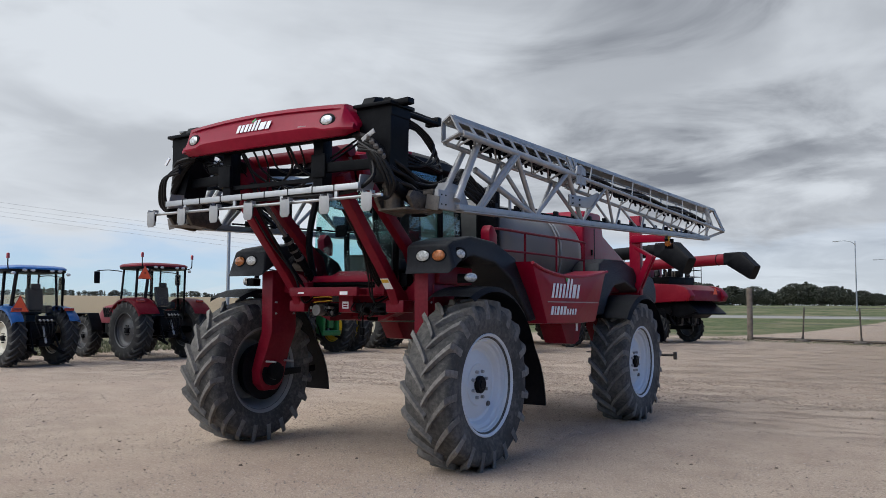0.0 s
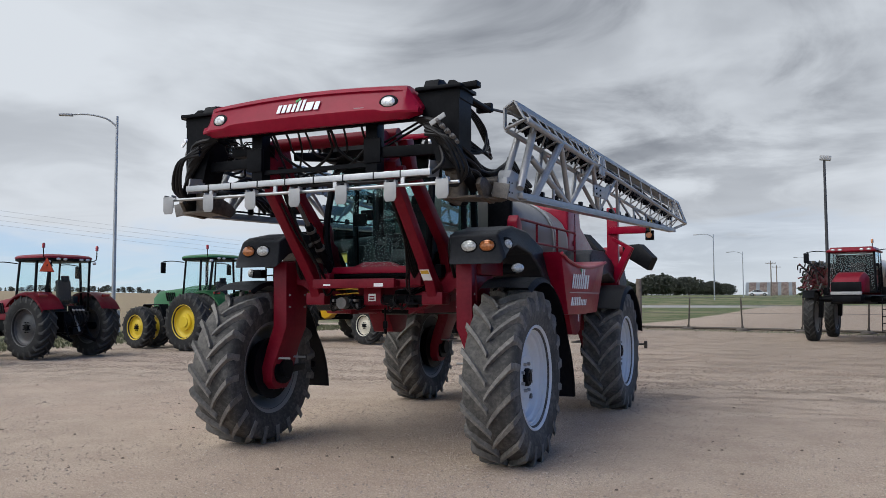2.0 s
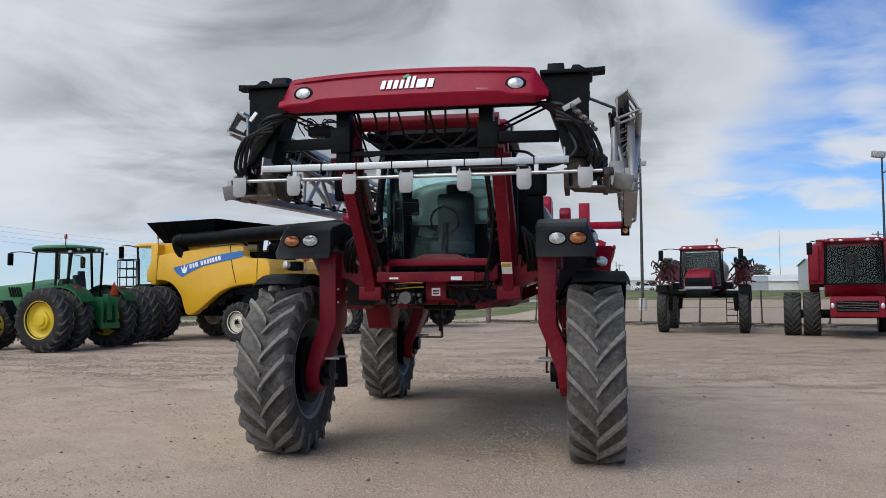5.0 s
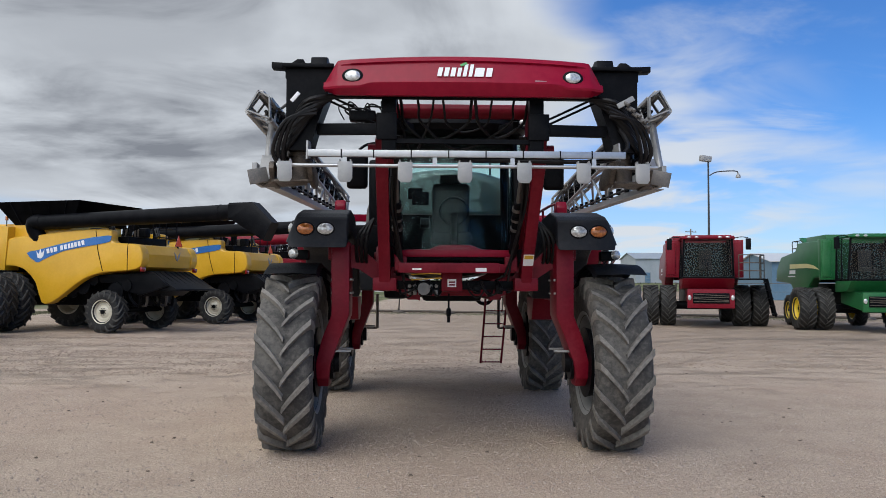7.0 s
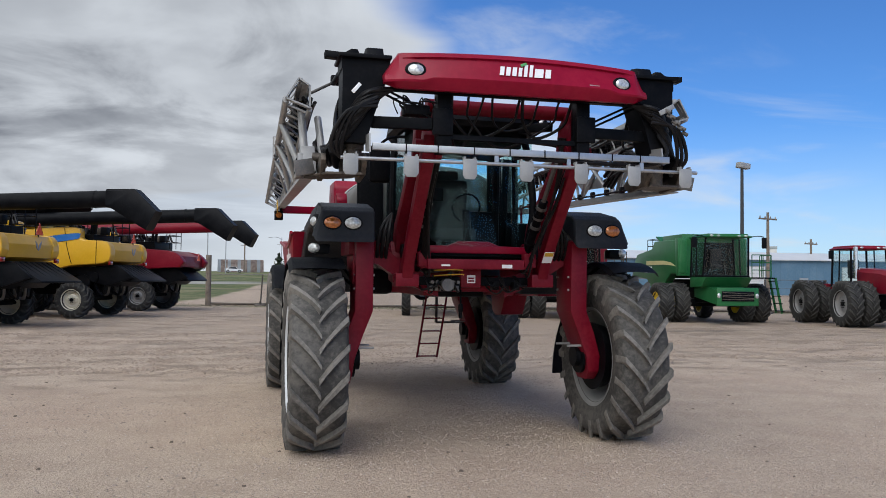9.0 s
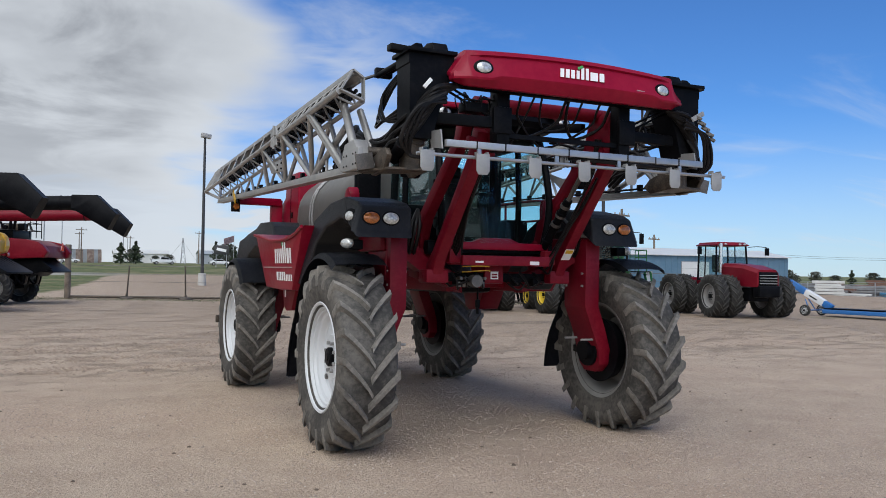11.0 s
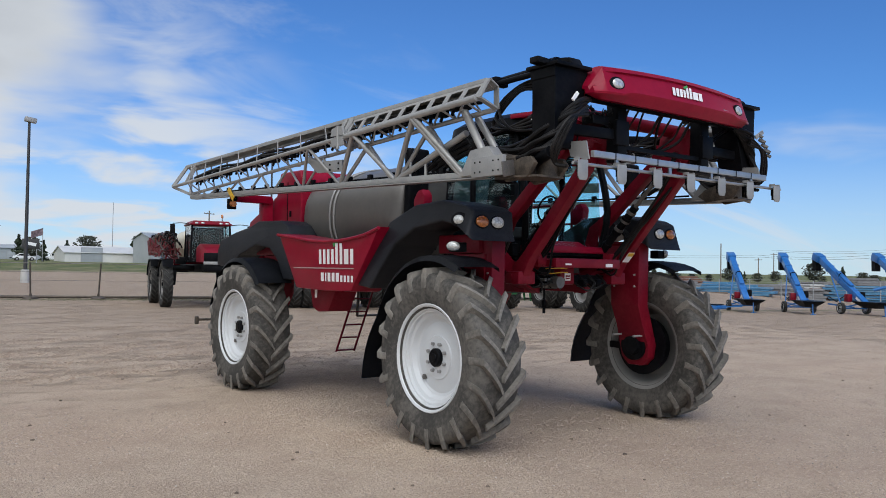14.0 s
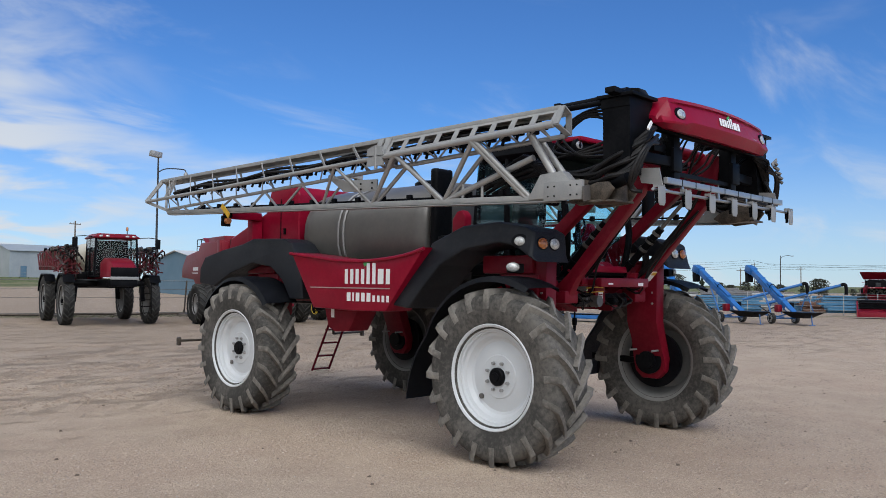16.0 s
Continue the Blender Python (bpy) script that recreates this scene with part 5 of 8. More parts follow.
def truss(sx):
    """A folded boom that runs back from the mast: lower chord, and a tray of three chords above it."""
    x0, splay = (2.25, 0.046) if sx > 0 else (2.12, -0.006)

    def chord(front, tip_end):
        """A straight chord given by its (x, z) at y = -0.95 and at y = 7.8."""
        return lambda y: Vector((sx * (front[0] + (tip_end[0] - front[0]) * (y + 0.95) / 8.75), y, front[1] + (tip_end[1] - front[1]) * (y + 0.95) / 8.75))
    lo = lambda y: Vector((sx * (x0 + splay * (y + 0.9) - 0.14), y, 2.925 + 0.033 * (y + 0.45)))
    if sx > 0:
        ou, to, it, inn = chord((2.209, 3.689), (2.665, 3.353)), chord((2.077, 3.879), (2.557, 3.740)), chord((1.99, 3.82), (2.44, 3.67)), chord((1.99, 3.605), (2.42, 3.20))
    else:
        ou, to, it, inn = chord((2.200, 3.640), (2.135, 3.395)), chord((2.060, 3.835), (1.960, 3.755)), chord((1.970, 3.775), (1.87, 3.69)), chord((1.965, 3.555), (1.90, 3.245))
    boom = part("boom", bar(B(), lo(-0.85), lo(7.6), 0.075, 0.065, bev=0.01), ALU, sprayer, "bare aluminium folding spray boom truss")
    part("lower_flange", bar(B(), lo(-0.8) + Vector((0, 0, -0.045)), lo(7.5) + Vector((0, 0, -0.045)), 0.13, 0.012), ALU, boom)
    for a, b, r in ((ou(-0.9), ou(1.72), 0.034), (ou(1.9), ou(8.02), 0.028), (inn(-0.9), inn(1.72), 0.027), (inn(1.9), inn(7.75), 0.025)):
        part("chord", tube(B(), a, b, r, 12), ALU, boom)
    part("chord", bar(B(), to(-0.9), to(7.8), 0.04, 0.055, bev=0.006), ALU, boom)
    part("chord", bar(B(), it(-0.9), it(7.8), 0.03, 0.04, bev=0.006), ALU, boom)
    # thin top sheet between the two upper chords
    for y0, y1 in ((-0.88, 1.74), (1.88, 7.78)):
        n_up = (to(0) - it(0)).cross(Vector((0, 1, 0))).normalized()
        part("top_sheet", bar(B(), to(y0).lerp(it(y0), 0.5), to(y1).lerp(it(y1), 0.5), (to(0) - it(0)).length + 0.02, 0.008, n_up), ALU, boom)
    segs = []
    ys = [-0.45, 0.85, 2.15, 3.2, 4.2, 5.1, 6.0, 6.8, 7.5]
    for a, b in zip(ys, ys[1:]):
        r = 0.031 if a < 2 else 0.021
        mid = (a + b) / 2
        if a < 2.5:
            segs += [(lo(a), ou(mid), r), (ou(mid), lo(b), r)]
        segs += [(lo(a + 0.06), inn(mid), r * 0.85), (inn(mid), lo(b - 0.06), r * 0.85)]
    segs += [((sx * (x0 - 0.12), -0.88, 2.98), (sx * (x0 - 0.10), -0.46, ou(-0.46).z), 0.042), ((sx * (x0 - 0.30), -0.92, 2.98), (sx * (x0 - 0.27), -0.50, inn(-0.5).z), 0.038), (lo(-0.40), ou(0.25), 0.036), (lo(0.85), (sx * (x0 - 0.12), -0.50, 3.36), 0.036)]
    tubes("brace", ALU, boom, segs, 10)
    # inner section: a side web with long holes; outer section: slanting flats
    side_up = (to(0) - ou(0)).normalized()
    k, y = 0, -0.88
    while y < 1.70:
        out_n = side_up.cross(Vector((0, 1, 0)))
        part("web_strip", bar(B(), ou(y).lerp(to(y), 0.1), to(y), 0.075, 0.008, out_n), ALU, boom)
        y += 0.285
    for f in (0.16, 0.86):
        part("web_rail", bar(B(), ou(-0.88).lerp(to(-0.88), f), ou(1.72).lerp(to(1.72), f), 0.008, 0.055, side_up), ALU, boom)
    flats, struts = [], []
    y = 2.15
    while y < 7.5:
        flats += [(ou(y), to(y + 0.34), 0.012, 0.05), (inn(y + 0.1), it(y + 0.36), 0.012, 0.04)]
        struts += [(ou(y), inn(y + 0.05), 0.012), (ou(y + 0.05), inn(y + 0.42), 0.010)]
        y += 0.72
    y = -0.7
    while y < 1.7:
        struts += [(ou(y), inn(y), 0.013), (ou(y), inn(y + 0.42), 0.012), (inn(y), it(y + 0.2), 0.012)]
        y += 0.42
    bars("tray_strip", ALU, boom, flats)
    tubes("tray_strut", ALU, boom, struts, 6)
    # end ring, the hinge half way, the closed tip
    for y_r, w_r in ((-0.93, 0.07), (1.74, 0.09), (1.88, 0.09)):
        ring = [ou(y_r), to(y_r) + Vector((sx * 0.02, 0, 0.01)), it(y_r), inn(y_r)]
        bars("end_ring" if y_r < 0 else "hinge_ring", GREYPLATE, boom, [(p, q, w_r, 0.016) for p, q in zip(ring, ring[1:] + ring[:1])])
    for dz in (0.07, -0.06):
        p = ou(1.81) + Vector((sx * 0.02, 0, dz))
        part("hinge_ear", prism(B(), [(1.66, p.z - 0.05), (1.70, p.z + 0.06), (1.82, p.z + 0.08), (1.96, p.z + 0.05), (1.98, p.z - 0.04)], "x", p.x, p.x + sx * 0.02), GREYPLATE, boom)
    part("hinge_pin", tube(B(), ou(1.81) + Vector((sx * 0.03, 0, -0.14)), ou(1.81) + Vector((sx * 0.03, 0, 0.15)), 0.022, 10), GREYPLATE, boom)
    hy = 1.55 if sx > 0 else 1.97
    hc = part("hinge_cover", prism(B(), [(hy, 3.17), (hy, 3.32), (hy + 0.62, 3.35), (hy + 0.98, 3.46), (hy + 1.0, 3.42), (hy + 0.66, 3.20)], "x", lo(2.3).x + sx * 0.06, lo(2.3).x + sx * 0.09, 0.006), GREYPLATE, boom)
    for k in range(4):
        part("bolt", tube(B(), (lo(2.3).x + sx * 0.085, hy + 0.08 + 0.22 * (k // 2), 3.21 + 0.07 * (k % 2)), (lo(2.3).x + sx * 0.105, hy + 0.08 + 0.22 * (k // 2), 3.21 + 0.07 * (k % 2)), 0.012, 6), BLACK, hc)
    tip = ou(8.03)
    bars("tip_strut", ALU, boom, [(to(7.78), tip, 0.03, 0.06), (inn(7.75), tip, 0.03, 0.05), (to(7.78), it(7.78), 0.05, 0.02), (it(7.78), inn(7.75), 0.03, 0.05), (lo(7.6), inn(7.75), 0.04, 0.02), (to(7.3), ou(7.3), 0.012, 0.08)])
    # box plate at the inner end and the worn knuckle
    px = sx * 2.07
    part("inner_leg_shoe", prism(B(), [(-1.16, 2.90), (-0.45, 2.90), (-0.62, 3.16), (-0.90, 3.18)], "x", px - sx * 0.16, px - sx * 0.02, 0.01), ALU, boom)
    plate = part("inner_plate", box(B(), (px, -0.94, 2.965), (0.05, 0.48, 0.20), bev=0.008), GREYPLATE, boom)
    for dy in (-0.18, -0.10, 0.10, 0.18):
        for dz in (-0.05, 0.05):
            part("bolt", tube(B(), (px + sx * 0.024, -0.94 + dy, 2.965 + dz), (px + sx * 0.032, -0.94 + dy, 2.965 + dz), 0.009, 6), BLACK, plate)
    part("front_flag", box(B(), (sx * 2.03, -1.19, 2.93), (0.19, 0.016, 0.15), (0, sx * 12, sx * -12), 0.004), DARKPLATE, boom)
    for xa, sh in ((1.46, 0.0), (1.84, 0.05)):
        part("knuckle_plate", prism(B(), [(-1.46 + sh, 2.98), (-1.40 + sh, 3.05), (-1.22, 3.05), (-0.98, 2.98), (-0.88, 2.90), (-1.0, 2.82), (-1.36 + sh, 2.85)], "x", sx * xa, sx * (xa + 0.05), 0.01), RUSTY, boom)
    part("knuckle_floor", prism(B(), [(sx * 1.50, -1.42), (sx * 1.84, -1.40), (sx * 2.02, -0.98), (sx * 1.92, -0.86), (sx * 1.56, -1.08)], "z", 2.85, 2.87), RUSTY, boom)
    part("knuckle_ram", tube(B(), (sx * 1.70, -1.10, 2.99), (sx * 1.78, -1.52, 3.08), 0.06, 12), BLACK, boom)
    part("knuckle_pin", tube(B(), (sx * 1.60, -1.28, 2.86), (sx * 1.60, -1.28, 3.16), 0.11, 18), RUSTY, boom)
    part("knuckle_cap", tube(B(), (sx * 1.60, -1.28, 3.10), (sx * 1.60, -1.28, 3.16), 0.13, 18), RUSTY, boom)
    part("knuckle_lug", tube(B(), (sx * 1.70, -1.06, 3.04), (sx * 1.94, -1.02, 3.05), 0.05, 12), RUSTY, boom)
    part("fold_ram", tube(B(), (sx * 1.55, -1.22, 3.98), (sx * 1.60, -0.62, 3.95), 0.042, 12), BLACK, boom)
    part("fold_ram", tube(B(), (sx * 1.66, -1.30, 3.92), (sx * 1.70, -0.60, 3.90), 0.030, 12), BLACK, boom)
    part("ram_end", box(B(), (sx * 1.64, -0.60, 3.93), (0.18, 0.08, 0.10), bev=0.015), BLACK, boom)
    part("ram_rod", tube(B(), (sx * 1.66, -0.60, 3.93), to(0.0), 0.016, 10), DARKPLATE, boom)
    y, k = -0.5, 0
    while y < 7.4:
        p = inn(y).lerp(to(y), 0.5) + Vector((0, 0, -0.03 + 0.02 * math.sin(k * 2.1)))
        nb = box(B(), p, (0.10, 0.10, 0.10), (0, 0, 20 * math.sin(y * 5)), bev=0.015)
        tube(nb, p, p + Vector((sx * 0.02, 0.02, -0.10)), 0.018, 6)
        part("nozzle_body", nb, BLACK, boom)
        y += 0.20
        k += 1
    for off, zz in ((0.06, 0.10), (-0.03, 0.07), (0.0, 0.14), (-0.08, 0.12), (-0.12, 0.08), (0.02, 0.05)):
        part("spray_line", sweep(B(), [inn(y).lerp(to(y), 0.5) + Vector((sx * off, 0, zz - 0.08 + 0.025 * math.sin(y * 3.3 + off * 90))) for y in np.linspace(-0.6, 7.3, 24)], 0.021, 6, 2), HOSE, boom)
    part("lower_spray_line", sweep(B(), [lo(y) + Vector((-sx * 0.06, 0, 0.055)) for y in np.linspace(-0.3, 6.8, 10)], 0.014, 6, 2), BLACK, boom)
    for k in range(14):
        part("nozzle_body", box(B(), lo(0.0 + 0.5 * k) + Vector((-sx * 0.05, 0, 0.07)), (0.05, 0.08, 0.08), bev=0.012), BLACK, boom)
    for y in (0.25, 0.55):
        part("upright_pin", tube(B(), lo(y) + Vector((0, 0, 0.03)), lo(y) + Vector((0, 0, 0.20)), 0.018, 8), ALU, boom)
    return boom


for sx in (-1, 1):
    boom = truss(sx)
    # hoses that loop from the mast to the boom
    for k in range(9):
        j = k * 0.04
        zf = 3.62 - 0.05 * k
        pts = [(1.24 + 0.02 * k, -1.52, 3.66 - 0.01 * k), (1.52 + 0.02 * k, -1.60 + 0.01 * k, 3.58 - 0.05 * k), (1.70 + 0.015 * k, -1.30, 3.30 - 0.035 * k + 0.04 * (k % 3)), (1.76 + 0.02 * (k % 4), -0.92, 3.16 - 0.02 * k + 0.05 * (k % 2)), (1.84 + 0.02 * (k % 3), -0.55, 3.20 + 0.03 * (k % 4)), (1.80, -0.20, 3.18 + 0.06 * (k % 5)), (1.84, 0.2 + 0.1 * (k % 3), 3.02 + 0.02 * k)]
        part("hose", sweep(B(), mir(sx, pts), 0.022 if k % 2 else 0.027, 8, 5), HOSE, sprayer)
    for k in range(4):
        pts = [(1.50, -1.18, 3.92 - 0.06 * k), (1.58, -0.85, 3.86 - 0.02 * k), (1.66, -0.62 + 0.05 * k, 3.66 - 0.08 * k), (1.70, -0.85 + 0.03 * k, 3.40), (1.62, -1.15, 3.36 + 0.05 * k)]
        part("hose", sweep(B(), mir(sx, pts), 0.016, 7, 5), HOSE, sprayer)
    for k in range(3):
        pts = [(1.40, -1.64, 3.55 - 0.04 * k), (1.62 + 0.03 * k, -1.66, 3.40), (1.72 + 0.05 * k, -1.58, 3.12), (1.70, -1.50, 2.98), (1.64, -1.60, 2.95)]
        part("hose", sweep(B(), mir(sx, pts), 0.02, 7, 5), HOSE, sprayer)
    if sx > 0:
        for k in range(8):
            a, b = k % 2, k // 2
            p = Vector((1.54 + 0.055 * b + 0.03 * a, -1.66 + 0.01 * a, 3.60 - 0.055 * b - 0.05 * a))
            part("coupling", tube(B(), p, p + Vector((0.035, -0.04, -0.035)), 0.020, 8), DARKPLATE, sprayer, "steel hydraulic coupling")
        part("coupling_plate", box(B(), (1.55, -1.67, 3.60), (0.18, 0.015, 0.05), (0, -28, 0), 0.004), GREYPLATE, sprayer)
    else:
        part("hose_clip", box(B(), (-1.60, -1.66, 3.62), (0.035, 0.02, 0.11), (0, 40, 0), 0.004), WHITE, sprayer)
    # loose pipes by the cab
    for k in range(3):
        pts = [(0.95 + 0.06 * k, 0.3, 2.0), (1.02 + 0.05 * k, 0.0, 2.12), (1.0 + 0.05 * k, -0.1, 2.4), (0.94, 0.1, 2.6)]
        part("hose", sweep(B(), mir(sx, pts), 0.022, 7, 5), HOSE, sprayer)

# ---- parked machines: each is built with its front towards -y, then set in place ----
def heading(x, y, hx, hy):
    return pose(x, y, 0, 0, 0, math.degrees(math.atan2(hx, -hy)))


def cab_box(parent, x, y0, y1, z0, z1, roof_mat, frame_mat=None, lean=0.1, roof_h=0.16, over=0.10):
    """A glazed cab: posts, four panes, roof with lamps, seat and wheel inside."""
    fm = frame_mat or BLACK
    corners = [(sx, y) for sx in (-1, 1) for y in (y0, y1)]
    cab = part("cab", box(B(), (0, (y0 + y1) / 2, z0 + 0.04), (2 * x, y1 - y0, 0.08), bev=0.02), fm, parent)
    for sx, y in corners:
        ly = y - lean if y == y0 else y
        part("cab_post", tube(B(), (sx * x, ly, z0), (sx * (x - 0.06), y, z1), 0.045, 8), fm, cab)
    for sx in (-1, 1):
        bm = prism(B(), [(y0 - lean, z0 + 0.05), (y1, z0 + 0.05), (y1, z1), (y0, z1)], "x", sx * (x - 0.03), sx * (x - 0.024))
        part("side_window", bm, CAB_GLASS, cab).visible_shadow = False
        part("door_post", tube(B(), (sx * x, (y0 + y1) / 2 + 0.15, z0), (sx * (x - 0.05), (y0 + y1) / 2 + 0.15, z1), 0.03, 8), fm, cab)
    for y, ly, nm in ((y0, y0 - lean, "windscreen"), (y1, y1, "rear_window")):
        bm = B()
        v = [bm.verts.new(p) for p in ((-x + 0.04, ly, z0 + 0.06), (x - 0.04, ly, z0 + 0.06), (x - 0.08, y, z1), (-x + 0.08, y, z1))]
        bm.faces.new(v)
        bmesh.ops.solidify(bm, geom=bm.faces[:], thickness=0.006)
        part(nm, bm, CAB_GLASS, cab).visible_shadow = False
    bm = box(B(), (0, (y0 + y1) / 2, z1 + roof_h / 2), (2 * x + over, y1 - y0 + 2 * over + 0.1, roof_h), bev=min(0.06, roof_h * 0.4), seg=3)
    for v in bm.verts:
        if v.co.z > z1 + roof_h * 0.5:
            v.co.x *= 0.86
            v.co.y = (y0 + y1) / 2 + (v.co.y - (y0 + y1) / 2) * 0.90
    roof = part("cab_roof", bm, roof_mat, cab)
    for k in (-0.75, -0.45, 0.45, 0.75):
        part("roof_lamp", oval_lens(B(), (k * x, y0 - over - 0.06, z1 + roof_h * 0.45), 0.075, 0.045, 0.02, 14), CLEAR, roof)
        part("roof_lamp", oval_lens(B(), (k * x, y1 + over + 0.06, z1 + roof_h * 0.45), 0.075, 0.045, 0.02, 14, (0, 1, 0)), CLEAR, roof)
    bm = box(B(), (0, y1 - 0.55, z0 + 0.45), (0.5, 0.5, 0.16), bev=0.05)
    box(bm, (0, y1 - 0.30, z0 + 0.85), (0.48, 0.14, 0.7), bev=0.05)
    part("driver_seat", bm, SEAT, cab)
    bm = tube(B(), (0, y0 + 0.25, z0), (0, y0 + 0.38, z0 + 0.62), 0.04, 8)
    sweep(bm, [(0.19 * math.cos(t), y0 + 0.38 - 0.06 * math.sin(t), z0 + 0.66 + 0.14 * math.sin(t)) for t in (2 * math.pi * k / 12 for k in range(13))], 0.014, 6, 1, False)
    part("steering_wheel", bm, BLACK, cab)
    return cab


def tractor_cab(parent, x, y0, y1, z0, z1, roof_mat):
    """A rounded tractor cab: slim raked posts, glass all round, a crowned roof that juts out."""
    cab = part("cab", box(B(), (0, (y0 + y1) / 2, z0 + 0.06), (2 * x - 0.1, y1 - y0, 0.12), bev=0.04), BLACK, parent)
    yc, half = (y0 + y1) / 2, (y1 - y0) / 2
    foot = ((x - 0.10, y0 - 0.10), (x, yc + 0.25), (x - 0.06, y1 - 0.16))
    head = ((x - 0.14, y0 + 0.06), (x - 0.08, yc + 0.22), (x - 0.16, y1 + 0.02))
    for sx in (-1, 1):
        for (fx, fy), (hx, hy), w in zip(foot, head, (0.05, 0.06, 0.07)):
            part("cab_post", bar(B(), (sx * fx, fy, z0), (sx * hx, hy, z1), w, w * 1.3, bev=0.012), BLACK, cab)
        for i in (0, 1):
            bm = B()
            q = [(sx * (foot[i][0] - 0.01), foot[i][1], z0 + 0.1), (sx * (foot[i + 1][0] - 0.01), foot[i + 1][1], z0 + 0.1), (sx * (head[i + 1][0] - 0.01), head[i + 1][1], z1), (sx * (head[i][0] - 0.01), head[i][1], z1)]
            bm.faces.new([bm.verts.new(p) for p in q])
            bmesh.ops.solidify(bm, geom=bm.faces[:], thickness=0.006)
            part("side_window", bm, CAB_GLASS, cab).visible_shadow = False
    for i, nm in ((0, "windscreen"), (2, "rear_window")):
        bm = B()
        q = [(-foot[i][0], foot[i][1], z0 + 0.1), (foot[i][0], foot[i][1], z0 + 0.1), (head[i][0], head[i][1], z1), (-head[i][0], head[i][1], z1)]
        bm.faces.new([bm.verts.new(p) for p in q])
        bmesh.ops.solidify(bm, geom=bm.faces[:], thickness=0.006)
        part(nm, bm, CAB_GLASS, cab).visible_shadow = False

    def ring(g, z):
        return [(math.copysign(abs(math.cos(t)) ** 0.45, math.cos(t)) * (x + 0.08) * g, yc - 0.04 + math.copysign(abs(math.sin(t)) ** 0.45, math.sin(t)) * (half + 0.20) * g, z) for t in (2 * math.pi * (k + 0.5) / 32 for k in range(32))]
    rim = part("roof_rim", loft(B(), [ring(0.90, z1 - 0.03), ring(0.98, z1), ring(0.985, z1 + 0.06), ring(0.9, z1 + 0.07)]), BLACK, cab)
    roof = part("cab_roof", loft(B(), [ring(0.95, z1 + 0.055), ring(1.0, z1 + 0.075), ring(0.995, z1 + 0.12), ring(0.93, z1 + 0.17), ring(0.70, z1 + 0.205), ring(0.3, z1 + 0.215)]), roof_mat, cab)
    for k in (-0.62, -0.34, 0.34, 0.62):
        part("roof_lamp", oval_lens(B(), (k * x, y1 + 0.155, z1 + 0.035), 0.075, 0.045, 0.02, 14, (0, 1, 0)), CLEAR, rim)
        part("roof_lamp", oval_lens(B(), (k * x, y0 - 0.245, z1 + 0.035), 0.075, 0.045, 0.02, 14), CLEAR, rim)
    for sx in (-1, 1):
        part("work_lamp", oval_lens(B(), (sx * (x - 0.02), y1 + 0.10, z1 - 0.06), 0.07, 0.05, 0.04, 14, (0.4 * sx, 1, 0)), CLEAR, roof)
    bm = box(B(), (0, yc + 0.22, z0 + 0.42), (0.52, 0.5, 0.16), bev=0.05)
    box(bm, (0, yc + 0.48, z0 + 0.80), (0.50, 0.16, 0.70), (8, 0, 0), bev=0.06, seg=3)
    box(bm, (0, yc + 0.54, z0 + 1.20), (0.28, 0.10, 0.18), bev=0.04)
    box(bm, (0, yc + 0.22, z0 + 0.22), (0.4, 0.4, 0.24), bev=0.03)
    part("driver_seat", bm, SEAT, cab)
    bm = tube(B(), (0, y0 + 0.22, z0), (0, y0 + 0.40, z0 + 0.68), 0.06, 8)
    sweep(bm, [(0.20 * math.cos(t), y0 + 0.40 - 0.08 * math.sin(t), z0 + 0.74 + 0.16 * math.sin(t)) for t in (2 * math.pi * k / 12 for k in range(13))], 0.016, 6, 1, False)
    part("steering_wheel", bm, BLACK, cab)
    part("monitor", box(B(), (-0.48, yc - 0.1, z0 + 1.0), (0.06, 0.28, 0.22), bev=0.02), BLACK, cab)
    part("side_console", box(B(), (-0.50, yc + 0.15, z0 + 0.5), (0.20, 0.6, 0.25), bev=0.05), SEAT, cab)
    return cab


def beacon(parent, at, mat=None):
    s = part("beacon_stem", tube(B(), at, (at[0], at[1], at[2] + 0.22), 0.018, 8), BLACK, parent)
    part("beacon", lathe(B(), [(0.0, 0.05), (0.13, 0.05), (0.16, 0.03), (0.165, 0)], 14, (at[0], at[1], at[2] + 0.2), "z"), mat or AMBER, s)


def mirror_arm(parent, sx, base, reach, drop=0.35):
    a = part("mirror_arm", sweep(B(), [base, (base[0] + sx * reach * 0.5, base[1] - 0.12, base[2] + 0.04), (base[0] + sx * reach, base[1] - 0.16, base[2])], 0.018, 6, 3), BLACK, parent)
    part("mirror", box(B(), (base[0] + sx * reach, base[1] - 0.16, base[2] - drop / 2 - 0.02), (0.20, 0.08, drop), bev=0.03), BLACK, a)


def triangle_sign(parent, x, y, z, s=0.2):
    bm = prism(B(), [(x - s, z - s * 0.8), (x + s, z - s * 0.8), (x, z + s)], "y", y, y + 0.012)
    t = part("slow_triangle", bm, ORANGE_TRI, parent, "orange slow vehicle triangle")
    part("triangle_rim", sweep(B(), [(x - s, y + 0.006, z - s * 0.8), (x + s, y + 0.006, z - s * 0.8), (x, y + 0.006, z + s), (x - s, y + 0.006, z - s * 0.8)], 0.014, 6, 1, False), REDLENS, t)


def rails(parent, pts, h, mat, r=0.02, mids=1):
    for p in pts:
        part("rail_post", tube(B(), p, (p[0], p[1], p[2] + h), r, 7), mat, parent)
    for k in range(mids + 1):
        part("rail", sweep(B(), [(p[0], p[1], p[2] + h * (k + 1) / (mids + 1)) for p in pts], r, 7, 1, False), mat, parent)


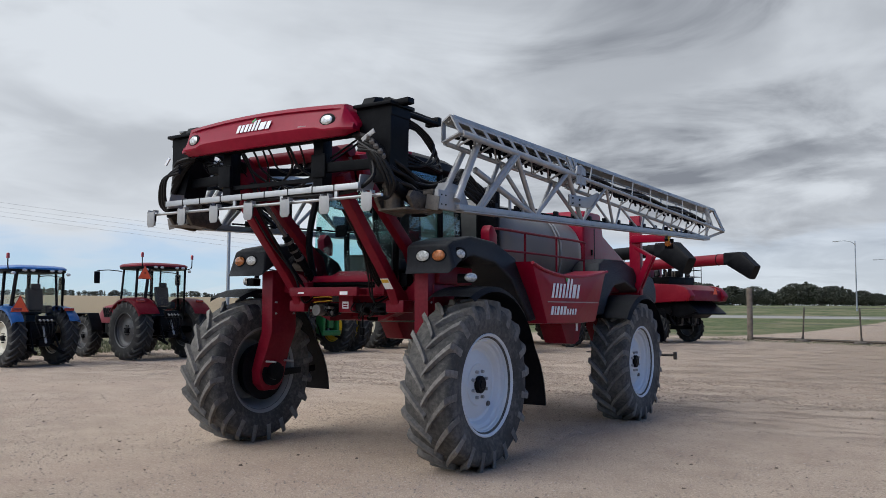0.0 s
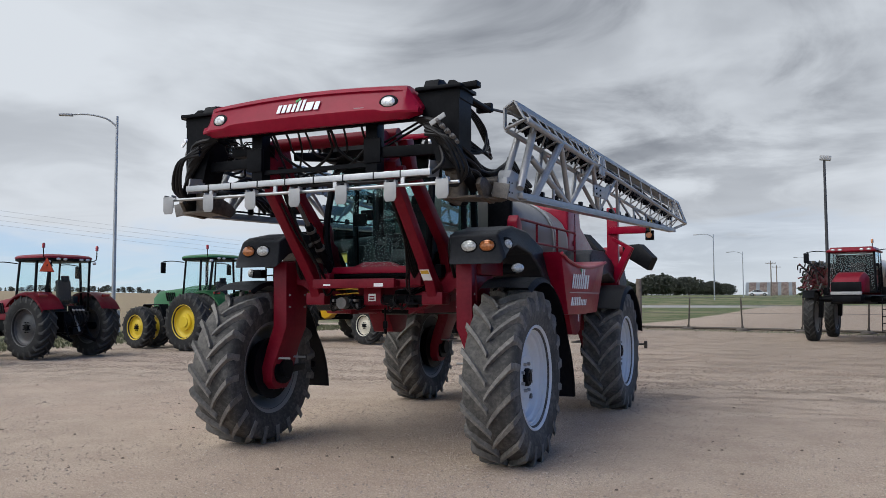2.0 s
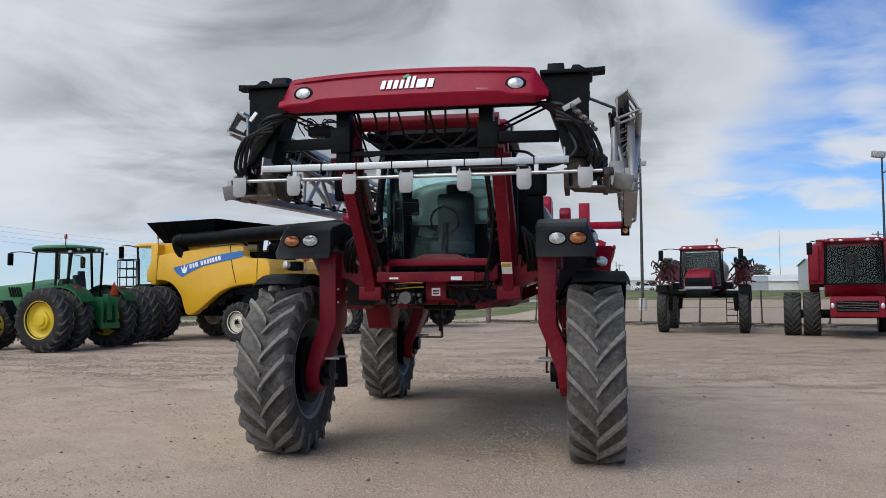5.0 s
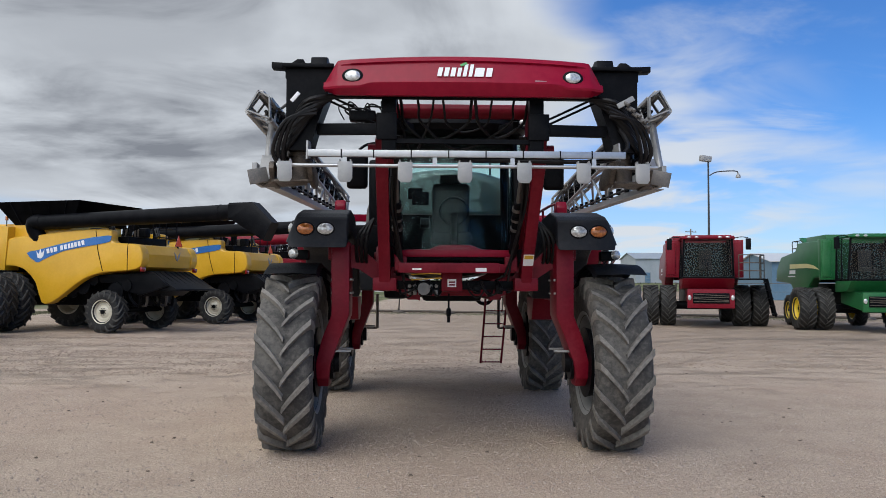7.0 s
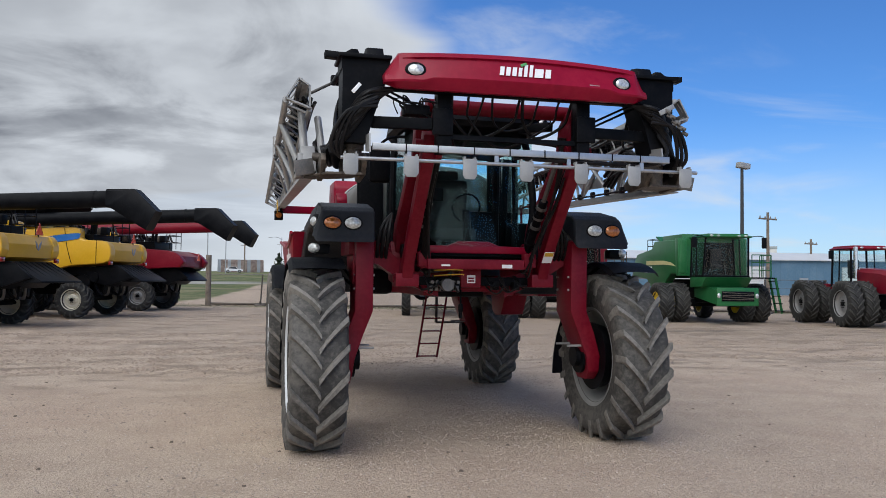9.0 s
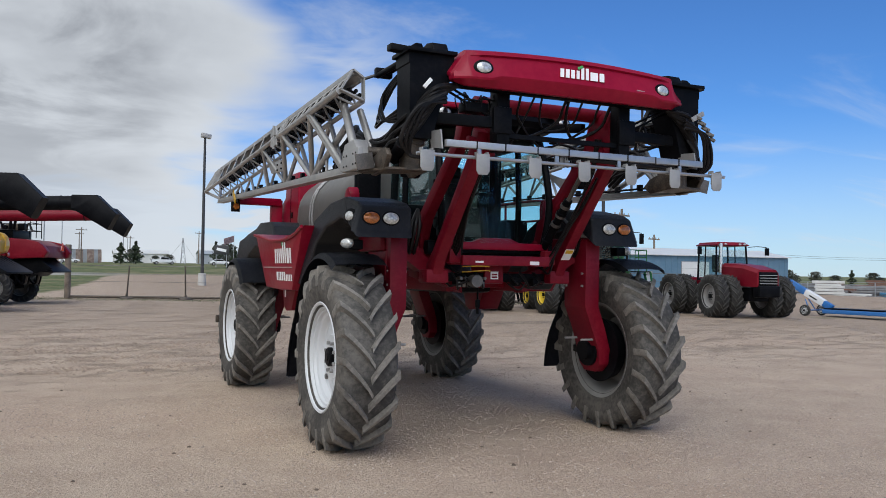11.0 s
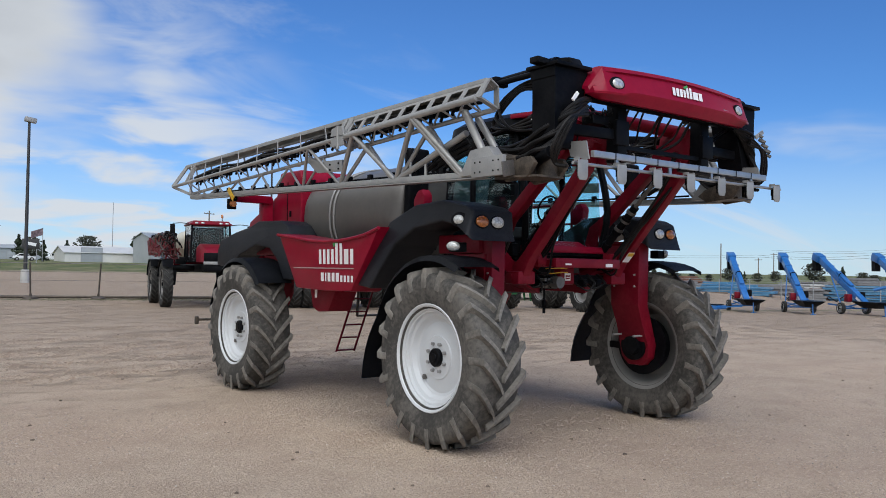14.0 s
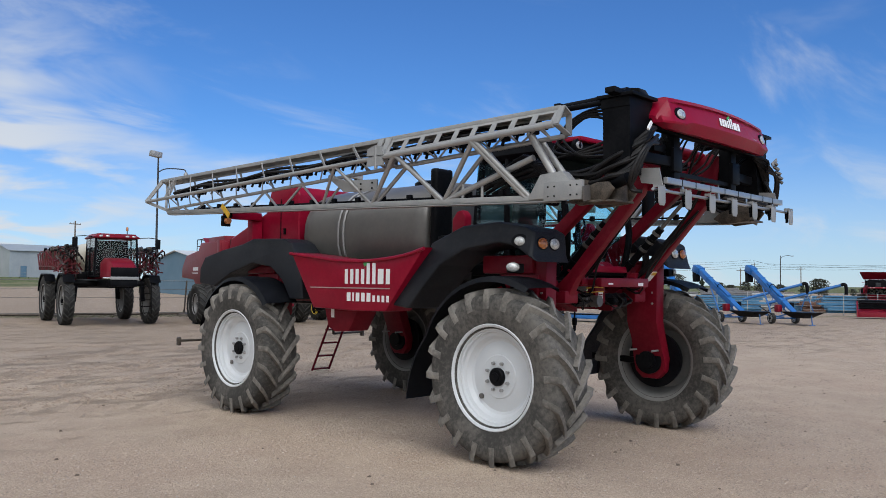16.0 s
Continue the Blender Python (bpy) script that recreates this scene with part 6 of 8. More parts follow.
def tractor(name, label, m, paint, roof_mat, rim_mat, D, d, track, base, roof_z, dual=0.0, hood_mat=None, wide=0.52, beacons=1, cab_at=0.15, nose=0.62):
    """A row-crop tractor; the rear axle stands over the origin."""
    t = thing(name, label, "tractor", m)
    big = wheel_meshes(D, wide, D * 0.57, 20, rim_mat, 0.045, 40, 0.16)
    small = wheel_meshes(d, wide * 0.85, d * 0.57, 17, rim_mat, 0.04, 36, 0.12)
    for sx in (-1, 1):
        add_wheel(t, big, (sx * track / 2, 0, D / 2), sx)
        add_wheel(t, small, (sx * (track / 2 - 0.04), -base, d / 2), sx)
        if dual:
            outer_w = add_wheel(t, big, (sx * (track / 2 + dual), 0, D / 2), sx)
            part("wheel_hub", lathe(B(), [(0.0, 0.40), (0.05, 0.40), (0.06, 0.31), (0.15, 0.29), (0.16, 0.20), (0.20, 0.18), (0.20, 0.0)], 24), rim_mat, outer_w)
            add_wheel(t, small, (sx * (track / 2 - 0.04 + dual * 0.9), -base, d / 2), sx)
    hz = D * 0.5
    bm = box(B(), (0, -base * 0.5, hz * 0.95), (0.55, base + 0.6, 0.5), bev=0.05)
    tube(bm, (-track / 2 - dual, 0, D / 2), (track / 2 + dual, 0, D / 2), 0.13, 14)
    tube(bm, (-track / 2 - dual * 0.9, -base, d / 2), (track / 2 + dual * 0.9, -base, d / 2), 0.10, 12)
    box(bm, (0, 0.1, hz + 0.15), (0.8, 0.9, 0.7), bev=0.08)
    part("chassis", bm, BLACK, t)
    hood_rows = []
    z0, z1 = hz + 0.20, roof_z * (0.60 if not dual else 0.665)
    for y, w, top in ((-0.95, 0.42, z1 + 0.05), (-1.6, 0.42, z1 + 0.03), (-2.3, 0.40, z1 - 0.06), (-base - nose + 0.27, 0.37, z1 - 0.18), (-base - nose, 0.32, z1 - 0.34)):
        hood_rows.append([(-w, y, z0), (-w, y, top - 0.16), (-w * 0.72, y, top - 0.02), (0, y, top), (w * 0.72, y, top - 0.02), (w, y, top - 0.16), (w, y, z0)])
    hood_p = part("hood", loft(B(), hood_rows), hood_mat or paint, t)
    for sx in (-1, 1):
        for k in range(5):
            part("grille_slat", box(B(), (sx * 0.41, -base + 0.35 - 0.12 * k, z1 - 0.42), (0.03, 0.06, 0.36), (20, 0, 0)), BLACK, hood_p)
        part("head_lamp", oval_lens(B(), (sx * 0.2, -base - nose - 0.01, z1 - 0.48), 0.09, 0.06, 0.02), CLEAR, hood_p)
    part("front_weight", box(B(), (0, -base - nose - 0.1, hz), (0.7, 0.3, 0.4), bev=0.06), BLACK, t)
    cab = tractor_cab(t, 0.88, -1.15 - cab_at, 0.42 - cab_at, hz + 0.36, roof_z - 0.215, roof_mat)
    for sx in (-1, 1):
        rows = []
        for k in range(11):
            a = radians(35 + 115 * k / 10)
            yy, zz = -math.cos(a) * (D / 2 + 0.10), D / 2 + math.sin(a) * (D / 2 + 0.10)
            rows.append([(sx * 0.70, yy, zz + 0.02), (sx * 0.9, yy, zz + 0.02), (sx * (track / 2 + wide / 2 - 0.06), yy, zz), (sx * (track / 2 + wide / 2), yy, zz - 0.03), (sx * (track / 2 + wide / 2 + 0.02), yy, zz - 0.10)])
        bm = loft(B(), rows, False, False)
        bmesh.ops.solidify(bm, geom=bm.faces[:], thickness=0.03)
        f = part("fender", bm, paint, t)
        part("tail_lamp", box(B(), (sx * (track / 2), 0.55, D + 0.0), (0.30, 0.06, 0.09), bev=0.015), REDLENS, f)
        part("front_fender", prism(B(), [(-base - d * 0.5, d * 0.78), (-base - d * 0.3, d + 0.08), (-base + d * 0.3, d + 0.08), (-base + d * 0.55, d * 0.65), (-base + d * 0.5, d * 0.62), (-base + d * 0.26, d + 0.04), (-base - d * 0.28, d + 0.04), (-base - d * 0.46, d * 0.76)], "x", sx * (track / 2 - wide * 0.4), sx * (track / 2 + wide * 0.36), 0.008), BLACK, t)
        mirror_arm(cab, sx, (sx * 0.78, -1.15 - cab_at, roof_z - 0.30), 0.85, 0.42)
        for k in range(3):
            if sx > 0:
                part("step", box(B(), (0.95, -0.9, 0.45 + 0.28 * k), (0.3, 0.3, 0.03)), BLACK, t)
        # hitch arms at the back
        part("hitch_arm", bar(B(), (sx * 0.38, 0.35, hz - 0.25), (sx * 0.42, 1.05, hz - 0.45), 0.06, 0.10, bev=0.01), BLACK, t)
        part("lift_link", tube(B(), (sx * 0.36, 0.45, hz + 0.30), (sx * 0.41, 0.85, hz - 0.38), 0.03, 8), BLACK, t)
    for k in range(beacons):
        arm_x = (0.86, -0.86)[k % 2]
        part("beacon_arm", sweep(B(), [(arm_x * 0.95, 0.40 - cab_at, roof_z - 0.22), (arm_x * 1.12, 0.44 - cab_at, roof_z - 0.16), (arm_x * 1.16, 0.44 - cab_at, roof_z - 0.02)], 0.018, 6, 3), BLACK, cab)
        beacon(cab, (arm_x * 1.16, 0.44 - cab_at, roof_z - 0.04), REDLENS)
    part("exhaust", tube(B(), (-0.60, -1.45 - cab_at, hz + 0.7), (-0.60, -1.45 - cab_at, roof_z - 0.15), 0.06, 12), BLACK, t)
    if name == "row_crop_tractor":
        triangle_sign(t, 1.02, 0.50, roof_z - 0.40, 0.25)
        part("triangle_bracket", bar(B(), (0.76, 0.40, roof_z - 0.40), (1.04, 0.50, roof_z - 0.40), 0.05, 0.05), BLACK, t)
    else:
        triangle_sign(t, -0.62 if name != "utility_tractor" else 0.72, 0.56, hz + 1.0, 0.27)
    # valve block and couplers over the hitch
    block = part("valve_block", box(B(), (0, 0.60, hz + 0.55), (0.5, 0.16, 0.24), bev=0.03), BLACK, t)
    for k in range(4):
        part("coupler", tube(B(), (-0.18 + 0.12 * k, 0.66, hz + 0.55), (-0.18 + 0.12 * k, 0.76, hz + 0.52), 0.03, 8), GREYPLATE, block)
    part("top_link", tube(B(), (0, 0.55, hz + 0.35), (0.02, 0.82, hz - 0.15), 0.035, 8), GREYPLATE, t)
    for k in range(6):
        xk = -0.30 + 0.12 * k
        part("hitch_hose", sweep(B(), [(xk, 0.66, hz + 0.52), (xk + 0.03, 0.86, hz + 0.40 - 0.04 * (k % 3)), (xk * 0.7, 0.82, hz + 0.10 - 0.05 * (k % 2)), (xk * 0.9, 0.58, hz - 0.02)], 0.016, 6, 4), HOSE, t)
    part("pto_guard", box(B(), (0, 0.62, hz - 0.15), (0.36, 0.2, 0.22), bev=0.04), BLACK, t)
    return t


t1 = tractor("utility_tractor", "blue utility tractor parked with its rear to the yard", heading(-17.55, 6.1, -1, 0.06), BLUE, BLUE, CREAM_RIM, 1.72, 1.2, 1.62, 2.3, 3.08, hood_mat=BLUE, wide=0.48)
t2 = tractor("row_crop_tractor", "red row crop tractor with black tyres parked in a row", heading(-17.35, 10.65, -1, 0.08), FARRED, FARRED, DARK_RIM, 2.02, 1.5, 2.35, 2.9, 3.36, wide=0.56, beacons=2)
t3 = tractor("dual_wheel_tractor", "green tractor with dual wheels and yellow rims", heading(-15.48, 16.67, -0.985, 0.17), GREEN, GREEN, YELLOW_RIM, 2.12, 1.62, 2.1, 3.0, 3.62, dual=0.85, wide=0.52, cab_at=0.50, nose=1.05)
for sx in (-1, 1):
    part("hitch_plate", box(B(), (sx * 0.35, 0.72, 1.25), (0.10, 0.5, 1.1), bev=0.04), GREEN, t3)
part("hitch_cross", box(B(), (0, 0.95, 0.82), (0.9, 0.12, 0.2), bev=0.04), GREEN, t3)
part("drawbar_post", box(B(), (0, 0.85, 1.45), (0.25, 0.2, 0.9), bev=0.04), GREEN, t3)


def combine(name, label, m, paint, kind="curved", rim=None, rear_rim=None, duals=False, auger_mat=None, tank_open=True, triangle=True, facing=False, height=1.0, size=1.15, D=1.95, in_x=1.55, out_x=2.28):
    """A combine harvester without its header; the front axle stands over the origin, the left side is +x."""
    c = thing(name, label, "combine harvester", m @ Matrix.Diagonal((size, size, size, 1)))
    W = 0.62 if duals else 0.80
    big = wheel_meshes(D, W, D * 0.5, 20, rim or paint, 0.045, 44, 0.18)
    small = wheel_meshes(1.36, 0.52, 0.72, 17, rear_rim or rim or paint, 0.04, 36, 0.10)
    for sx in (-1, 1):
        add_wheel(c, big, (sx * in_x, 0, D / 2), sx)
        if duals:
            add_wheel(c, big, (sx * out_x, 0, D / 2), sx)
        add_wheel(c, small, (sx * 1.35, 3.75, 0.68), sx)
    bm = box(B(), (0, 1.9, 1.35), (1.35, 5.2, 1.0), bev=0.05)
    tube(bm, (-2.2 if duals else -1.5, 0, D / 2), (2.2 if duals else 1.5, 0, D / 2), 0.17, 14)
    tube(bm, (-1.3, 3.75, 0.72), (1.3, 3.75, 0.72), 0.11, 12)
    part("chassis", bm, BLACK, c)
    # side shells: upper hood strip and lower bulge
    H = height
    for sx in (-1, 1):
        if kind == "curved":
            shell = [(-0.35, 2.98 * H), (1.0, 3.14 * H), (2.6, 3.29 * H), (3.75, 3.31 * H), (4.0, 3.22 * H), (4.0, 2.98 * H), (4.12, 2.87), (4.6, 2.84), (5.0, 2.79), (5.16, 2.5), (5.1, 2.1), (4.6, 1.98), (3.7, 1.92), (3.0, 1.72), (2.4, 1.35), (1.75, 0.95), (1.35, 0.95), (1.1, 1.6), (0.6, 2.05), (0.0, 2.15), (-0.6, 2.1)]
        else:
            shell = [(-0.4, 2.1), (-0.4, 3.25 * H), (1.6, 3.25 * H), (2.3, 2.85), (4.9, 2.70), (5.6, 2.45), (5.65, 1.95), (3.6, 1.85), (2.9, 1.35), (1.5, 1.30), (1.15, 1.75), (0.6, 2.08)]
        if facing:
            shell = [(-0.4, 2.1), (-0.42, 2.6), (-0.4, 3.38 * H), (1.2, 3.42 * H), (2.7, 3.42 * H), (3.0, 3.10 * H), (5.0, 2.90 * H), (5.6, 2.45), (5.65, 1.95), (3.6, 1.85), (2.9, 1.35), (1.5, 1.30), (1.15, 1.75), (0.6, 2.08)]
        else:
            shell = rounded(shell, 2)
        bm = prism(B(), shell, "x", lambda p: sx * 1.15, lambda p: sx * (1.52 - 0.05 * max(0, p[1] - 2.6)), 0.06, 3)
        side = part("side_shell", bm, paint, c, "", 30)
        if kind == "curved":
            part("blue_band", prism(B(), rounded([(0.75, 2.56), (1.2, 2.66), (2.6, 2.95), (3.90, 3.10), (4.0, 3.02), (3.94, 2.90), (3.5, 2.82), (2.2, 2.62), (1.4, 2.34), (1.15, 2.26)], 2), "x", sx * 1.515, sx * 1.528), BLUE, side, "blue decal band")
            for k, (y, w) in enumerate(((1.55, 0.12), (1.70, 0.10), (1.83, 0.15), (2.08, 0.12), (2.23, 0.12), (2.38, 0.10), (2.50, 0.10), (2.62, 0.11), (2.76, 0.11), (2.90, 0.12))):
                part("white_mark", bar(B(), (sx * 1.533, y, 2.58 + (y - 1.38) * 0.19), (sx * 1.533, y + w * 0.82, 2.58 + (y + w * 0.82 - 1.38) * 0.19), 0.01, 0.15), WHITE, side)
            part("leaf_mark", prism(B(), [(1.20, 2.40), (1.14, 2.62), (1.24, 2.52), (1.30, 2.70), (1.36, 2.54), (1.46, 2.68), (1.42, 2.46), (1.34, 2.38)], "x", sx * 1.53, sx * 1.536), WHITE, side)
            for ys in (3.70, 4.62):
                part("shell_seam", sweep(B(), [(sx * 1.49, ys - 0.30 * (ys < 4), 3.28 if ys < 4 else 2.84), (sx * 1.522, ys - 0.18 * (ys < 4), 2.6), (sx * 1.522, ys, 1.98)], 0.012, 6, 3), BLACK, side)
        else:
            if paint is GREEN:
                part("yellow_stripe", prism(B(), [(-0.1, 2.40), (0.5, 2.58), (1.4, 2.68), (3.6, 2.70), (3.6, 2.50), (1.4, 2.50), (0.5, 2.46)], "x", sx * 1.522, sx * 1.532), PALE_STRIPE, side)
            part("white_mark", bar(B(), (sx * 1.51, 2.9, 2.35), (sx * 1.51, 3.7, 2.35), 0.012, 0.16), WHITE, side)
            part("white_mark", bar(B(), (sx * 1.51, 2.9, 2.16), (sx * 1.51, 4.1, 2.16), 0.012, 0.05), WHITE, side)
        part("tail_lamp", box(B(), (sx * 1.42, 5.12 if kind == "curved" else 5.6, 2.02), (0.2, 0.08, 0.14), bev=0.02), REDLENS, c)
    part("rear_hood", prism(B(), [(3.3, 2.83), (4.6, 2.83), (4.99, 2.78), (5.15, 2.5), (5.09, 2.1), (4.6, 1.98), (3.3, 1.9)] if kind == "curved" else [(3.3, 2.80), (4.9, 2.70), (5.58, 2.45), (5.62, 1.97), (3.3, 1.9)], "x", -1.16, 1.16, 0.012), paint, c)
    if kind == "curved":
        for sx in (-1, 1):
            part("leaf_mark", prism(B(), [(-0.35, 2.32), (-0.35 + sx * 0.10, 2.40), (-0.35 + sx * 0.17, 2.62), (-0.35 + sx * 0.05, 2.52)], "y", 5.145, 5.158), GREYPLATE, c)
    # engine deck clutter
    bm = box(B(), (-0.1, 3.3, 2.90), (2.0, 1.8, 0.40), bev=0.05)
    part("engine", bm, BLACK, c)
    for k in range(20):
        px_, py_ = -0.95 + 0.30 * ((k * 5) % 7), 2.5 + 0.095 * k
        if k % 3 == 0:
            part("engine_part", tube(B(), (px_, py_, 3.1), (px_, py_ + 0.05, 3.30 + 0.09 * (k % 4)), 0.06, 10), RUSTY if k % 4 == 1 else BLACK, c)
        elif k % 3 == 1:
            part("engine_part", box(B(), (px_, py_, 3.20 + 0.04 * (k % 3)), (0.30, 0.26, 0.30), (0, 0, 15 * math.sin(k)), bev=0.04), BLACK if k % 2 else RUSTY, c)
        else:
            part("engine_pipe", sweep(B(), [(px_, py_, 3.1), (px_ + 0.1, py_ + 0.1, 3.36), (px_ + 0.3, py_ + 0.25, 3.40), (px_ + 0.42, py_ + 0.4, 3.15)], 0.045, 8, 4), HOSE, c)
    rails(c, [(0.2, 4.6, 2.8), (-0.5, 4.6, 2.8), (-1.1, 4.6, 2.8), (-1.1, 3.9, 2.8), (-1.1, 2.9, 2.8)], 0.95, BLACK, 0.018, 2)
    # grain tank
    tank_mat = BLACK if kind == "curved" else paint
    bm = box(B(), (0, 1.1, 3.15 * H + (0.06 if facing else 0)), (2.5, 2.3, 0.9), bev=0.05)
    part("grain_tank", bm, paint, c)
    if facing:
        part("tank_flap", prism(B(), [(2.25, 3.42 * H), (2.95, 3.66 * H), (3.0, 3.63 * H), (2.35, 3.30 * H)], "x", -1.3, 1.3, 0.01), paint, c)
    if tank_open:
        rows = [[(-1.25, 0.0, 3.5), (1.25, 0.0, 3.5), (1.25, 2.3, 3.5), (-1.25, 2.3, 3.5)], [(-1.6, -0.55, 4.25), (1.6, -0.55, 4.25), (1.6, 2.85, 4.25), (-1.6, 2.85, 4.25)]]
        bm = loft(B(), rows, cap=False)
        bmesh.ops.solidify(bm, geom=bm.faces[:], thickness=0.03)
        ext = part("tank_extension", bm, tank_mat, c)
        for sx in (-1, 1):
            for k in range(4):
                part("extension_rib", bar(B(), (sx * 1.28, 0.3 + 0.55 * k, 3.52), (sx * 1.60, 0.1 + 0.75 * k, 4.22), 0.03, 0.03), tank_mat, ext)
    # unloading tube, folded back along the left side
    am = auger_mat or BLACK
    a0, a1 = Vector((1.45, 0.95 if kind == "curved" else 0.35, 3.55)), Vector((1.62, 8.5 if kind == "curved" else 7.8, 3.74))
    if facing:
        a0, a1, am = Vector((1.0, 1.0, 3.05)), Vector((1.1, 7.0, 3.2)), paint
    tube_p = part("unloading_tube", tube(B(), a0, a1, 0.24, 20), am, c)
    part("tube_elbow", sweep(B(), [a0 + Vector((-0.25, 0.25, -0.7)), a0 + Vector((-0.1, 0.0, -0.3)), a0 + Vector((0, 0.0, 0)), a0 + Vector((0.01, 0.35, 0.01))], 0.25, 14, 4), am, tube_p)
    rows = []
    for cy_, cz_, hy_, hz_, w in ((-0.12, 0.0, 0.0, 0.26, 0.26), (0.34, 0.0, 0.34, 0.265, 0.27), (1.18, -0.62, 0.14, 0.27, 0.25)):
        rows.append([a1 + Vector((w * u, cy_ + hy_ * v, cz_ + hz_ * v)) for u, v in ((-1, -0.75), (-0.8, -1), (0.8, -1), (1, -0.75), (1, 0.75), (0.8, 1), (-0.8, 1), (-1, 0.75))])
    part("spout", loft(B(), rows), BLACK, tube_p, "black rubber discharge spout")
    part("tube_band", lathe(B(), [(-0.02, 0.252), (0.02, 0.252)], 20, (*a0.lerp(a1, 0.93),), "y"), BLACK, tube_p)
    # straw hood and spreader at the back
    if not facing:
        bm = prism(B(), [(4.4, 1.9), (5.15, 1.98), (6.15 if kind == "curved" else 5.9, 1.40), (6.15 if kind == "curved" else 5.9, 1.34), (5.2, 1.36), (4.9, 1.16), (4.5, 1.45)], "x", -1.12, 1.12, 0.02)
        part("straw_hood", bm, BLACK, c)
        back_y = 6.14 if kind == "curved" else 5.88
        for k in range(8):
            xk = -0.98 + 0.28 * k
            part("spreader_vane", bar(B(), (xk, 5.20, 1.965), (xk * 1.04, back_y - 0.12, 1.455), 0.02, 0.03), BLACK, c)
        for k in range(9):
            xk, yk = -1.0 + 0.25 * k, 3.9 + 0.10 * ((k * 4) % 7)
            part("drive_part", sweep(B(), [(xk, yk, 1.5), (xk + 0.1, yk + 0.15, 1.0 + 0.05 * (k % 3)), (xk - 0.05, yk + 0.35, 0.85), (xk + 0.1, yk + 0.5, 1.25)], 0.045, 6, 3), BLACK if k % 3 else DARKPLATE, c)
        for k in range(7):
            part("drive_part", lathe(B(), [(-0.04, 0.18 + 0.05 * (k % 3)), (0.04, 0.18 + 0.05 * (k % 3)), (0.05, 0.05)], 16, (1.22, 1.9 + 0.42 * k, 1.15 + 0.18 * ((k * 5) % 4)), "x"), BLACK, c)
        part("side_apron", prism(B(), [(3.2, 1.85), (5.4, 1.9), (5.9, 1.5), (4.9, 1.2), (4.3, 1.35), (4.0, 1.6), (3.4, 1.6)], "x", 1.14, 1.22, 0.02), BLACK, c)
    if triangle:
        tri_y, tri_z = (5.02, 2.98) if kind == "curved" else (5.66, 2.42)
        triangle_sign(c, -0.6, tri_y, tri_z, 0.20)
        if kind == "curved":
            part("triangle_post", bar(B(), (-0.6, tri_y - 0.03, 2.7), (-0.6, tri_y - 0.03, 3.0), 0.04, 0.04), BLACK, c)
    # cab, feeder house, ladder with platform
    # black sheet added behind the rear window to darken the inside of the cab
    part("cab_back_shade", box(B(), (0, -0.31, 2.7), (1.9, 0.05, 1.5), bev=0.01), BLACK, c)
    cab = cab_box(c, 0.98, -1.75, -0.35, 1.95, 3.42 * H, paint, lean=-0.14, roof_h=0.16, over=0.12)
    part("cab_base", prism(B(), [(-1.95, 1.95), (-0.3, 1.95), (-0.3, 1.5), (-1.5, 1.55)], "x", -1.0, 1.0, 0.03), paint, c)
    bm = B()
    rows = [[(-0.75, y, z0), (0.75, y, z0), (0.75, y, z1), (-0.75, y, z1)] for y, z0, z1 in ((-0.2, 1.1, 1.75), (-2.2, 0.85, 1.45), (-2.6, 0.80, 1.50))]
    loft(bm, rows)
    feeder = part("feeder_house", bm, paint, c)
    part("feeder_face", box(B(), (0, -2.65, 1.16), (1.76, 0.14, 0.74), bev=0.04), paint, feeder)
    part("feeder_mouth", box(B(), (0, -2.73, 1.18), (1.36, 0.04, 0.40), bev=0.01), BLACK, feeder)
    for k in range(4):
        part("feeder_slat", box(B(), (0, -2.76, 1.05 + 0.085 * k), (1.30, 0.03, 0.03), (0, 3 * (k % 2), 0)), RUSTY, feeder)
    for sx in (-1, 1):
        part("feeder_lamp", oval_lens(B(), (sx * 0.80, -2.74, 1.20), 0.07, 0.10, 0.03), CLEAR, feeder)
        mirror_arm(cab, sx, (sx * 1.0, -1.8, 3.45 * H), 0.5, 0.45)
        if kind == "curved":
            beacon(cab, (sx * 1.0, -0.6, 3.50 * H))
        part("cab_side_panel", prism(B(), [(-0.35, 2.0), (-0.1, 2.0), (0.0, 3.45 * H), (-0.35, 3.45 * H)], "x", sx * 0.95, sx * 1.55, 0.03), paint, c)
    part("platform", box(B(), (1.65, -0.9, 1.93), (1.1, 1.3, 0.06), bev=0.01), BLACK, c)
    rails(c, [(1.2, -1.5, 1.95), (1.6, -1.55, 1.95), (2.0, -1.55, 1.95), (2.2, -1.2, 1.95), (2.2, -0.5, 1.95), (2.2, -0.2, 1.95)], 0.95, BLACK if kind == "curved" else RUSTY if paint is not GREEN else GREEN, 0.02, 2)
    lad = part("ladder", bar(B(), (2.25, -1.45, 1.95), (2.60, -1.35, 0.45), 0.04, 0.10), BLACK if paint is not GREEN else GREEN, c)
    part("ladder_rail", bar(B(), (2.25, -0.95, 1.95), (2.60, -0.85, 0.45), 0.04, 0.10), BLACK if paint is not GREEN else GREEN, lad)
    for k in range(5):
        f = k / 4
        part("rung", bar(B(), (2.28 + 0.32 * f, -1.44, 1.80 - 1.25 * f), (2.28 + 0.32 * f, -0.88, 1.80 - 1.25 * f), 0.14, 0.03), BLACK, lad)
    for k in range(5):
        part("wall_rung", tube(B(), (-1.5, -0.30, 2.2 + 0.24 * k), (-1.15, -0.30, 2.2 + 0.24 * k), 0.014, 6), paint, c)
    return c


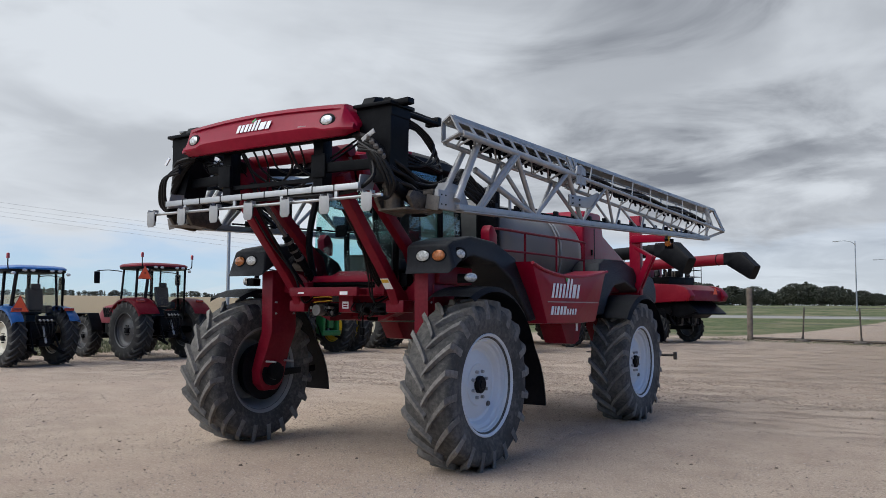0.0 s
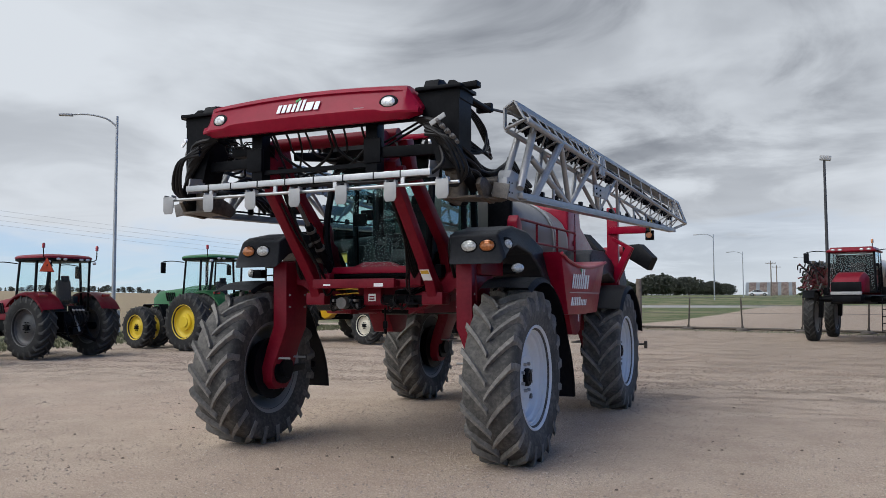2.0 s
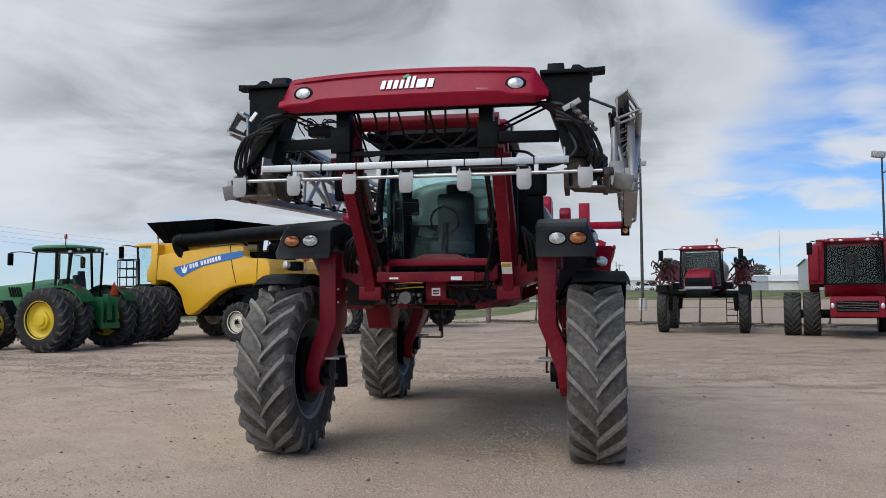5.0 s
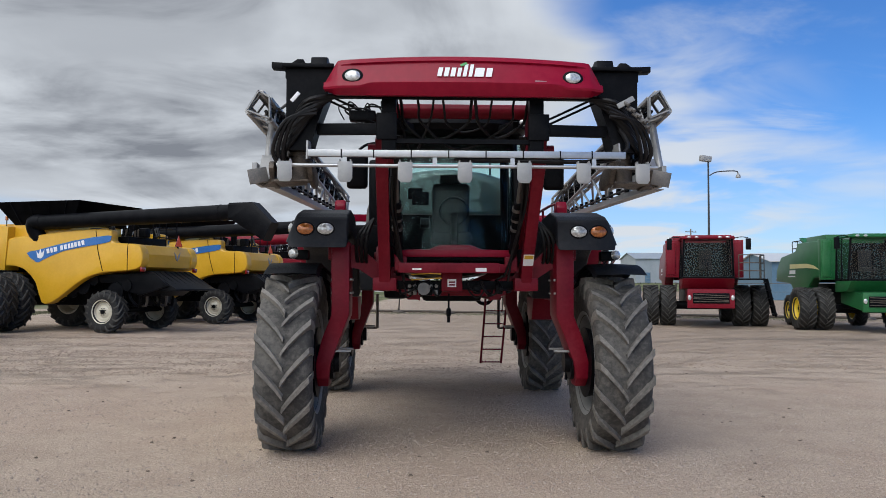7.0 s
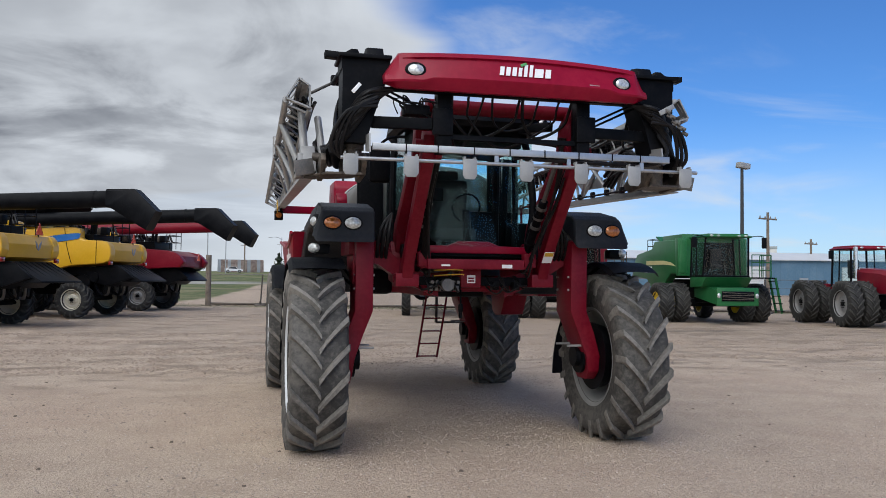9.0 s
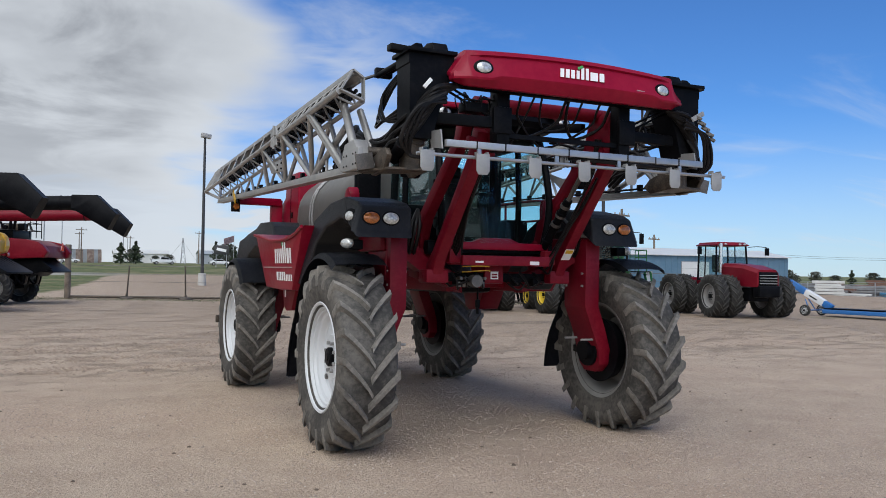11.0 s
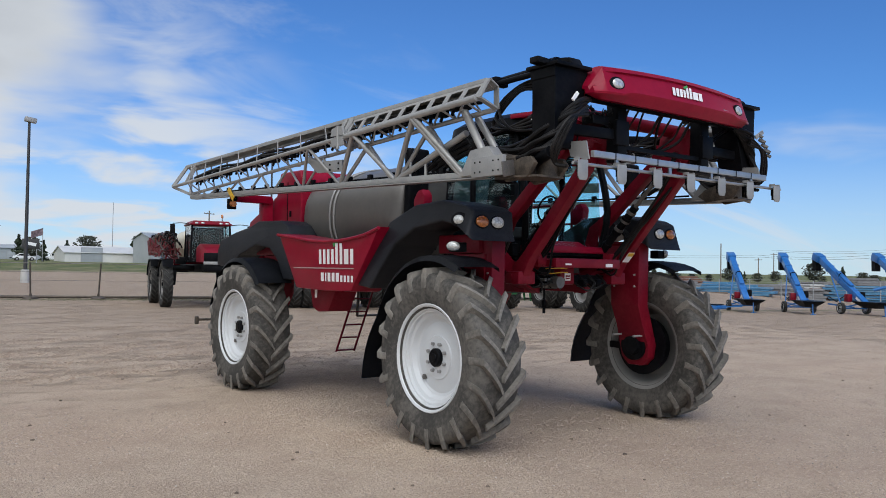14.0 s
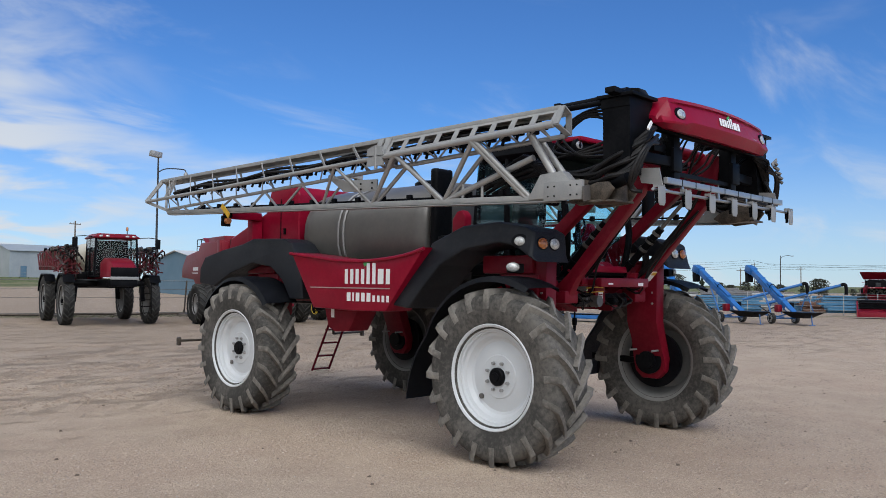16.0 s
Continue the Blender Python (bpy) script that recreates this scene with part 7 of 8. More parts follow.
HX, HY = -0.95, 0.312
for k, (x, y) in enumerate(((-11.75, 21.0), (-9.4, 27.8))):
    # the left rear wheel stands at (x, y)
    cx, cy = x + 0.312 * 1.55 + HX * 4.31, y + 0.95 * 1.55 + HY * 4.31
    combine("yellow_combine", "yellow combine harvester with black grain tank extension and unloading tube", heading(cx, cy, HX, HY), YELLOW, "curved", CREAM_RIM, CREAM_RIM, duals=True)
x, y = -7.65, 35.0
combine("red_combine", "red combine harvester with red unloading tube, parked by the fence", heading(x + 0.48 + HX * 4.31, y + 1.47 + HY * 4.31, HX, HY), FARRED, "straight", GREYRIM, GREYRIM, auger_mat=FARRED, tank_open=False)
combine("red_combine", "red combine harvester with dual front wheels facing the yard", heading(12.60, 27.2, -0.24, -0.97), FARRED, "straight", GREYRIM, GREYRIM, duals=True, tank_open=False, triangle=False, facing=True, height=1.03, size=1.08, D=1.70, in_x=1.46, out_x=2.16)
combine("green_combine", "green combine harvester with yellow rims facing the yard", heading(17.75, 23.6, -0.14, -0.99), GREEN, "straight", YELLOW_RIM, YELLOW_RIM, duals=True, tank_open=False, triangle=False, facing=True, height=1.05, size=1.03, D=1.70, in_x=1.44, out_x=2.14)


def second_sprayer(m):
    s = thing("small_sprayer", "red crop sprayer on tall narrow wheels with folded side booms", "sprayer", m)
    w = wheel_meshes(1.98, 0.40, 1.22, 24, GREYRIM, 0.04, 40, 0.10)
    for sx in (-1, 1):
        for y in (0.0, 4.3):
            add_wheel(s, w, (sx * 1.66, y, 0.99), sx)
            part("wheel_leg", bar(B(), (sx * 1.36, y, 0.95), (sx * 1.30, y, 1.75), 0.16, 0.18, bev=0.02), BLACK, s)
            part("mudguard", prism(B(), [(y - 0.8, 1.75), (y - 0.5, 2.05), (y + 0.3, 2.10), (y + 0.9, 1.75), (y + 1.05, 1.3), (y + 1.02, 1.3), (y + 0.86, 1.72), (y + 0.28, 2.06), (y - 0.5, 2.01)], "x", sx * 1.46, sx * 1.90), BLACK, s)
    part("chassis", box(B(), (0, 1.9, 1.62), (2.6, 0.25, 0.25), bev=0.03), BLACK, s)
    bm = box(B(), (0, 1.1, 1.70), (1.0, 6.4, 0.35), bev=0.04)
    tube(bm, (-1.4, 0, 1.7), (1.4, 0, 1.7), 0.12, 12)
    tube(bm, (-1.4, 4.3, 1.7), (1.4, 4.3, 1.7), 0.12, 12)
    part("frame_rail", bm, BLACK, s)
    rows = [[(-w_, y, 1.95), (-w_, y, t - 0.2), (-w_ * 0.75, y, t), (w_ * 0.75, y, t), (w_, y, t - 0.2), (w_, y, 1.95)] for y, w_, t in ((-1.1, 0.60, 2.74), (-1.9, 0.58, 2.62), (-2.4, 0.56, 2.42), (-2.52, 0.52, 2.28))]
    hood_p = part("hood", loft(B(), rows), FARRED, s)
    part("grille", box(B(), (0, -2.54, 2.16), (1.04, 0.06, 0.36), bev=0.02), BLACK, hood_p)
    part("bumper", box(B(), (0, -2.56, 1.92), (1.06, 0.10, 0.12), bev=0.02), GREYPLATE, hood_p)
    part("under_bumper", box(B(), (0, -2.1, 1.72), (1.0, 0.9, 0.28), bev=0.05), BLACK, s)
    cab = cab_box(s, 0.84, -1.1, 0.5, 1.95, 3.52, FARRED, lean=0.1, roof_h=0.20)
    beacon(cab, (0.62, -0.2, 3.70))
    for sx in (-1, 1):
        mirror_arm(cab, sx, (sx * 0.85, -1.1, 3.55), 0.75, 0.4)
    rows = [[(0.95 * f * math.cos(t), y, 2.75 + 0.75 * f * math.sin(t)) for t in (2 * math.pi * k / 20 for k in range(20))] for y, f in ((0.75, 0.6), (0.9, 0.95), (1.3, 1.0), (4.2, 1.0), (4.5, 0.9), (4.6, 0.55))]
    part("tank", loft(B(), rows), CREAM_RIM, s)
    # black sheet added behind the glass: the cab's dark inside, hiding the tank
    part("cab_back_shade", box(B(), (0, 0.56, 2.75), (1.55, 0.05, 1.5), bev=0.01), BLACK, s)
    part("engine_box", box(B(), (0, 5.2, 2.4), (1.5, 1.2, 1.2), bev=0.08), FARRED, s)
    for sx in (-1, 1):
        for lv in range(3):
            x = sx * (1.35 + 0.18 * lv)
            b = part("boom", bar(B(), (x, -0.6 + 0.2 * lv, 2.25 + 0.05 * lv), (x, 6.2, 2.35 + 0.05 * lv), 0.06, 0.06), MAROON, s)
            part("boom_chord", bar(B(), (x, -0.3 + 0.3 * lv, 3.05 + 0.06 * lv), (x, 6.1, 2.95 + 0.08 * lv), 0.05, 0.05), MAROON, b)
            for k in range(24):
                y = -0.45 + 0.2 * lv + 0.27 * k
                part("boom_brace", bar(B(), (x, y, 2.27), (x + sx * 0.05, y + (0.30 if k % 2 else -0.12), 3.02 + 0.05 * math.sin(k * 1.9)), 0.055, 0.045), MAROON if (k + lv) % 4 else RUSTY, b)
            for k in range(9):
                y = -0.2 + 0.62 * k
                part("nozzle_body", box(B(), (x, y, 3.12 + 0.08 * math.sin(k * 2.2 + lv)), (0.12, 0.34, 0.14), (10 * math.sin(k), 0, 12 * math.sin(k * 3)), 0.02), RUSTY if (k + lv) % 2 else BLACK, b)
        for k in range(10):
            pts = [(sx * (1.3 + 0.06 * (k % 3)), -0.4 + 0.55 * k, 3.0), (sx * (1.5 + 0.05 * (k % 2)), -0.25 + 0.55 * k, 3.18 + 0.06 * (k % 3)), (sx * 1.65, 0.25 + 0.55 * k, 3.12), (sx * 1.62, 0.75 + 0.55 * k, 2.98)]
            part("hose", sweep(B(), pts, 0.022, 6, 3), HOSE, s)
        for k in range(44):
            f = (k * 0.37) % 1.0
            p = Vector((sx * (1.25 + 0.75 * ((k * 0.61) % 1.0)), -0.75 + 1.9 * f, 2.10 + 0.75 * ((k * 0.83) % 1.0)))
            d = Vector((sx * 0.35 * math.sin(k * 1.7), 0.5 * math.cos(k * 2.3), 0.42 * math.sin(k * 0.9 + 0.6)))
            part("boom_brace", bar(B(), p, p + d, 0.05, 0.05), MAROON if k % 3 else DARKPLATE, s)
        for k in range(7):
            zz = 2.55 + 0.12 * (k % 4)
            part("hose", sweep(B(), [(sx * (1.1 + 0.1 * k), -0.55, zz), (sx * (1.25 + 0.1 * k), -0.75, zz + 0.22), (sx * (1.45 + 0.1 * k), -0.6, zz + 0.28), (sx * (1.55 + 0.09 * k), -0.5, zz + 0.1)], 0.028, 6, 4), HOSE, s)
        part("tool_box", box(B(), (sx * 1.05, 0.2, 2.02), (0.4, 0.5, 0.3), bev=0.04), BLACK, s)
    lad = part("ladder", tube(B(), (1.0, -1.1, 1.75), (1.0, -1.2, 0.45), 0.02, 6), BLACK, s)
    part("ladder_rail", tube(B(), (1.42, -1.1, 1.75), (1.42, -1.2, 0.45), 0.02, 6), BLACK, lad)
    for k in range(5):
        part("rung", tube(B(), (1.0, -1.12, 0.5 + 0.27 * k), (1.42, -1.12, 0.5 + 0.27 * k), 0.018, 6), BLACK, lad)
    return s


second_sprayer(heading(6.93, 29.7, -0.20, -0.98) @ Matrix.Diagonal((1.06, 1.06, 1.06, 1)))


def articulated_tractor(m):
    t = thing("articulated_tractor", "large red four wheel drive tractor with dual wheels", "tractor", m)
    w = wheel_meshes(1.92, 0.56, 1.05, 20, GREYRIM, 0.045, 40, 0.16)
    for sx in (-1, 1):
        for y in (0.0, 3.6):
            for x in (1.0, 1.65):
                add_wheel(t, w, (sx * x, y, 0.96), sx)
    bm = box(B(), (0, 1.8, 1.05), (0.9, 5.6, 0.6), bev=0.06)
    part("chassis", bm, BLACK, t)
    rows = [[(-w_, y, 1.4), (-w_, y, top - 0.15), (-w_ * 0.75, y, top), (w_ * 0.75, y, top), (w_, y, top - 0.15), (w_, y, 1.4)] for y, w_, top in ((1.1, 0.55, 2.45), (-0.6, 0.55, 2.35), (-1.6, 0.52, 2.15))]
    h = part("hood", loft(B(), rows), FARRED, t)
    part("grille", box(B(), (0, -1.62, 1.75), (0.9, 0.05, 0.6), bev=0.01), BLACK, h)
    part("front_frame", box(B(), (0, -1.5, 1.2), (1.0, 0.5, 0.5), bev=0.05), BLACK, t)
    for k in range(4):
        part("grille_bar", box(B(), (0, -1.655, 1.55 + 0.12 * k), (0.85, 0.02, 0.03)), GREYPLATE, h)
    cab_box(t, 0.82, 1.2, 2.7, 1.65, 3.25, FARRED, roof_h=0.18)
    part("rear_deck", box(B(), (0, 3.7, 1.6), (1.9, 1.4, 0.35), bev=0.06), FARRED, t)
    part("exhaust", tube(B(), (-0.72, 0.9, 2.0), (-0.72, 0.9, 3.35), 0.09, 14), CHROME, t)
    for sx in (-1, 1):
        mirror_arm(t, sx, (sx * 0.84, 1.15, 3.2), 0.9, 0.35)
    return t


articulated_tractor(heading(23.2, 19.3, -0.20, -0.98))


def conveyor(m):
    """A belt conveyor on wheels: hopper at the origin, tube rising to -y."""
    c = thing("belt_conveyor", "bright blue grain belt conveyor with black hopper on wheels", "conveyor", m, "blue conveyors in a row")
    top = Vector((0, -3.75, 3.05))
    low = Vector((0, 0.35, 0.48))
    body = part("tube", bar(B(), low, top, 0.34, 0.34, bev=0.05), BLUE, c)
    part("tube_guard", bar(B(), low.lerp(top, 0.32) + Vector((0, 0.12, 0.2)), low.lerp(top, 0.62) + Vector((0, 0.12, 0.2)), 0.26, 0.08, bev=0.02), BLUE, body)
    head = part("head_box", bar(B(), top + Vector((0, 0.25, -0.12)), top + Vector((0, -0.35, 0.10)), 0.46, 0.42, bev=0.04), BLUE, body)
    part("spout", loft(B(), [[(sx * w, top.y - 0.25 + sy * w, top.z + dz) for sx, sy in ((-1, -1), (1, -1), (1, 1), (-1, 1))] for w, dz in ((0.17, -0.05), (0.16, -0.75))]), BLACK, head)
    part("decal", bar(B(), low.lerp(top, 0.06) + Vector((0.172, 0, 0)), low.lerp(top, 0.16) + Vector((0.172, 0, 0)), 0.006, 0.14), WHITE, body)
    hop = part("hopper", loft(B(), [[(sx * w, 0.9 + sy * l, z) for sx, sy in ((-1, -1), (1, -1), (1, 1), (-1, 1))] for w, l, z in ((0.25, 0.5, 0.38), (0.55, 1.05, 0.68), (0.57, 1.07, 0.70))]), BLACK, c)
    part("jack_leg", tube(B(), (0.0, 1.7, 0.55), (0.0, 1.75, 0.02), 0.03, 8), BLUE, hop)
    part("jack_foot", box(B(), (0.0, 1.75, 0.02), (0.25, 0.2, 0.03)), BLUE, hop)
    wm = CONVEYOR_WHEEL
    for sx in (-1, 1):
        add_wheel(c, wm, (sx * 0.75, -0.7, 0.30), sx)
        part("undercarriage", bar(B(), (sx * 0.7, -0.7, 0.32), (sx * 0.16, -2.4, 2.0), 0.06, 0.06), BLUE, c)
        part("brace", bar(B(), (sx * 0.7, -0.7, 0.32), (sx * 0.15, 0.1, 0.6), 0.06, 0.06), BLUE, c)
    part("axle", tube(B(), (-0.75, -0.7, 0.3), (0.75, -0.7, 0.3), 0.04, 8), BLUE, c)
    part("drawbar", bar(B(), (0, -0.7, 0.35), (0, -2.9, 0.45), 0.08, 0.08), BLUE, c)
    part("engine", box(B(), (0.30, -0.75, 0.85), (0.3, 0.34, 0.42), bev=0.06), FARRED, c)
    part("engine_cover", box(B(), (-0.30, -0.45, 1.0), (0.22, 0.28, 0.38), bev=0.06), BLACK, c)
    part("tube_loop", sweep(B(), [low.lerp(top, 0.52) + Vector((0.15, 0, 0.15)), low.lerp(top, 0.50) + Vector((0.12, 0, 0.38)), low.lerp(top, 0.50) + Vector((-0.12, 0, 0.38)), low.lerp(top, 0.40) + Vector((-0.15, 0, 0.15))], 0.025, 6), BLACK, c)
    for f in (0.25, 0.5, 0.75):
        part("tube_band", bar(B(), low.lerp(top, f), low.lerp(top, f + 0.012), 0.38, 0.38), BLUE, body)
    part("cable", sweep(B(), [(0.2, -1.0, 1.0), (0.4, -1.5, 0.7), (0.1, -2.0, 0.6), (0.3, -2.5, 0.9)], 0.03, 6), HOSE, c)
    return c


CONVEYOR_WHEEL = wheel_meshes(0.62, 0.19, 0.36, 14, WHITE_RIM, 0.012, 24, 0.05)
CONVEYOR_SIZE = Matrix.Diagonal((1.30, 1.30, 1.30, 1))
first_conv = None
for fx, fy, hx, hy in ((43.26, 24.12, 0.707, 0.707), (45.18, 20.94, 0.707, 0.707), (48.1, 17.47, 0.477, 0.879), (49.19, 14.34, 0.558, 0.829)):
    m = pose(0, 0, ground_height(fx, fy)) @ heading(fx + 2.68 * hx, fy + 2.68 * hy, hx, hy)
    first_conv = conveyor(m @ CONVEYOR_SIZE) if first_conv is None else (copy_thing(first_conv, m), first_conv)[1]


def low_conveyor(m):
    c = thing("drive_over_conveyor", "low blue drive-over hopper conveyor with black belt", "conveyor", m)
    pan = part("pan", box(B(), (0, 1.6, 0.28), (1.3, 3.6, 0.22), bev=0.04), BLUE, c)
    part("belt", box(B(), (0, 1.6, 0.43), (1.0, 3.4, 0.06), bev=0.02), BLACK, pan)
    arm_b = part("tube", bar(B(), (0, 0.0, 0.45), (0, -2.6, 1.85), 0.32, 0.34, bev=0.05), BLUE, c)
    part("head_box", box(B(), (0, -2.8, 1.82), (0.5, 0.6, 0.5), (-18, 0, 0), bev=0.06), BLACK, arm_b)
    part("white_sleeve", bar(B(), (0, -0.45, 0.692), (0, -1.55, 1.285), 0.345, 0.365, bev=0.03), WHITE_BAND, arm_b)
    for sx in (-1, 1):
        part("dark_mark", bar(B(), (sx * 0.176, -0.8, 0.87), (sx * 0.176, -1.25, 1.115), 0.006, 0.08), POLE_DARK, arm_b)
    for sx in (-1, 1):
        add_wheel(c, CONVEYOR_WHEEL, (sx * 0.8, -1.1, 0.30), sx)
        part("strut", tube(B(), (sx * 0.3, -1.2, 0.35), (sx * 0.15, -1.5, 0.9), 0.03, 8), BLUE, c)
    part("axle", tube(B(), (-0.8, -1.1, 0.3), (0.8, -1.1, 0.3), 0.04, 8), BLUE, c)
    part("drawbar", bar(B(), (0, 3.3, 0.30), (0, 4.6, 0.40), 0.08, 0.08), BLUE, c)
    return c


low_conveyor(pose(0, 0, ground_height(41.1, 29.7)) @ heading(41.1, 29.7, -0.15, 0.99) @ Matrix.Diagonal((1.2, 1.2, 1.2, 1)))


# ---- fence, poles, wires ----
def fence():
    f = thing("yard_fence", "low pipe and cable fence with leaning steel posts", "fence", kind="structure")
    pts = []
    for k in range(12):
        x = -4.6 + 3.12 * k
        pts.append(Vector((x, 43.2 - 1.22 * k if k < 5 else 38.3 - 1.05 * (k - 4), 0)))
    for k, p in enumerate(pts):
        if k == 0:
            continue
        lean = 0.10 * math.sin(k * 2.3)
        post = part("post", tube(B(), p, p + Vector((lean + 0.04, 0, 1.95)), 0.045, 8), RUSTY, f)
        part("foot", lathe(B(), [(0.0, 0.42), (0.10, 0.36), (0.16, 0.08), (0.30, 0.06)], 14, p, "z"), RUSTY, post)
    part("big_post", tube(B(), pts[0], pts[0] + Vector((0, 0, 3.1)), 0.17, 14), WOOD, f)
    part("top_rail", sweep(B(), [p + Vector((0, 0, 1.92)) for p in pts], 0.02, 6, 1, False), DARKPLATE, f)
    for z in (1.45, 1.0):
        part("wire", sweep(B(), [p + Vector((0, 0, z)) for p in pts], 0.008, 4, 1, False), DARKPLATE, f)
    part("bottom_pipe", sweep(B(), [p + Vector((0, 0, 0.12)) for p in pts], 0.07, 8, 1, False), RUSTY, f)


fence()


def lamp_pole(at, h, kind, mat, aim=0.0, label="tall dark steel yard light pole"):
    p = thing("light_pole", label, "light pole", pose(*at, 0, 0, aim))
    shaft = part("shaft", tube(B(), (0, 0, 0), (0, 0, h), 0.17 if kind == "flood" else 0.12, 12, 0.11 if kind == "flood" else 0.07), mat, p)
    part("base", lathe(B(), [(0, 0.40), (1.3, 0.36), (1.32, 0.2)], 16, (0, 0, 0), "z"), CONCRETE, p)
    if kind == "flood":
        part("flood_lamp", box(B(), (0.1, 0, h + 0.18), (0.95, 0.55, 0.42), (0, 8, 0), 0.06), GREYPLATE, shaft)
    if kind in ("arm", "both"):
        part("arm", sweep(B(), [(0, 0, h - 0.6), (-0.6, 0, h - 0.15), (-1.6, 0, h + 0.05), (-2.5, 0, h)], 0.05, 8), mat, shaft)
        part("lamp_head", box(B(), (-2.75, 0, h - 0.02), (0.75, 0.26, 0.14), bev=0.05), GREYPLATE, shaft)
    if kind == "flood_arm":
        part("flood_lamp", box(B(), (-0.25, 0, h + 0.18), (1.0, 0.55, 0.5), (0, 8, 0), 0.06), GREYPLATE, shaft)
        part("arm", sweep(B(), [(0, 0, h - 1.4), (0.8, 0, h - 1.0), (2.4, 0, h - 0.9), (2.7, 0, h - 1.1)], 0.05, 8), mat, shaft)
        part("lamp_head", lathe(B(), [(0, 0.22), (0.2, 0.2), (0.4, 0.06)], 12, (2.7, 0, h - 1.5), "z"), GREYPLATE, shaft)
    return p


lamp_pole((7.0, 71.9, 0), 14.3, "flood", POLE_DARK)
lamp_pole((25.7, 62.4, 0), 12.9, "flood_arm", POLE_DARK)
lamp_pole((33.7, 44.8, 0), 10.3, "flood", POLE_DARK)
lamp_pole((-30.9, 26.0, 0), 12.4, "arm", POLE_GREY, 35, "grey street lamp with curved arm")
for x, y, h in ((-8.2, 131, 12.4), (-6.0, 168, 11.4), (6.5, 190, 11.0), (11.0, 250, 11.5)):
    lamp_pole((x, y, 0), h, "arm", POLE_GREY, 0, "grey street lamp with curved arm")


def utility_pole(at, h, aim=0.0):
    p = thing("utility_pole", "weathered wooden utility pole with cross arm", "utility pole", pose(at[0], at[1], at[2] + ground_height(at[0], at[1]) - 0.3, 0, 0, aim))
    s = part("shaft", tube(B(), (0, 0, 0), (0, 0, h), 0.18, 10, 0.12), WOOD, p)
    part("cross_arm", box(B(), (0, 0, h - 0.6), (2.6, 0.12, 0.14)), WOOD, s)
    for k in (-1.15, -0.4, 0.4, 1.15):
        part("insulator", lathe(B(), [(0, 0.05), (0.1, 0.07), (0.2, 0.03)], 8, (k, 0, h - 0.53), "z"), GREYPLATE, s)
    return p


for row in ([((252, 146, 0), 10.3), ((279, 115, 0), 11.2), ((249, 88, 0), 8.8), ((238, 44, 0), 9.0), ((232, 6, 0), 9.0)], [((205, 190, 0), 9.0), ((223, 134, 0), 7.9), ((226, 97, 0), 8.0), ((229, 52, 0), 8.0), ((230, 16, 0), 8.0)]):
    for at, h in row:
        utility_pole(at, h, 85)
    for off in (-1.1, 1.1):
        pts = []
        for (a, ha), (b, hb) in zip(row, row[1:]):
            for k in range(5):
                f = k / 5
                p = Vector(a).lerp(Vector(b), f) + Vector((off * 0.1, off, 0))
                p.z = ha + (hb - ha) * f - 0.45 - 0.8 * 4 * f * (1 - f) + 0.3 * off
                pts.append(p)
        tagged(new("power_line", mesh_of(sweep(B(), pts, 0.03, 5, 1, False), HOSE)), "thin black power line between wooden poles", "cable", "power lines")
lamp_pole((153, 57, -0.7), 8.6, "arm", POLE_DARK, 150)
tagged(new("bare_pole", mesh_of(tube(B(), (163, 107, -0.7), (163, 107, 9.0), 0.16, 10, 0.12), WOOD)), "bare wooden pole beyond the conveyors", "pole")
for at, h in (((-2, 262, 0), 9.5), ((12, 255, 0), 8.5), ((54, 150, 0), 11), ((43.9, 56.0, 0), 8.4), ((65.3, 77.5, 0), 7.1), ((-2, 210, 0), 9), ((30, 240, 0), 10)):
    utility_pole(at, h, 20)
for k in range(4):
    z0 = 14.5 - 0.75 * k
    pts = [(-130, 22 + 3 * k, z0 + 6), (-108, 62 + 2 * k, z0 + 1.6), (-85, 105, z0 - 2.2), (-62, 150, z0 - 5.2)]
    tagged(new("power_line", mesh_of(sweep(B(), pts, 0.013, 5, 6), POLE_GREY)), "thin black power line across the field", "cable", "power lines")
for at, h in (((-130, 26, 0), 20), ((-62, 150, 0), 9.8)):
    utility_pole(at, h, 40)


tagged(new("radio_mast", mesh_of(tube(B(), (42.8, 176.2, 1.5), (42.8, 176.2, 15.2), 0.09, 8, 0.05), POLE_GREY)), "thin pale radio mast beyond the white store", "mast")
mast = thing("lattice_mast", "grey lattice mast with guy wires far off", "mast", pose(23.1, 220.3, ground_height(23.1, 220.3) - 0.2))
for k in range(3):
    a = radians(120 * k)
    leg_p = part("mast_leg", tube(B(), (0.9 * math.cos(a), 0.9 * math.sin(a), 0), (0.1 * math.cos(a), 0.1 * math.sin(a), 7.2), 0.07, 6), POLE_GREY, mast)
    part("guy_wire", tube(B(), (0, 0, 6.4), (5.5 * math.cos(a + 0.5), 5.5 * math.sin(a + 0.5), 0), 0.03, 5), POLE_GREY, mast)
    for j in range(5):
        f0, f1 = j / 5, (j + 1) / 5
        r0, r1, b = 0.9 - 0.8 * f0, 0.9 - 0.8 * f1, a + radians(120)
        part("lattice_brace", tube(B(), (r0 * math.cos(a), r0 * math.sin(a), 7.2 * f0), (r1 * math.cos(b), r1 * math.sin(b), 7.2 * f1), 0.04, 5), POLE_GREY, mast)
board = thing("road_sign", "dark roadside sign board on two posts", "sign", pose(20.0, 139.8, ground_height(20.0, 139.8), 0, 0, -12))
for dx in (-0.9, 0.9):
    part("post", tube(B(), (dx, 0, -0.2), (dx, 0, 4.0), 0.08, 8), POLE_GREY, board)
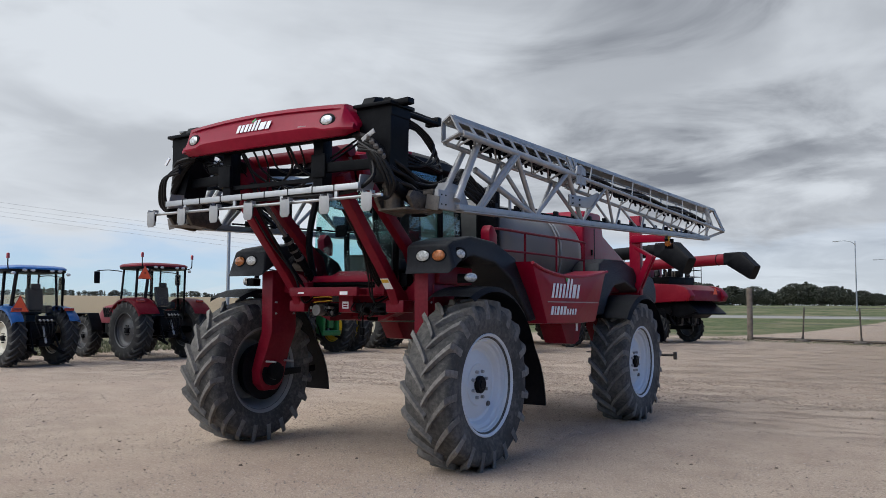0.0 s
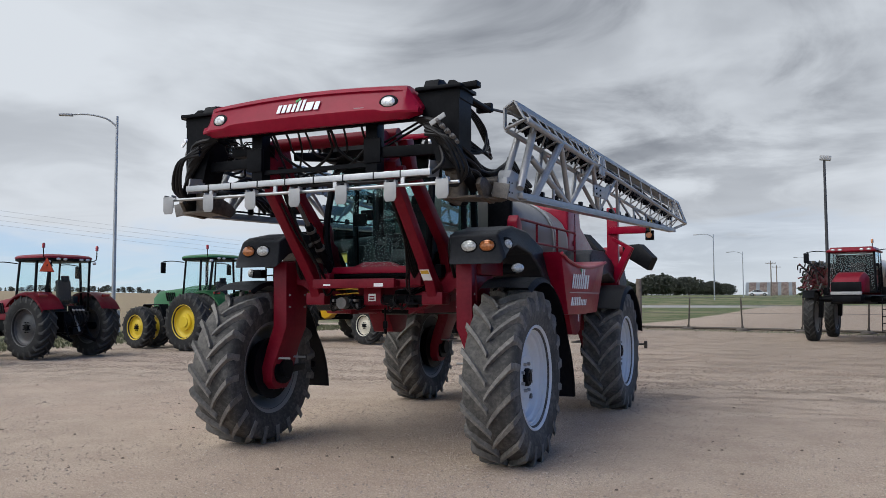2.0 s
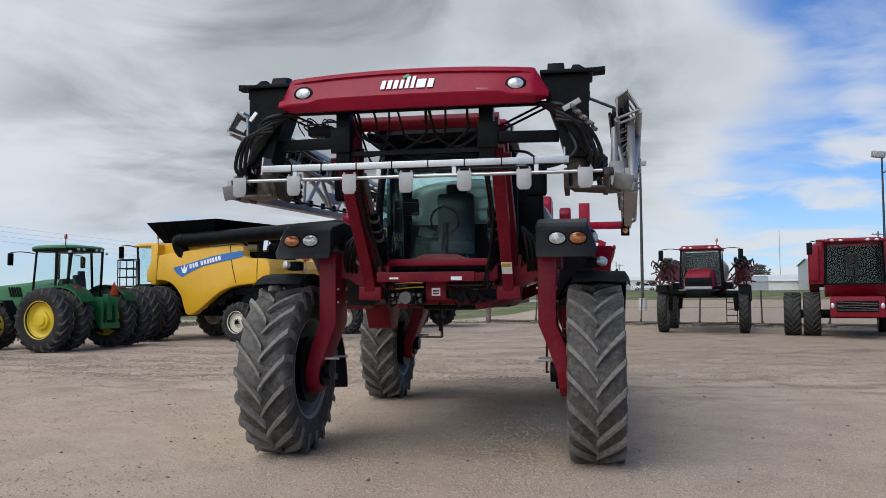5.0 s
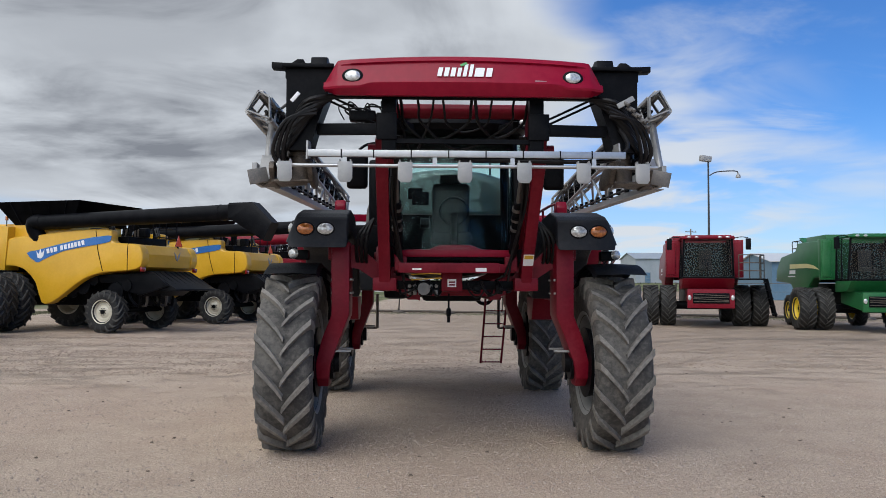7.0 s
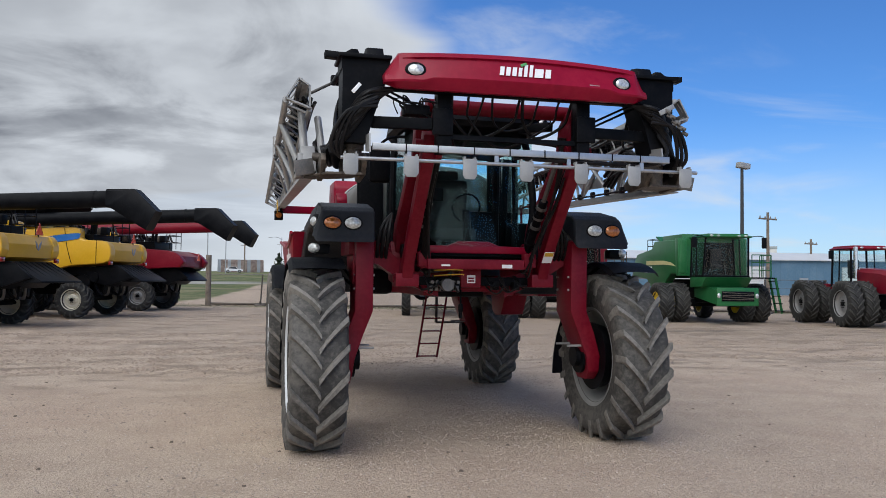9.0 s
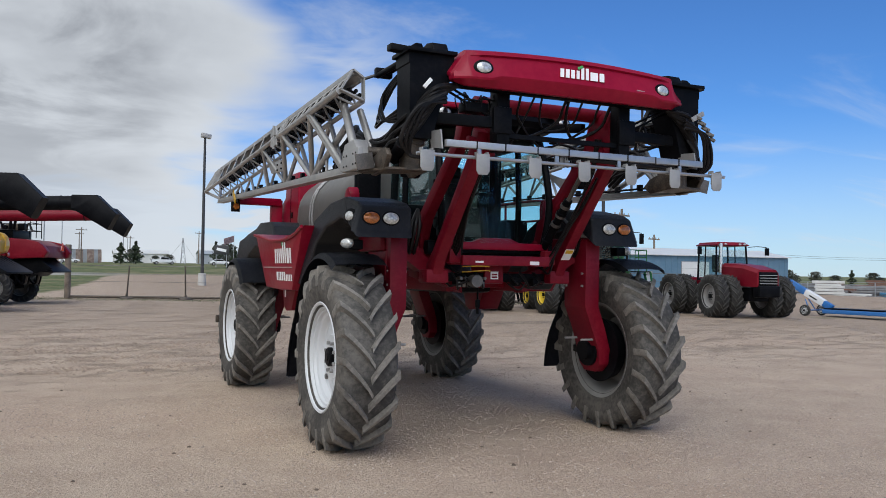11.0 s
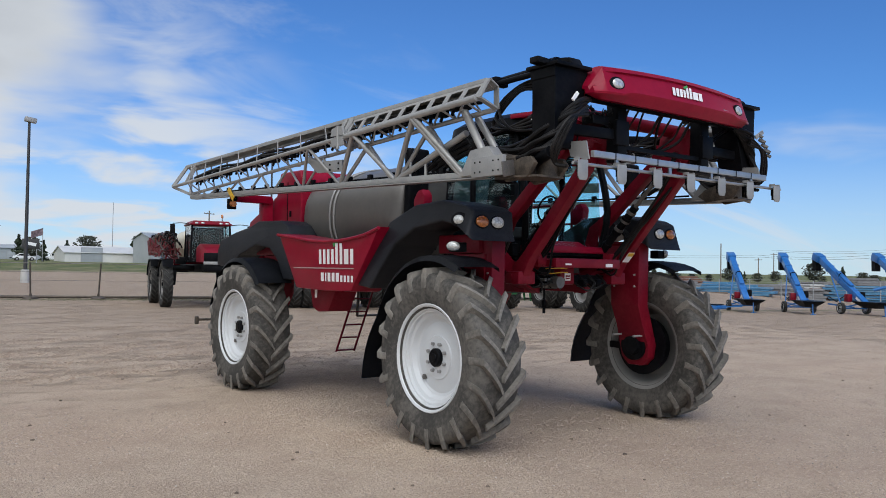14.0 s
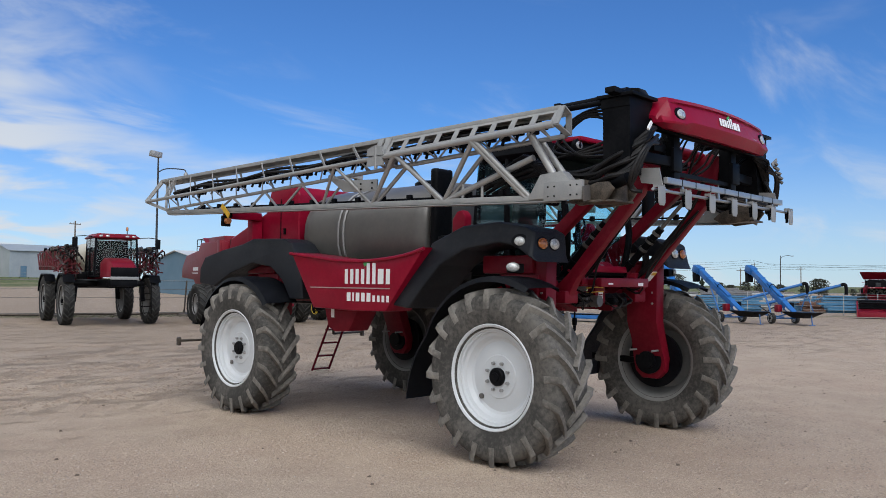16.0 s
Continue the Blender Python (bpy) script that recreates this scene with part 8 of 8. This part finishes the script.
panel_b = part("board", box(B(), (0, -0.1, 3.1), (2.6, 0.14, 1.6), bev=0.03), POLE_DARK, board)
part("white_mark", box(B(), (0, -0.18, 3.1), (1.7, 0.02, 0.5), (0, 12, 0)), WHITE, panel_b)


# ---- buildings ----
def metal_wall(name, base, rib=0.3):
    """Ribbed sheet metal, a little dulled."""
    return surface(name, base, 0.45, 0.1, 0.10, 0.5, 0.05, 30, 0.10)


BLUE_SHEET = metal_wall("blue_sheet", (0.10, 0.19, 0.27))
GREY_SHEET = metal_wall("grey_sheet", (0.34, 0.37, 0.39))
WHITE_SHEET = metal_wall("white_sheet", (0.62, 0.62, 0.60))
RUST_SHEET = surface("rust_sheet", (0.27, 0.19, 0.15), 0.6, 0.2, 0.4, 1.2, 0.05, 20, 0.6, (0.40, 0.37, 0.33))


def shed(name, label, m, w, d, h, rise, wall_mat, roof_mat, doors=(), rib=0.9):
    """A gabled shed: front wall on y = 0, gable ends at the sides, ribbed sheets, doors given as (x, width, height, material)."""
    s = thing(name, label, "building", m)
    t = 0.2
    walls = part("wall", box(B(), (0, t / 2, h / 2), (w, t, h)), wall_mat, s)
    part("wall", box(B(), (0, d - t / 2, h / 2), (w, t, h)), wall_mat, s)
    for sx in (-1, 1):
        part("gable_wall", prism(B(), [(t, 0), (d - t, 0), (d - t, h), (d / 2, h + rise), (t, h)], "x", sx * (w / 2 - t), sx * w / 2), wall_mat, s)
    roof = B()
    for a, b in (((-0.35, h - 0.05), (d / 2, h + rise + 0.08)), ((d / 2, h + rise + 0.08), (d + 0.35, h - 0.05))):
        bar(roof, (0, a[0], a[1]), (0, b[0], b[1]), w + 0.6, 0.08)
    part("roof", roof, roof_mat, s)
    n = int(w / rib)
    for k in range(n):
        part("wall_rib", box(B(), (-w / 2 + rib * (k + 0.5), -0.02, h / 2), (0.07, 0.04, h)), wall_mat, walls)
    for x, dw, dh, dm in doors:
        door = part("door", box(B(), (x, -0.07, dh / 2), (dw, 0.08, dh), bev=0.01), dm, s)
        for k in range(1, 4):
            part("door_seam", box(B(), (x, -0.115, dh * k / 4), (dw, 0.012, 0.03)), GREYPLATE, door)
        part("door_frame", sweep(B(), [(x - dw / 2, -0.09, 0), (x - dw / 2, -0.09, dh), (x + dw / 2, -0.09, dh), (x + dw / 2, -0.09, 0)], 0.06, 5, 1, False), GREYPLATE, door)
    return s


shed("metal_shed", "grey metal shed with a sliding door", pose(53.0, 154.8, 1.8, 0, 0, 5), 18, 9, 5.2, 1.2, GREY_SHEET, GREY_SHEET, ((-6.5, 1.2, 2.4, BLUE_SHEET), (4.0, 4.0, 3.6, WHITE_SHEET)))
shed("long_workshop", "long blue and white metal workshop with overhead doors", pose(59.7, 73.0, 0.1, 0, 0, -4), 46, 11, 4.2, 0.9, BLUE_SHEET, WHITE_SHEET, ((-13, 4.2, 3.4, WHITE_SHEET), (-6, 4.2, 3.4, WHITE_SHEET), (1, 1.0, 2.1, GREY_SHEET), (8, 4.2, 3.4, WHITE_SHEET)))
shed("white_store", "long low white metal store across the yard", pose(44.2, 166, 1.9, 0, 0, -4), 26, 14, 2.2, 1.3, WHITE_SHEET, WHITE_SHEET, ((-8, 4, 3.2, GREY_SHEET), (4, 4, 3.2, GREY_SHEET)), 2.0)
barn = thing("arched_barn", "old arched barn with rusty ribbed sheeting", "building", pose(-3.0, 238, ground_height(-3, 238) - 0.2, 0, 0, 0))
for k in range(14):
    x0 = -6.5 + 13 * k / 14
    rows = [[(x0, -4 * math.cos(a), 3.9 * math.sin(a)) for a in np.linspace(0, math.pi, 13)], [(x0 + 0.90, -4 * math.cos(a), 3.9 * math.sin(a)) for a in np.linspace(0, math.pi, 13)]]
    b_ = loft(B(), rows, False, False)
    bmesh.ops.solidify(b_, geom=b_.faces[:], thickness=0.08)
    part("roof_sheet", b_, RUST_SHEET if k % 3 else GREY_SHEET, barn)
for sx in (-1, 1):
    part("end_wall", prism(B(), [(-4 * math.cos(a), 3.85 * math.sin(a)) for a in np.linspace(0, math.pi, 13)], "x", sx * 6.3, sx * 6.45), GREY_SHEET, barn)
for x, y, w, d, h, mt, nm in ((16, 262, 16, 9, 3.2, WHITE_SHEET, "white"), (38, 250, 12, 9, 3.4, GREY_SHEET, "grey"), (-85, 330, 18, 9, 3.4, GREY_SHEET, "grey"), (120, 150, 30, 12, 4.0, WHITE_SHEET, "white")):
    shed("far_shed", nm + " metal shed far across the plain", pose(x, y, ground_height(x, y) - 0.2, 0, 0, 0 if x < 100 else -70), w, d, h, 1.0, mt, mt, ((-2, 3, 2.6, GREY_SHEET),), 2.2)


mill = thing("grain_elevator", "pale concrete grain elevator far behind the workshop", "building", pose(201.8, 274.6, ground_height(201.8, 274.6) - 0.3, 0, 0, -35.7))
ELEVATOR = metal_wall("pale_concrete_wall", (0.60, 0.59, 0.57), 1.2)
tower = part("tower", box(B(), (0, 0, 8.2), (3.6, 4.0, 16.4), bev=0.05), ELEVATOR, mill)
part("head_house", box(B(), (0, 0, 16.0), (4.0, 4.4, 1.0), bev=0.05), GREY_SHEET, tower)
for k in range(7):
    part("silo", tube(B(), (-3.2 + 2.5 * k, 3.5, 0), (-3.2 + 2.5 * k, 3.5, 12.4), 1.28, 20), ELEVATOR, mill)
part("gallery", box(B(), (4.3, 3.5, 12.8), (17.6, 2.2, 1.0), bev=0.03), GREY_SHEET, mill)
for k in range(5):
    part("window", box(B(), (-1.0 + 3.0 * k, 2.37, 12.9), (0.9, 0.06, 0.4)), BLACK, mill)


# ---- small vehicles far off ----
CARWHITE = surface("white_car_paint", (0.72, 0.73, 0.74), 0.25, 0, 0.04, 2, coat=0.6)


def car(at, aim, pickup=False, paint=None, label="white pickup truck parked by the road"):
    c = thing("pickup_truck" if pickup else "car", label, "pickup" if pickup else "car", pose(*at, 0, 0, aim))
    pm = paint or CARWHITE
    prof = [(-2.6, 0.45), (-2.62, 0.85), (-2.4, 1.02), (-1.3, 1.12), (-0.75, 1.72), (0.75, 1.76), (0.95, 1.15), (2.6, 1.15), (2.65, 0.5)] if pickup else [(-2.2, 0.4), (-2.25, 0.75), (-2.0, 0.88), (-1.1, 0.98), (-0.5, 1.45), (0.9, 1.48), (1.7, 1.05), (2.15, 0.98), (2.2, 0.45)]
    body = part("body", prism(B(), prof, "x", -0.95, 0.95, 0.06, 3), pm, c)
    for sx in (-1, 1):
        win = [(-1.15, 1.15), (-0.7, 1.64), (0.65, 1.68), (0.8, 1.18)] if pickup else [(-0.95, 1.0), (-0.45, 1.38), (0.85, 1.40), (1.45, 1.05)]
        part("window", prism(B(), win, "x", sx * 0.952, sx * 0.965), BLACK, body)
        for y in (-1.7 if pickup else -1.4, 1.7 if pickup else 1.4):
            w_ = part("wheel", lathe(B(), [(-0.12, 0.2), (-0.12, 0.38), (0.12, 0.38), (0.12, 0.2), (0.10, 0.0)], 18, (sx * 0.85, y, 0.38), "x"), RUBBER, c)
            part("rim", lathe(B(), [(0.0, 0.22), (0.02, 0.2), (0.02, 0.0)] if sx > 0 else [(0.0, 0.0), (0.0, 0.2), (0.02, 0.22)], 14, (sx * 0.975, y, 0.38), "x"), GREYPLATE, w_)
        part("head_lamp", box(B(), (sx * 0.7, -2.6 if pickup else -2.2, 0.8), (0.35, 0.08, 0.14), bev=0.02), CLEAR, body)
    return c


car((26.5, 181, ground_height(26.5, 181)), 85)["label"] = "white saloon car on the far road"
car((45, 196, ground_height(45, 196)), 88, True)
car((35, 193, ground_height(35, 193)), 84, True)
car((-4.6, 200, ground_height(-4.6, 200)), 90)["label"] = "white saloon car on the far road"
car((15, 187, ground_height(15, 187)), 92, True)
wagon = thing("flat_wagon", "black flatbed wagon parked before the white store", "wagon", pose(44, 140, 0, 0, 0, 80))
part("bed", box(B(), (0, 0, 1.1), (2.4, 9.0, 0.5), bev=0.05), BLACK, wagon)
for sx in (-1, 1):
    for y in (-3.4, -2.4, 2.4, 3.4):
        part("wheel", lathe(B(), [(-0.14, 0.25), (-0.14, 0.5), (0.14, 0.5), (0.14, 0.25), (0.1, 0.0)], 16, (sx * 1.0, y, 0.5), "x"), RUBBER, wagon)
for k in range(7):
    part("stake", box(B(), (1.15, -4 + 1.33 * k, 1.7), (0.08, 0.08, 0.9)), BLACK, wagon)
flag = thing("flag_pole", "steel flag pole with a flag in the wind", "flag pole", pose(25.6, 159, ground_height(25.6, 159)))
part("shaft", tube(B(), (0, 0, 0), (0, 0, 6.3), 0.08, 8, 0.04), POLE_GREY, flag)
rows = [[(-x, 0.15 * math.sin(x * 3), 6.2 - 0.35 * x), (-x, 0.15 * math.sin(x * 3 + 0.5), 4.9 - 0.35 * x)] for x in np.linspace(0, 2.0, 9)]
b_ = loft(B(), rows, False, False)
bmesh.ops.solidify(b_, geom=b_.faces[:], thickness=0.02)
part("flag", b_, surface("faded_flag", (0.30, 0.22, 0.24), 0.8, 0, 0.4, 3), flag)


# ---- storage yard behind the conveyors: fence, stacks, augers, header ----
def polar(deg, r, z=-0.75):
    return Vector((r * math.cos(radians(deg)) - 7.5, r * math.sin(radians(deg)) - 7.0, z))


yard = thing("wire_fence", "grey wire mesh fence round a storage yard", "fence", kind="structure")
fence_pts = [polar(11 + 1.9 * k, 80 + 1.1 * k) for k in range(19)]
for p in fence_pts:
    part("post", tube(B(), p, p + Vector((0, 0, 2.1)), 0.05, 6), POLE_GREY, yard)
for z in (0.15, 0.5, 0.85, 1.2, 1.55, 1.85, 2.08):
    part("wire", sweep(B(), [p + Vector((0, 0, z)) for p in fence_pts], 0.014, 4, 1, False), POLE_GREY, yard)
STACK_MATS = {"brown timber": surface("old_timber", (0.15, 0.11, 0.085), 0.8, 0, 0.3, 1.5), "grey steel": surface("grey_steel", (0.20, 0.20, 0.205), 0.6, 0.2, 0.25, 1.2), "rusty steel": surface("rusty_steel", (0.16, 0.085, 0.06), 0.8, 0, 0.3, 1.5), "pale sheet metal": surface("pale_sheet", (0.50, 0.50, 0.49), 0.6, 0, 0.12, 0.8), "blue steel": surface("faded_blue", (0.06, 0.19, 0.33), 0.6, 0, 0.2, 1.0)}
stack_rnd = random.Random(21)
for k in range(70):
    kind = stack_rnd.choice(("brown timber", "grey steel", "grey steel", "rusty steel", "pale sheet metal", "blue steel"))
    deg, r = 9 + 36 * (k + stack_rnd.uniform(-0.4, 0.4)) / 69, stack_rnd.uniform(92, 140)
    if abs(deg - 33) < 2:
        kind = "blue steel"
    st = thing("storage_stack", "low stack of %s lengths in the yard" % kind, "stack", pose(*polar(deg, r), 0, 0, deg + 90 + stack_rnd.uniform(-12, 12)), "stacks in the storage yard")
    L, layers, base_z = stack_rnd.uniform(3.0, 7.5), stack_rnd.randrange(3, 9), 0.0
    for j in range(layers):
        hh = stack_rnd.uniform(0.16, 0.34)
        part("layer", box(B(), (stack_rnd.uniform(-0.3, 0.3), 0, base_z + hh / 2), (L * stack_rnd.uniform(0.75, 1.0), stack_rnd.uniform(1.2, 2.2), hh * 0.86), bev=0.02), STACK_MATS[kind], st)
        if j < layers - 1:
            part("spacer", box(B(), (0, 0, base_z + hh * 0.95), (L * 0.6, 1.0, hh * 0.16)), STACK_MATS["brown timber"], st)
        base_z += hh
for tip, base in (((70.0, 22.8, 2.15), (69.0, 25.4, 1.35)), ((71.1, 19.7, 2.1), (70.0, 22.9, 1.15))):
    tip, base = Vector(tip), Vector(base)
    au = thing("grain_auger", "blue grain auger with a black down spout behind the fence", "auger", Matrix.Translation((base.x, base.y, -0.75)), "grain augers")
    tip, base = tip - Vector((base.x, base.y, -0.75)), Vector((0, 0, base.z + 0.75))
    low_end = base - (tip - base) * 0.9
    low_end.z = max(0.15, low_end.z)
    tb = part("tube", tube(B(), low_end, tip, 0.14, 12), BLUE, au)
    part("spout", sweep(B(), [tip, tip + (tip - base).normalized() * 0.3, tip + (tip - base).normalized() * 0.45 - Vector((0, 0, 0.35)), tip + (tip - base).normalized() * 0.45 - Vector((0, 0, 1.0))], 0.16, 8), BLACK, tb)
    mid = low_end.lerp(tip, 0.55)
    for sy in (-0.7, 0.7):
        part("stand_leg", tube(B(), mid, (mid.x * 0.8, mid.y + sy, 0.02), 0.04, 6), BLUE, au)
combine("red_combine", "red combine harvester standing behind a grain header", pose(0, 0, -0.75) @ heading(82.0, 19.6, -0.95, -0.3), FARRED, "straight", GREYRIM, GREYRIM, auger_mat=FARRED, tank_open=True, triangle=False, facing=True, height=0.75, size=1.0)
hd = thing("grain_header", "red grain header with black canvas draper and reel", "header", pose(0, 0, -0.75) @ heading(68.6, 12.8, -0.95, -0.3))
part("back_wall", prism(B(), [(0.6, 0.25), (0.6, 1.55), (0.75, 1.60), (0.95, 0.9), (0.95, 0.25)], "x", -4.4, 4.4, 0.03), BLACK, hd)
part("pan", prism(B(), [(-0.9, 0.15), (-0.8, 0.55), (0.2, 0.80), (0.6, 0.80), (0.6, 0.15)], "x", -4.5, 4.5, 0.04), FARRED, hd)
for sx in (-1, 1):
    part("end_sheet", prism(B(), [(-1.5, 0.15), (-0.9, 0.75), (0.5, 1.5), (0.95, 1.4), (0.95, 0.15)], "x", sx * 4.5, sx * 4.62, 0.02), FARRED, hd)
reel = part("reel", tube(B(), (-4.3, -0.2, 1.35), (4.3, -0.2, 1.35), 0.09, 10), BLACK, hd)
for k in range(6):
    a = 2 * math.pi * k / 6
    part("reel_bat", tube(B(), (-4.3, -0.2 + 0.5 * math.cos(a), 1.35 + 0.5 * math.sin(a)), (4.3, -0.2 + 0.5 * math.cos(a), 1.35 + 0.5 * math.sin(a)), 0.03, 6), BLACK, reel)


# ---- trees, tufts, stones ----
def leaf_material(name, base):
    m = surface(name, base, 0.7, 0, 0.5, 0.35, 0, 10)
    return m


LEAF = leaf_material("conifer_green", (0.030, 0.045, 0.020))
LEAF_B = leaf_material("bare_crown_brown", (0.040, 0.044, 0.028))
BARK = surface("bark", (0.07, 0.055, 0.045), 0.9, 0, 0.3, 6, 0.4, 40)
rnd = random.Random(7)


def tree_meshes(h, spread, leaves, conical, size):
    bm = tube(B(), (0, 0, 0), (0, 0, h * 0.75), 0.16 * h / 6, 8, 0.04)
    for k in range(9):
        a, z = rnd.uniform(0, 6.28), h * rnd.uniform(0.2, 0.7)
        r = spread * rnd.uniform(0.4, 0.85) * (1.1 - z / h)
        sweep(bm, [(0, 0, z), (r * 0.5 * math.cos(a), r * 0.5 * math.sin(a), z + 0.25), (r * math.cos(a), r * math.sin(a), z + h * 0.12)], 0.04 * h / 6, 5, 2)
    trunk = mesh_of(bm, BARK)
    vs, fs = [], []
    for k in range(leaves):
        z = rnd.uniform(0.12, 1.0) if conical else rnd.uniform(0.22, 1.0)
        prof = (1.05 - z) * (0.7 + 0.5 * math.sin(z * 19)) if conical else math.sqrt(max(0.02, 1 - ((z - 0.6) / 0.42) ** 2)) * (0.75 + 0.3 * math.sin(z * 13 + k % 5))
        a, r = rnd.uniform(0, 6.28), spread * prof * math.sqrt(rnd.uniform(0.15, 1.0))
        c = Vector((r * math.cos(a), r * math.sin(a), z * h))
        u = Vector((rnd.gauss(0, 1), rnd.gauss(0, 1), rnd.gauss(0, 0.6))).normalized() * size * rnd.uniform(0.5, 1.2)
        w = u.cross(Vector((rnd.gauss(0, 1), rnd.gauss(0, 1), rnd.gauss(0, 1)))).normalized() * size * rnd.uniform(0.35, 0.8)
        i = len(vs)
        vs += [c - u, c - w * 0.8, c + u * 0.9, c + w]
        fs.append((i, i + 1, i + 2, i + 3))
    me = bpy.data.meshes.new("crown")
    me.from_pydata(vs, [], fs)
    me.materials.append(LEAF if conical else LEAF_B)
    return trunk, me


CONIFER = [tree_meshes(6.5, 2.3, 700, True, 0.42) for _ in range(3)]
BROAD = [tree_meshes(6.0, 3.2, 900, False, 0.36) for _ in range(4)]


def tree(at, s, conifer=True):
    tr, cr = (CONIFER if conifer else BROAD)[rnd.randrange(3 if conifer else 4)]
    t = thing("conifer_tree" if conifer else "bare_tree", "dark green conifer in a far windbreak" if conifer else "dull olive broadleaf tree far off", "tree", pose(*at, 0, 0, rnd.uniform(0, 360)) @ Matrix.Diagonal((s * rnd.uniform(0.9, 1.3), s * rnd.uniform(0.9, 1.3), s, 1)), "far trees")
    part("trunk", tr, None, t)
    part("crown", cr, None, t)


for k in range(120):
    f = (k // 2) / 59
    swell = 0.90 + 0.14 * math.sin(f * 9.0 + 0.6) + 0.12 * math.sin(f * 23.0)
    tree((-82 + 66 * f + rnd.uniform(-1.6, 1.6), 292 + 7 * (k % 2) - 14 * f, 2.6), rnd.uniform(0.75, 1.25) * swell * (1.05 if f < 0.8 else 0.75), k % 5 < 1)
for k in range(110):
    a, r = radians(-63 + 27 * (k + rnd.uniform(-0.5, 0.5)) / 109), rnd.uniform(540, 590)
    x, y = 5 + r * math.sin(a), -9 + r * math.cos(a)
    tree((x, y, ground_height(x, y) - 0.8), rnd.uniform(0.45, 0.75) * (1.25 if k % 17 < 3 else 1.0), k % 7 == 3)
for x, y, s, c in ((5.5, 181, 0.75, True), (8.6, 182, 0.8, True), (26.0, 160, 0.65, True), (9.8, 205, 0.66, False), (15, 207, 0.40, False), (18.5, 210, 0.45, False), (34, 215, 1.0, False), (27, 190, 0.9, True), (40, 185, 1.0, False), (47, 175, 0.9, True), (48, 240, 0.9, True)):
    tree((x, y, ground_height(x, y) - 0.3), s, c)
for k in range(44):
    a, r = radians(7 + 42 * (k + rnd.uniform(-0.4, 0.4)) / 43), rnd.uniform(215, 270)
    tree((r * math.cos(a) - 7, r * math.sin(a) - 7, ground_height(r * math.cos(a) - 7, r * math.sin(a) - 7) - 0.2), rnd.uniform(0.35, 0.75) * (1.4 if k % 9 == 4 else 1.0), k % 6 == 2)


def scatter(name, label, material, count, place, size, flat=0.6, sides=5):
    vs, fs = [], []
    for k in range(count):
        x, y = place()
        s = size * rnd.uniform(0.4, 1.3)
        z = ground_height(x, y)
        i = len(vs)
        for j in range(sides):
            a = 6.283 * j / sides + rnd.uniform(-0.3, 0.3)
            vs.append((x + s * math.cos(a), y + s * math.sin(a), z - 0.003))
        for j in range(sides):
            a = 6.283 * j / sides + 0.4
            vs.append((x + s * 0.6 * math.cos(a), y + s * 0.6 * math.sin(a), z + s * flat * rnd.uniform(0.5, 1)))
        fs.append(tuple(range(i + sides, i + 2 * sides)))
        for j in range(sides):
            fs.append((i + j, i + (j + 1) % sides, i + sides + (j + 1) % sides, i + sides + j))
    me = bpy.data.meshes.new(name)
    me.from_pydata(vs, [], fs)
    me.materials.append(material)
    tagged(new(name, me), label, "stones", kind="stuff")


STONE = surface("pale_stone", (0.50, 0.43, 0.36), 0.85, 0, 0.3, 20, 0.2, 80)
CLOD = surface("dark_clod", (0.13, 0.095, 0.07), 0.95, 0, 0.3, 20, 0.3, 80)


def near_place():
    """Loose stones lie thicker in drifts and thin out outwards."""
    while True:
        x, y = rnd.gauss(-1, 8.0), rnd.gauss(-1.0, 6.5)
        if noise.noise((x * 0.35, y * 0.5, 5.0)) + 0.6 > rnd.random() * 1.1:
            return x, y


PEBBLE = surface("dusty_pebble", (0.36, 0.285, 0.23), 0.9, 0, 0.45, 30, 0.2, 80)
scatter("pebbles", "small dusty pebbles pressed into the dirt", PEBBLE, 30000, near_place, 0.0145, 0.75, 4)
scatter("gravel", "loose pale gravel on the packed dirt", STONE, 2600, near_place, 0.0105, 0.7)
scatter("dirt_clod", "small dark clods of soil on the dirt", CLOD, 260, lambda: (rnd.uniform(-14, 14), rnd.uniform(-5, 16)), 0.025)
RUT = surface("churned_soil", (0.34, 0.26, 0.20), 0.95, 0, 0.35, 15, 0.3, 60)
scatter("rut_clod", "churned dark clods along the ruts", RUT, 16000, lambda: (lambda x: (x, rnd.choice((8.6, 10.4, 12.2, 13.0, 15.5, 18.5)) + 0.04 * x + 0.5 * math.sin(x * 0.35) + rnd.gauss(0, 0.38)))(rnd.gauss(-4, 11)), 0.027, 0.6, 4)


def tufts(name, label, count, place, h, material):
    vs, fs = [], []
    for k in range(count):
        x, y = place()
        z = ground_height(x, y)
        for j in range(4):
            a, b = rnd.uniform(0, 6.28), rnd.uniform(0.1, 0.5)
            hh = h * rnd.uniform(0.5, 1.2)
            dx, dy = math.cos(a), math.sin(a)
            i = len(vs)
            vs += [(x - dy * 0.02, y + dx * 0.02, z), (x + dy * 0.02, y - dx * 0.02, z), (x + dx * hh * b, y + dy * hh * b, z + hh)]
            fs.append((i, i + 1, i + 2))
    me = bpy.data.meshes.new(name)
    me.from_pydata(vs, [], fs)
    me.materials.append(material)
    tagged(new(name, me), label, "grass", kind="stuff")


GRASS = surface("spring_grass", (0.12, 0.125, 0.06), 0.8, 0, 0.4, 1.2)
tufts("fence_grass", "thin green grass along the fence", 2600, lambda: (lambda x: (x, 41.2 - 0.38 * x + rnd.gauss(0, 1.3)))(rnd.uniform(-7, 22)), 0.045, GRASS)
tufts("verge_grass", "green grass verge behind the parked tractors", 9000, lambda: (rnd.uniform(-31, -21.5), rnd.uniform(2, 42)), 0.12, GRASS)
